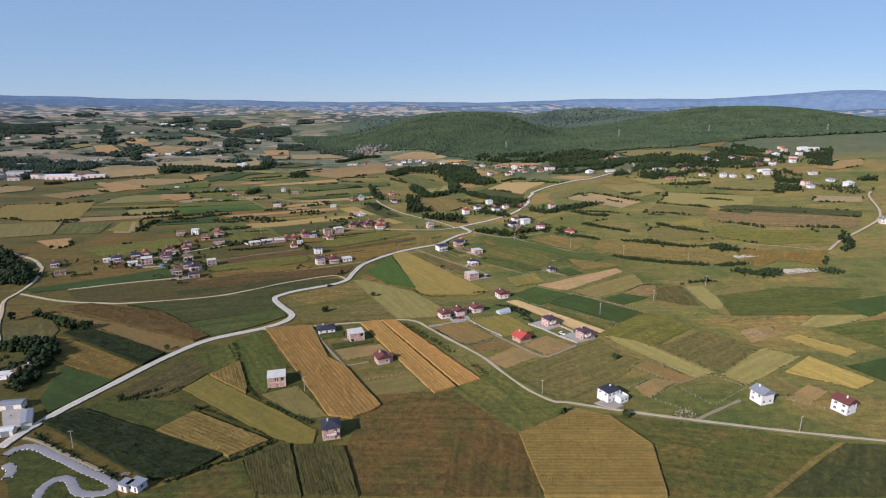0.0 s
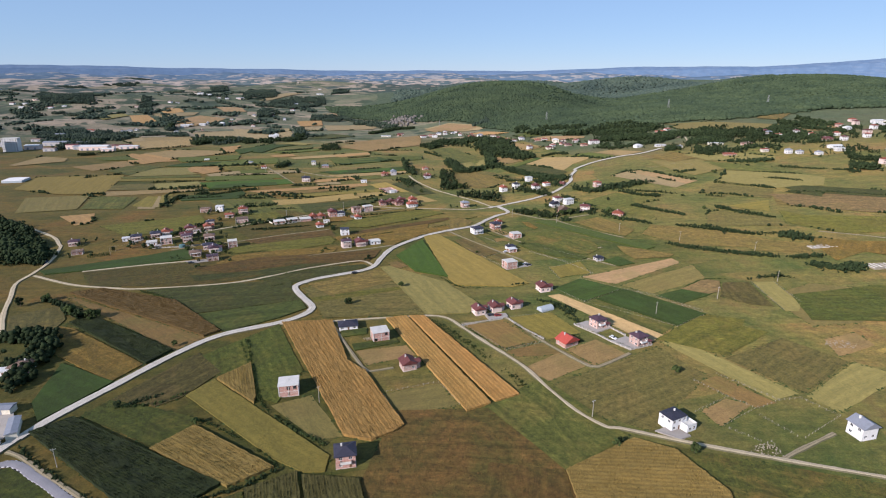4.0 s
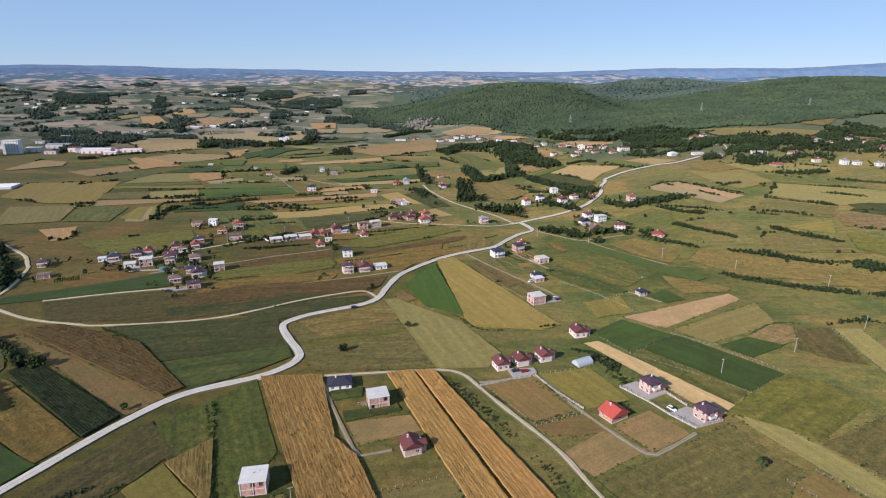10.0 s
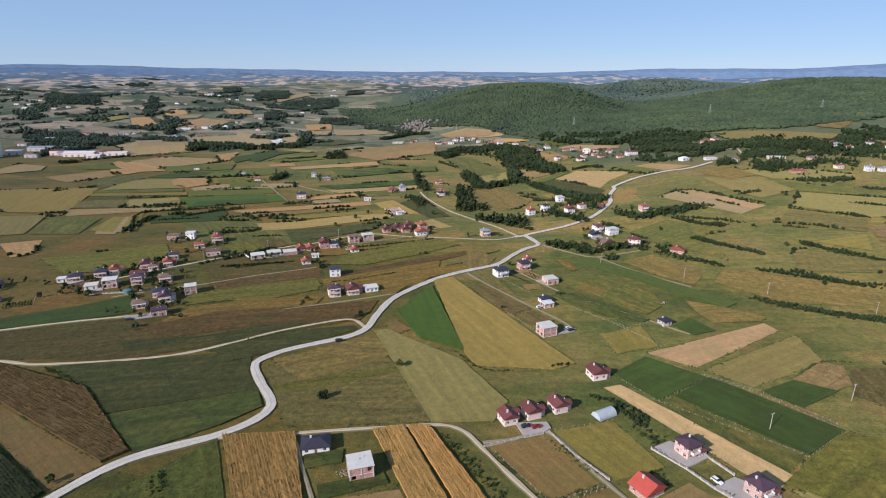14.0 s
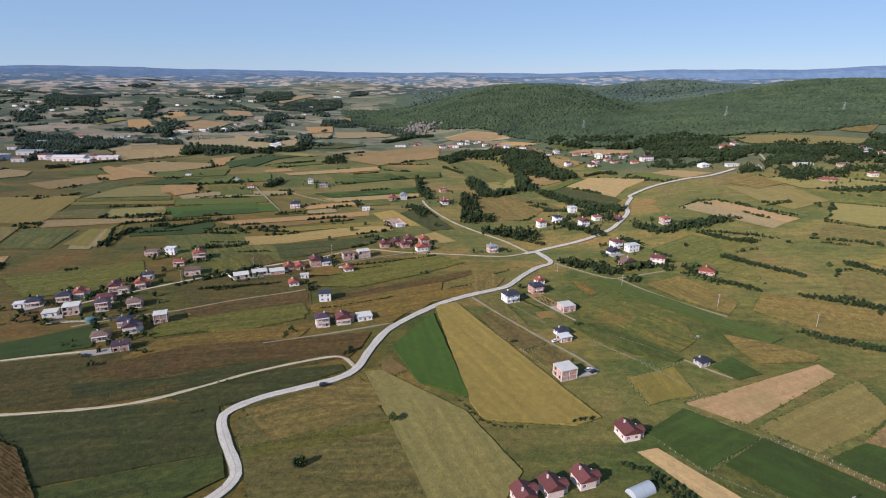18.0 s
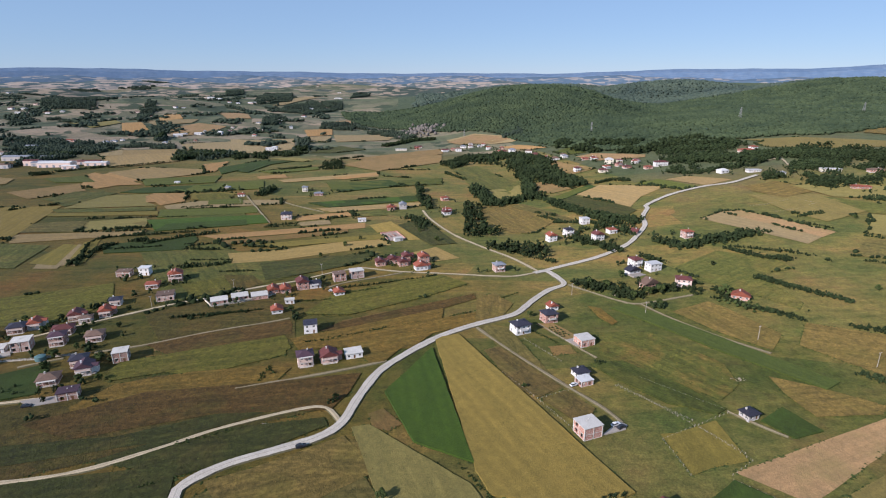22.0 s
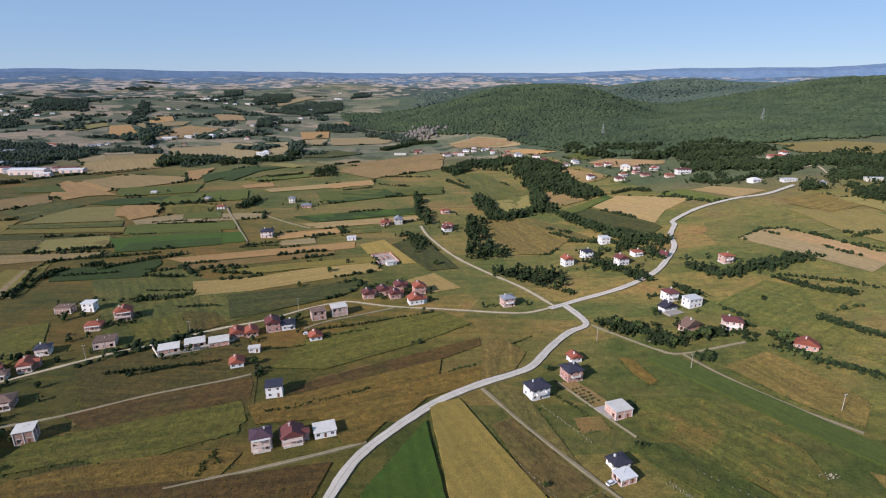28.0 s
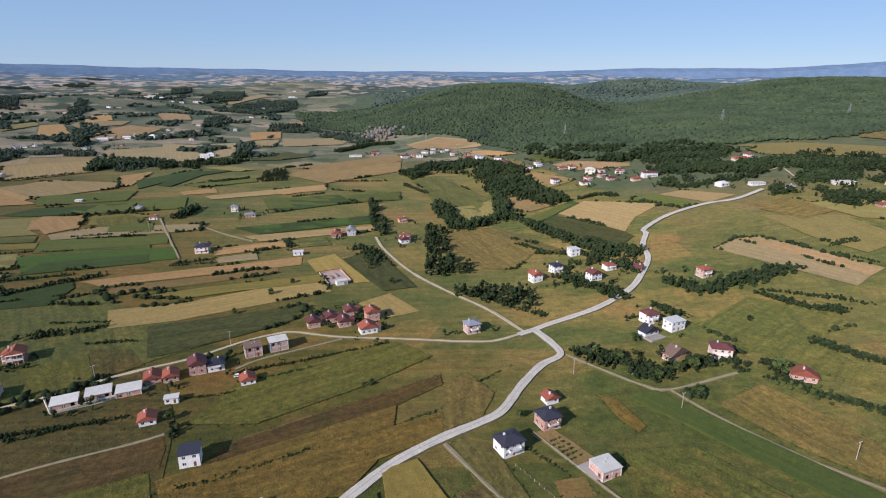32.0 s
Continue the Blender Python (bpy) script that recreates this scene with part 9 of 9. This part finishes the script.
hedge(1.8, 2, (-80.5, 589.8), (-66.0, 594.3), (-47.4, 602.8))
hedge(2.2, 2.4, (-84.4, 518.3), (-73.9, 521.0), (-62.8, 526.3), (-52.7, 530.5), (-36.6, 539.5))
hedge(4, 3, (-95.0, 554.6), (-93.6, 547.0))
hedge(2, 2, (-91.8, 490.8), (-87.1, 484.4))
hedge(1.4, 2, (-109.9, 429.5), (-99.1, 435.3), (-85.7, 442.0))
hedge(1.4, 2, (-113.2, 403.6), (-107.5, 407.8), (-104.3, 409.3))
long_wall(1.2, (-163.5, 579.3), (-152.8, 566.6), (-137.8, 576.7), (-120.1, 586.2))
# farther villages and factory yards
cottage(-2123.2, 2958.6, -10, 16.3, 12.2, 3.0, "white", "grey")
cottage(-2125.6, 2986.4, 20, 15.6, 11.7, 3.0, "white", "grey")
cottage(-2083.1, 3017.0, 20, 16.3, 12.2, 3.0, "pinkwhite", "brown")
cottage(-1559.2, 2232.8, 5, 16.6, 12.5, 5.8, "white", "darkred")
cottage(-1396.1, 2081.1, 12, 15.9, 11.9, 4.2, "white", "darkred")
cottage(-1399.8, 2113.3, 20, 14.1, 10.6, 5.8, "white", "orange")
cottage(-1337.1, 2103.3, 12, 14.4, 10.8, 4.2, "white", "darkred")
cottage(-1536.9, 2328.8, 5, 14.7, 11.0, 4.2, "pinkwhite", "brown")
cottage(-1453.4, 2123.6, 12, 15.3, 11.4, 4.2, "white", "pale")
cottage(-748.2, 1442.9, -10, 12.4, 9.3, 3.0, "white", "grey")
cottage(-644.6, 1556.8, 20, 20.0, 15.0, 4.2, "white", "pale")
cottage(-611.4, 1590.8, 5, 16.0, 12.0, 3.0, "white", "pale")
cottage(-562.0, 1601.7, -10, 12.6, 9.5, 5.8, "white", "pale")
cottage(-987.9, 2577.4, 12, 26.0, 16.0, 5.8, "white", "pale")
cottage(-955.5, 2575.2, 5, 24.0, 16.0, 4.2, "white", "pale")
cottage(-1009.7, 2582.2, 12, 17.0, 12.8, 4.2, "pale", "brown")
cottage(-1041.9, 2113.5, 12, 14.2, 10.6, 4.2, "pinkwhite", "brown")
cottage(-835.4, 1340.9, 5, 20.0, 15.0, 5.8, "white", "grey")
cottage(-834.9, 1356.2, 12, 11.9, 8.9, 3.0, "pinkwhite", "pale")
cottage(-858.7, 1857.6, -10, 13.1, 9.8, 3.0, "white", "brown")
cottage(-962.2, 2269.6, 20, 13.1, 9.8, 3.0, "white", "brown")
cottage(-981.7, 2252.4, -10, 14.0, 10.5, 5.8, "white", "darkred")
cottage(-898.1, 2535.9, 12, 15.9, 11.9, 4.2, "white", "brown")
cottage(-866.9, 2546.0, 12, 14.4, 10.8, 4.2, "white", "grey")
cottage(-829.8, 2597.3, 5, 26.0, 16.0, 4.2, "pinkwhite", "pale")
cottage(-550.7, 2998.3, -10, 26.0, 16.0, 3.0, "white", "pale")
cottage(-654.4, 3580.7, 5, 16.9, 12.7, 4.2, "white", "brown")
cottage(-478.6, 1789.8, 5, 14.3, 10.7, 3.0, "pale", "darkred")
cottage(-353.4, 1322.7, 5, 14.0, 10.5, 5.8, "white", "pale")
cottage(-349.5, 1340.5, 5, 11.3, 8.5, 5.8, "white", "pale")
cottage(-535.8, 2646.8, 5, 15.2, 11.4, 3.0, "white", "brown")
cottage(-585.4, 2613.4, 12, 16.4, 12.3, 4.2, "white", "grey")
cottage(-524.9, 1773.7, -10, 12.3, 9.2, 3.0, "pale", "grey")
cottage(-837.8, 3841.6, -10, 16.7, 12.5, 3.0, "pale", "darkred")
cottage(-67.4, 1382.0, 12, 14.0, 10.5, 3.0, "pale", "darkred")
cottage(-11.6, 1325.1, 20, 13.0, 9.8, 4.2, "white", "darkred")
cottage(-468.5, 2036.3, -10, 12.9, 9.7, 4.2, "white", "darkred")
cottage(14.3, 1328.9, 5, 11.1, 8.3, 5.8, "white", "brown")
cottage(24.5, 1370.9, -10, 11.7, 8.7, 3.0, "white", "grey")
cottage(96.6, 1265.7, 20, 11.5, 8.6, 4.2, "pinkwhite", "darkred")
cottage(110.9, 1251.6, 12, 11.8, 8.8, 5.8, "white", "grey")
cottage(134.9, 1211.9, -10, 11.9, 8.9, 4.2, "white", "brown")
cottage(140.9, 1162.4, 5, 10.7, 8.0, 4.2, "white", "darkred")
cottage(163.1, 1110.8, 5, 11.7, 8.8, 3.0, "white", "brown")
cottage(223.8, 1029.3, -10, 11.3, 8.5, 5.8, "pale", "pale")
cottage(202.9, 979.7, 5, 10.8, 8.1, 3.0, "pale", "darkred")
cottage(326.8, 909.7, 20, 11.3, 8.5, 3.0, "white", "pale")
wood(9, (-771.6, 1254.6), (-693.3, 1244.8), (-711.4, 1311.0), (-784.9, 1352.0), (-831.0, 1334.9))
wood(9, (-887.2, 1332.7), (-835.4, 1340.9), (-810.6, 1366.4), (-803.6, 1427.9), (-845.5, 1441.0), (-881.5, 1403.9), (-927.5, 1384.5))
wood(9, (-829.6, 1723.0), (-800.7, 1707.0), (-965.9, 2072.2), (-1077.0, 2306.8), (-1119.6, 2335.0), (-1017.4, 2073.7))
wood(9, (-658.0, 1475.8), (-632.6, 1476.9), (-683.7, 1580.8), (-738.9, 1644.7), (-751.7, 1641.2))
wood(10, (-1429.2, 2197.4), (-1207.6, 2147.1), (-1818.2, 3251.9), (-2131.1, 3630.6), (-2142.4, 3341.2), (-1795.4, 2731.0))
wood(10, (-2021.0, 3602.5), (-1749.7, 3523.2), (-2074.1, 4848.7), (-2200.7, 5218.3), (-2406.1, 5050.8), (-2186.8, 4063.4))
wood(9, (-475.8, 1183.3), (-429.8, 1207.4), (-402.2, 1232.0), (-436.1, 1308.4), (-485.0, 1292.4), (-514.8, 1277.9))
wood(8, (-824.7, 1530.4), (-778.1, 1542.9), (-713.2, 1522.6), (-790.5, 1564.7))
wood(8, (-1320.6, 1894.9), (-1250.6, 1985.7), (-1076.6, 1885.4), (-1239.5, 2014.9), (-1361.8, 1978.9))
wood(10, (-1134.7, 3108.4), (-1078.8, 3198.2), (-1537.3, 4508.6), (-1720.3, 4723.8), (-1726.5, 4619.4))
wood(10, (-813.4, 2572.0), (-708.8, 2771.0), (-866.9, 3362.6), (-1000.0, 3297.8))
wood(10, (-686.5, 2489.3), (-540.7, 2369.0), (-453.4, 2602.7), (-496.2, 2833.5), (-641.0, 2810.8), (-695.2, 2601.3))
wood(9, (-506.2, 1740.4), (-477.8, 1748.6), (-465.0, 1871.2), (-525.7, 1962.1), (-545.2, 1877.6))
wood(9, (-345.1, 1712.9), (-253.3, 1709.5), (-213.3, 1712.9), (-278.5, 1859.2), (-359.7, 1824.6))
wood(10, (-484.7, 2970.0), (-468.3, 3504.0), (-488.2, 3730.2), (-565.6, 3556.8))
wood(10, (-294.5, 1300.1), (-274.2, 1314.9), (-329.9, 1529.3), (-352.0, 1528.6))
wood(7, (-387.4, 1197.8), (-331.4, 1211.1), (-280.5, 1261.5), (-298.1, 1300.0), (-347.2, 1258.7), (-400.9, 1232.1))
wood(6, (-201.7, 1103.1), (-168.8, 1104.5), (-189.2, 1194.2), (-217.3, 1186.2))
wood(8, (-215.4, 1658.7), (-99.3, 1486.5), (-75.9, 1527.5), (-109.3, 1614.5), (-203.2, 1713.1))
wood(8, (1.2, 1129.4), (43.1, 1170.6), (103.0, 1132.7), (130.9, 1037.3), (145.1, 1040.6), (131.5, 1139.5), (88.2, 1249.0), (35.7, 1237.2), (1.2, 1179.7))
wood(8, (106.4, 1422.0), (156.1, 1434.5), (150.5, 1494.0), (119.2, 1475.5))
wood(7, (90.0, 1013.2), (125.3, 984.6), (147.5, 1023.2), (120.7, 1062.1), (100.4, 1057.1))
wood(8, (299.1, 1053.7), (359.3, 1067.4), (414.0, 1055.3), (430.0, 1100.1), (393.8, 1151.0), (329.8, 1141.6))
wood(7, (306.5, 951.3), (359.2, 951.7), (401.0, 958.7), (426.4, 988.1), (379.8, 994.8), (334.5, 989.2))
wood(7, (399.1, 900.7), (422.8, 882.0), (466.4, 868.0), (514.7, 916.7), (527.4, 990.8), (482.9, 979.0), (428.0, 947.5))
wood(6, (348.5, 859.2), (377.2, 858.6), (385.0, 895.2), (361.2, 883.3))


# ---- standing grass: tufts over the meadows by the walk ----
def tufts(spots, ground_z, size, rng):
    n = len(spots)
    a = rng.uniform(0, 2 * math.pi, n)
    wide, tall = size * rng.uniform(0.5, 1.3, n), size * rng.uniform(0.25, 0.8, n)
    lean = rng.normal(0, 0.3, (n, 2)) * size[:, None]
    v = np.zeros((n, 4, 3))
    for k in range(3):
        v[:, k, 0] = spots[:, 0] + wide * np.cos(a + 2.094 * k)
        v[:, k, 1] = spots[:, 1] + wide * np.sin(a + 2.094 * k)
        v[:, k, 2] = ground_z - 0.05
    v[:, 3, 0], v[:, 3, 1] = spots[:, 0] + lean[:, 0], spots[:, 1] + lean[:, 1]
    v[:, 3, 2] = ground_z + tall
    f = np.array([(0, 1, 3), (1, 2, 3), (2, 0, 3)])[None] + 4 * np.arange(n)[:, None, None]
    return v.reshape(-1, 3), f.reshape(-1, 3)


def sow():
    rng = np.random.default_rng(21)
    pts, size = [], []
    for x0, x1, y0, y1, per, big in ((-200, 240, 180, 420, 0.55, 0.42), (-260, 240, 420, 620, 0.34, 0.5), (240, 420, 250, 560, 0.14, 0.6), (-420, -260, 330, 620, 0.12, 0.6)):
        n = int((x1 - x0) * (y1 - y0) * per)
        pts.append(np.stack((rng.uniform(x0, x1, n), rng.uniform(y0, y1, n)), 1))
        size.append(np.full(n, big) * rng.uniform(0.6, 1.3, n))
    pts, size = np.concatenate(pts), np.concatenate(size)
    clear = np.ones(len(pts), bool)
    cellsize = 12.0
    grid = {}
    for i, (x, y) in enumerate(pts):
        grid.setdefault((int(x // cellsize), int(y // cellsize)), []).append(i)
    for x, y, r in KEEP_OFF:
        near = [i for gx in (-1, 0, 1) for gy in (-1, 0, 1) for i in grid.get((int(x // cellsize) + gx, int(y // cellsize) + gy), ())]
        if near:
            near = np.array(near)
            d = np.hypot(pts[near, 0] - x, pts[near, 1] - y)
            clear[near[d < r]] = False
    owner = np.full(len(pts), -1)
    for k, (kind, tall, lift, corners) in enumerate(PARCELS):
        box_in = (pts[:, 0] > min(c[0] for c in corners)) & (pts[:, 0] < max(c[0] for c in corners)) & (pts[:, 1] > min(c[1] for c in corners)) & (pts[:, 1] < max(c[1] for c in corners))
        i = np.nonzero(box_in)[0]
        if len(i):
            owner[i[inside(pts[i], corners)]] = k
    groups = {}
    for i in np.nonzero(clear)[0]:
        k = owner[i]
        if k < 0:
            groups.setdefault("", []).append((i, 0.0))
        else:
            kind, tall, lift, _ = PARCELS[k]
            if tall < 0.6 and not kind.startswith(("plot", "stubble", "alfalfa", "hay_pale")):
                groups.setdefault(kind, []).append((i, lift + tall))
    for kind, found in groups.items():
        i = np.array([a for a, _ in found])
        z = np.array([height(*pts[a]) + b for a, b in found])
        scale = 0.7 if kind.startswith("hay") else 1.0
        v, f = tufts(pts[i], z, size[i] * scale, rng)
        ob = mesh_object("grass", v, f, FIELD[kind] if kind else GRASS)
        tagged(ob, "tufts of standing summer grass over the meadow", "grass", kind="stuff")


def outside_later(spots, own):
    """Which spots no later parcel covers more than a step inside its edge."""
    own, keep = np.array(own), np.ones(len(spots), bool)
    for k, (_, _, _, corners) in enumerate(PARCELS):
        mx, my = sum(c[0] for c in corners) / len(corners), sum(c[1] for c in corners) / len(corners)
        shrunk = [(x + (mx - x) * 0.04, y + (my - y) * 0.04) for x, y in corners]
        keep &= ~(inside(spots, shrunk) & (own != k))
    return keep


def edge_weeds():
    """Rank green weeds along the parcel borders by the walk."""
    rng = np.random.default_rng(5)
    spots, z, own = [], [], []
    for index, (kind, tall, lift, corners) in enumerate(PARCELS):
        for (ax, ay), (bx, by) in zip(corners, (*corners[1:], corners[0])):
            mx, my = (ax + bx) / 2, (ay + by) / 2
            if not (-330 < mx < 340 and 190 < my < 620):
                continue
            n = int(math.dist((ax, ay), (bx, by)) * 0.9)
            for u in rng.uniform(0, 1, n):
                x, y = ax + (bx - ax) * u + rng.normal() * 0.5, ay + (by - ay) * u + rng.normal() * 0.5
                if noise.noise((x * 0.06, y * 0.06, 7.0)) > -0.12:
                    spots.append((x, y))
                    own.append(index)
                    z.append(height(x, y) + lift * 0.5)
    spots = np.array(spots)
    keep = outside_later(spots, own)
    for x, y, r in KEEP_OFF:
        keep &= np.hypot(spots[:, 0] - x, spots[:, 1] - y) > r
    spots, z = spots[keep], np.array(z)[keep]
    v, f = tufts(spots, z, rng.uniform(0.35, 0.95, len(spots)), rng)
    tagged(mesh_object("weeds", v, f, LEAF_B), "rank green weeds along the parcel borders", "weeds", kind="stuff")


def border_shrubs():
    """Low shrubs and rank growth along the far parcel borders."""
    rng = np.random.default_rng(6)
    c, s, own = [], [], []
    for index, (kind, tall, lift, corners) in enumerate(PARCELS):
        for (ax, ay), (bx, by) in zip(corners, (*corners[1:], corners[0])):
            mx, my = (ax + bx) / 2, (ay + by) / 2
            d = math.hypot(mx, my - 150)
            if not 430 < d < 1500:
                continue
            thin = 0.17 if d < 700 else 0.2
            for u in rng.uniform(0, 1, int(math.dist((ax, ay), (bx, by)) * 0.45)):
                x, y = ax + (bx - ax) * u + rng.normal() * 0.8, ay + (by - ay) * u + rng.normal() * 0.8
                n = noise.noise((x * 0.022, y * 0.022, 3.0))
                if n > thin:
                    r = rng.uniform(0.5, 1.35) * (1 + 1.5 * n)
                    c.append((x, y, height(x, y) + lift * 0.5 + r * 0.6))
                    s.append(r)
                    own.append(index)
    keep = outside_later(np.array(c)[:, :2], own)
    c, s = np.array(c)[keep], np.array(s)[keep]
    v, f = clumps(np.array(c), np.array(s), 0.9, rng)
    tagged(mesh_object("border_shrubs", v, f, LEAF), "low dark shrubs along distant parcel borders", "shrubs", kind="stuff")


def garden_trees():
    """Fruit trees and bushes in the gardens of the farther houses."""
    rng = np.random.default_rng(12)
    c, s = [], []
    for hx, hy in HOMES:
        if hy < 600 and hx > -120:
            continue
        for k in range(rng.integers(2, 7)):
            a, q = rng.uniform(0, 6.28), rng.uniform(8.5, 19)
            x, y, grown = hx + q * math.cos(a), hy + q * math.sin(a), rng.uniform(2.0, 5.5)
            if any(math.hypot(x - px, y - py) < r + 1 for px, py, r in KEEP_OFF if abs(px - x) < 14 and abs(py - y) < 14):
                continue
            for j in range(4):
                c.append((x + rng.normal() * grown * 0.2, y + rng.normal() * grown * 0.2, height(x, y) + grown * (0.25 + 0.17 * j)))
                s.append(grown * rng.uniform(0.14, 0.28))
    v, f = clumps(np.array(c), np.array(s), 0.95, rng)
    tagged(mesh_object("garden_trees", v, f, LEAF), "dark green fruit trees and bushes in village gardens", "trees", kind="stuff")


sow()
garden_trees()
edge_weeds()
border_shrubs()
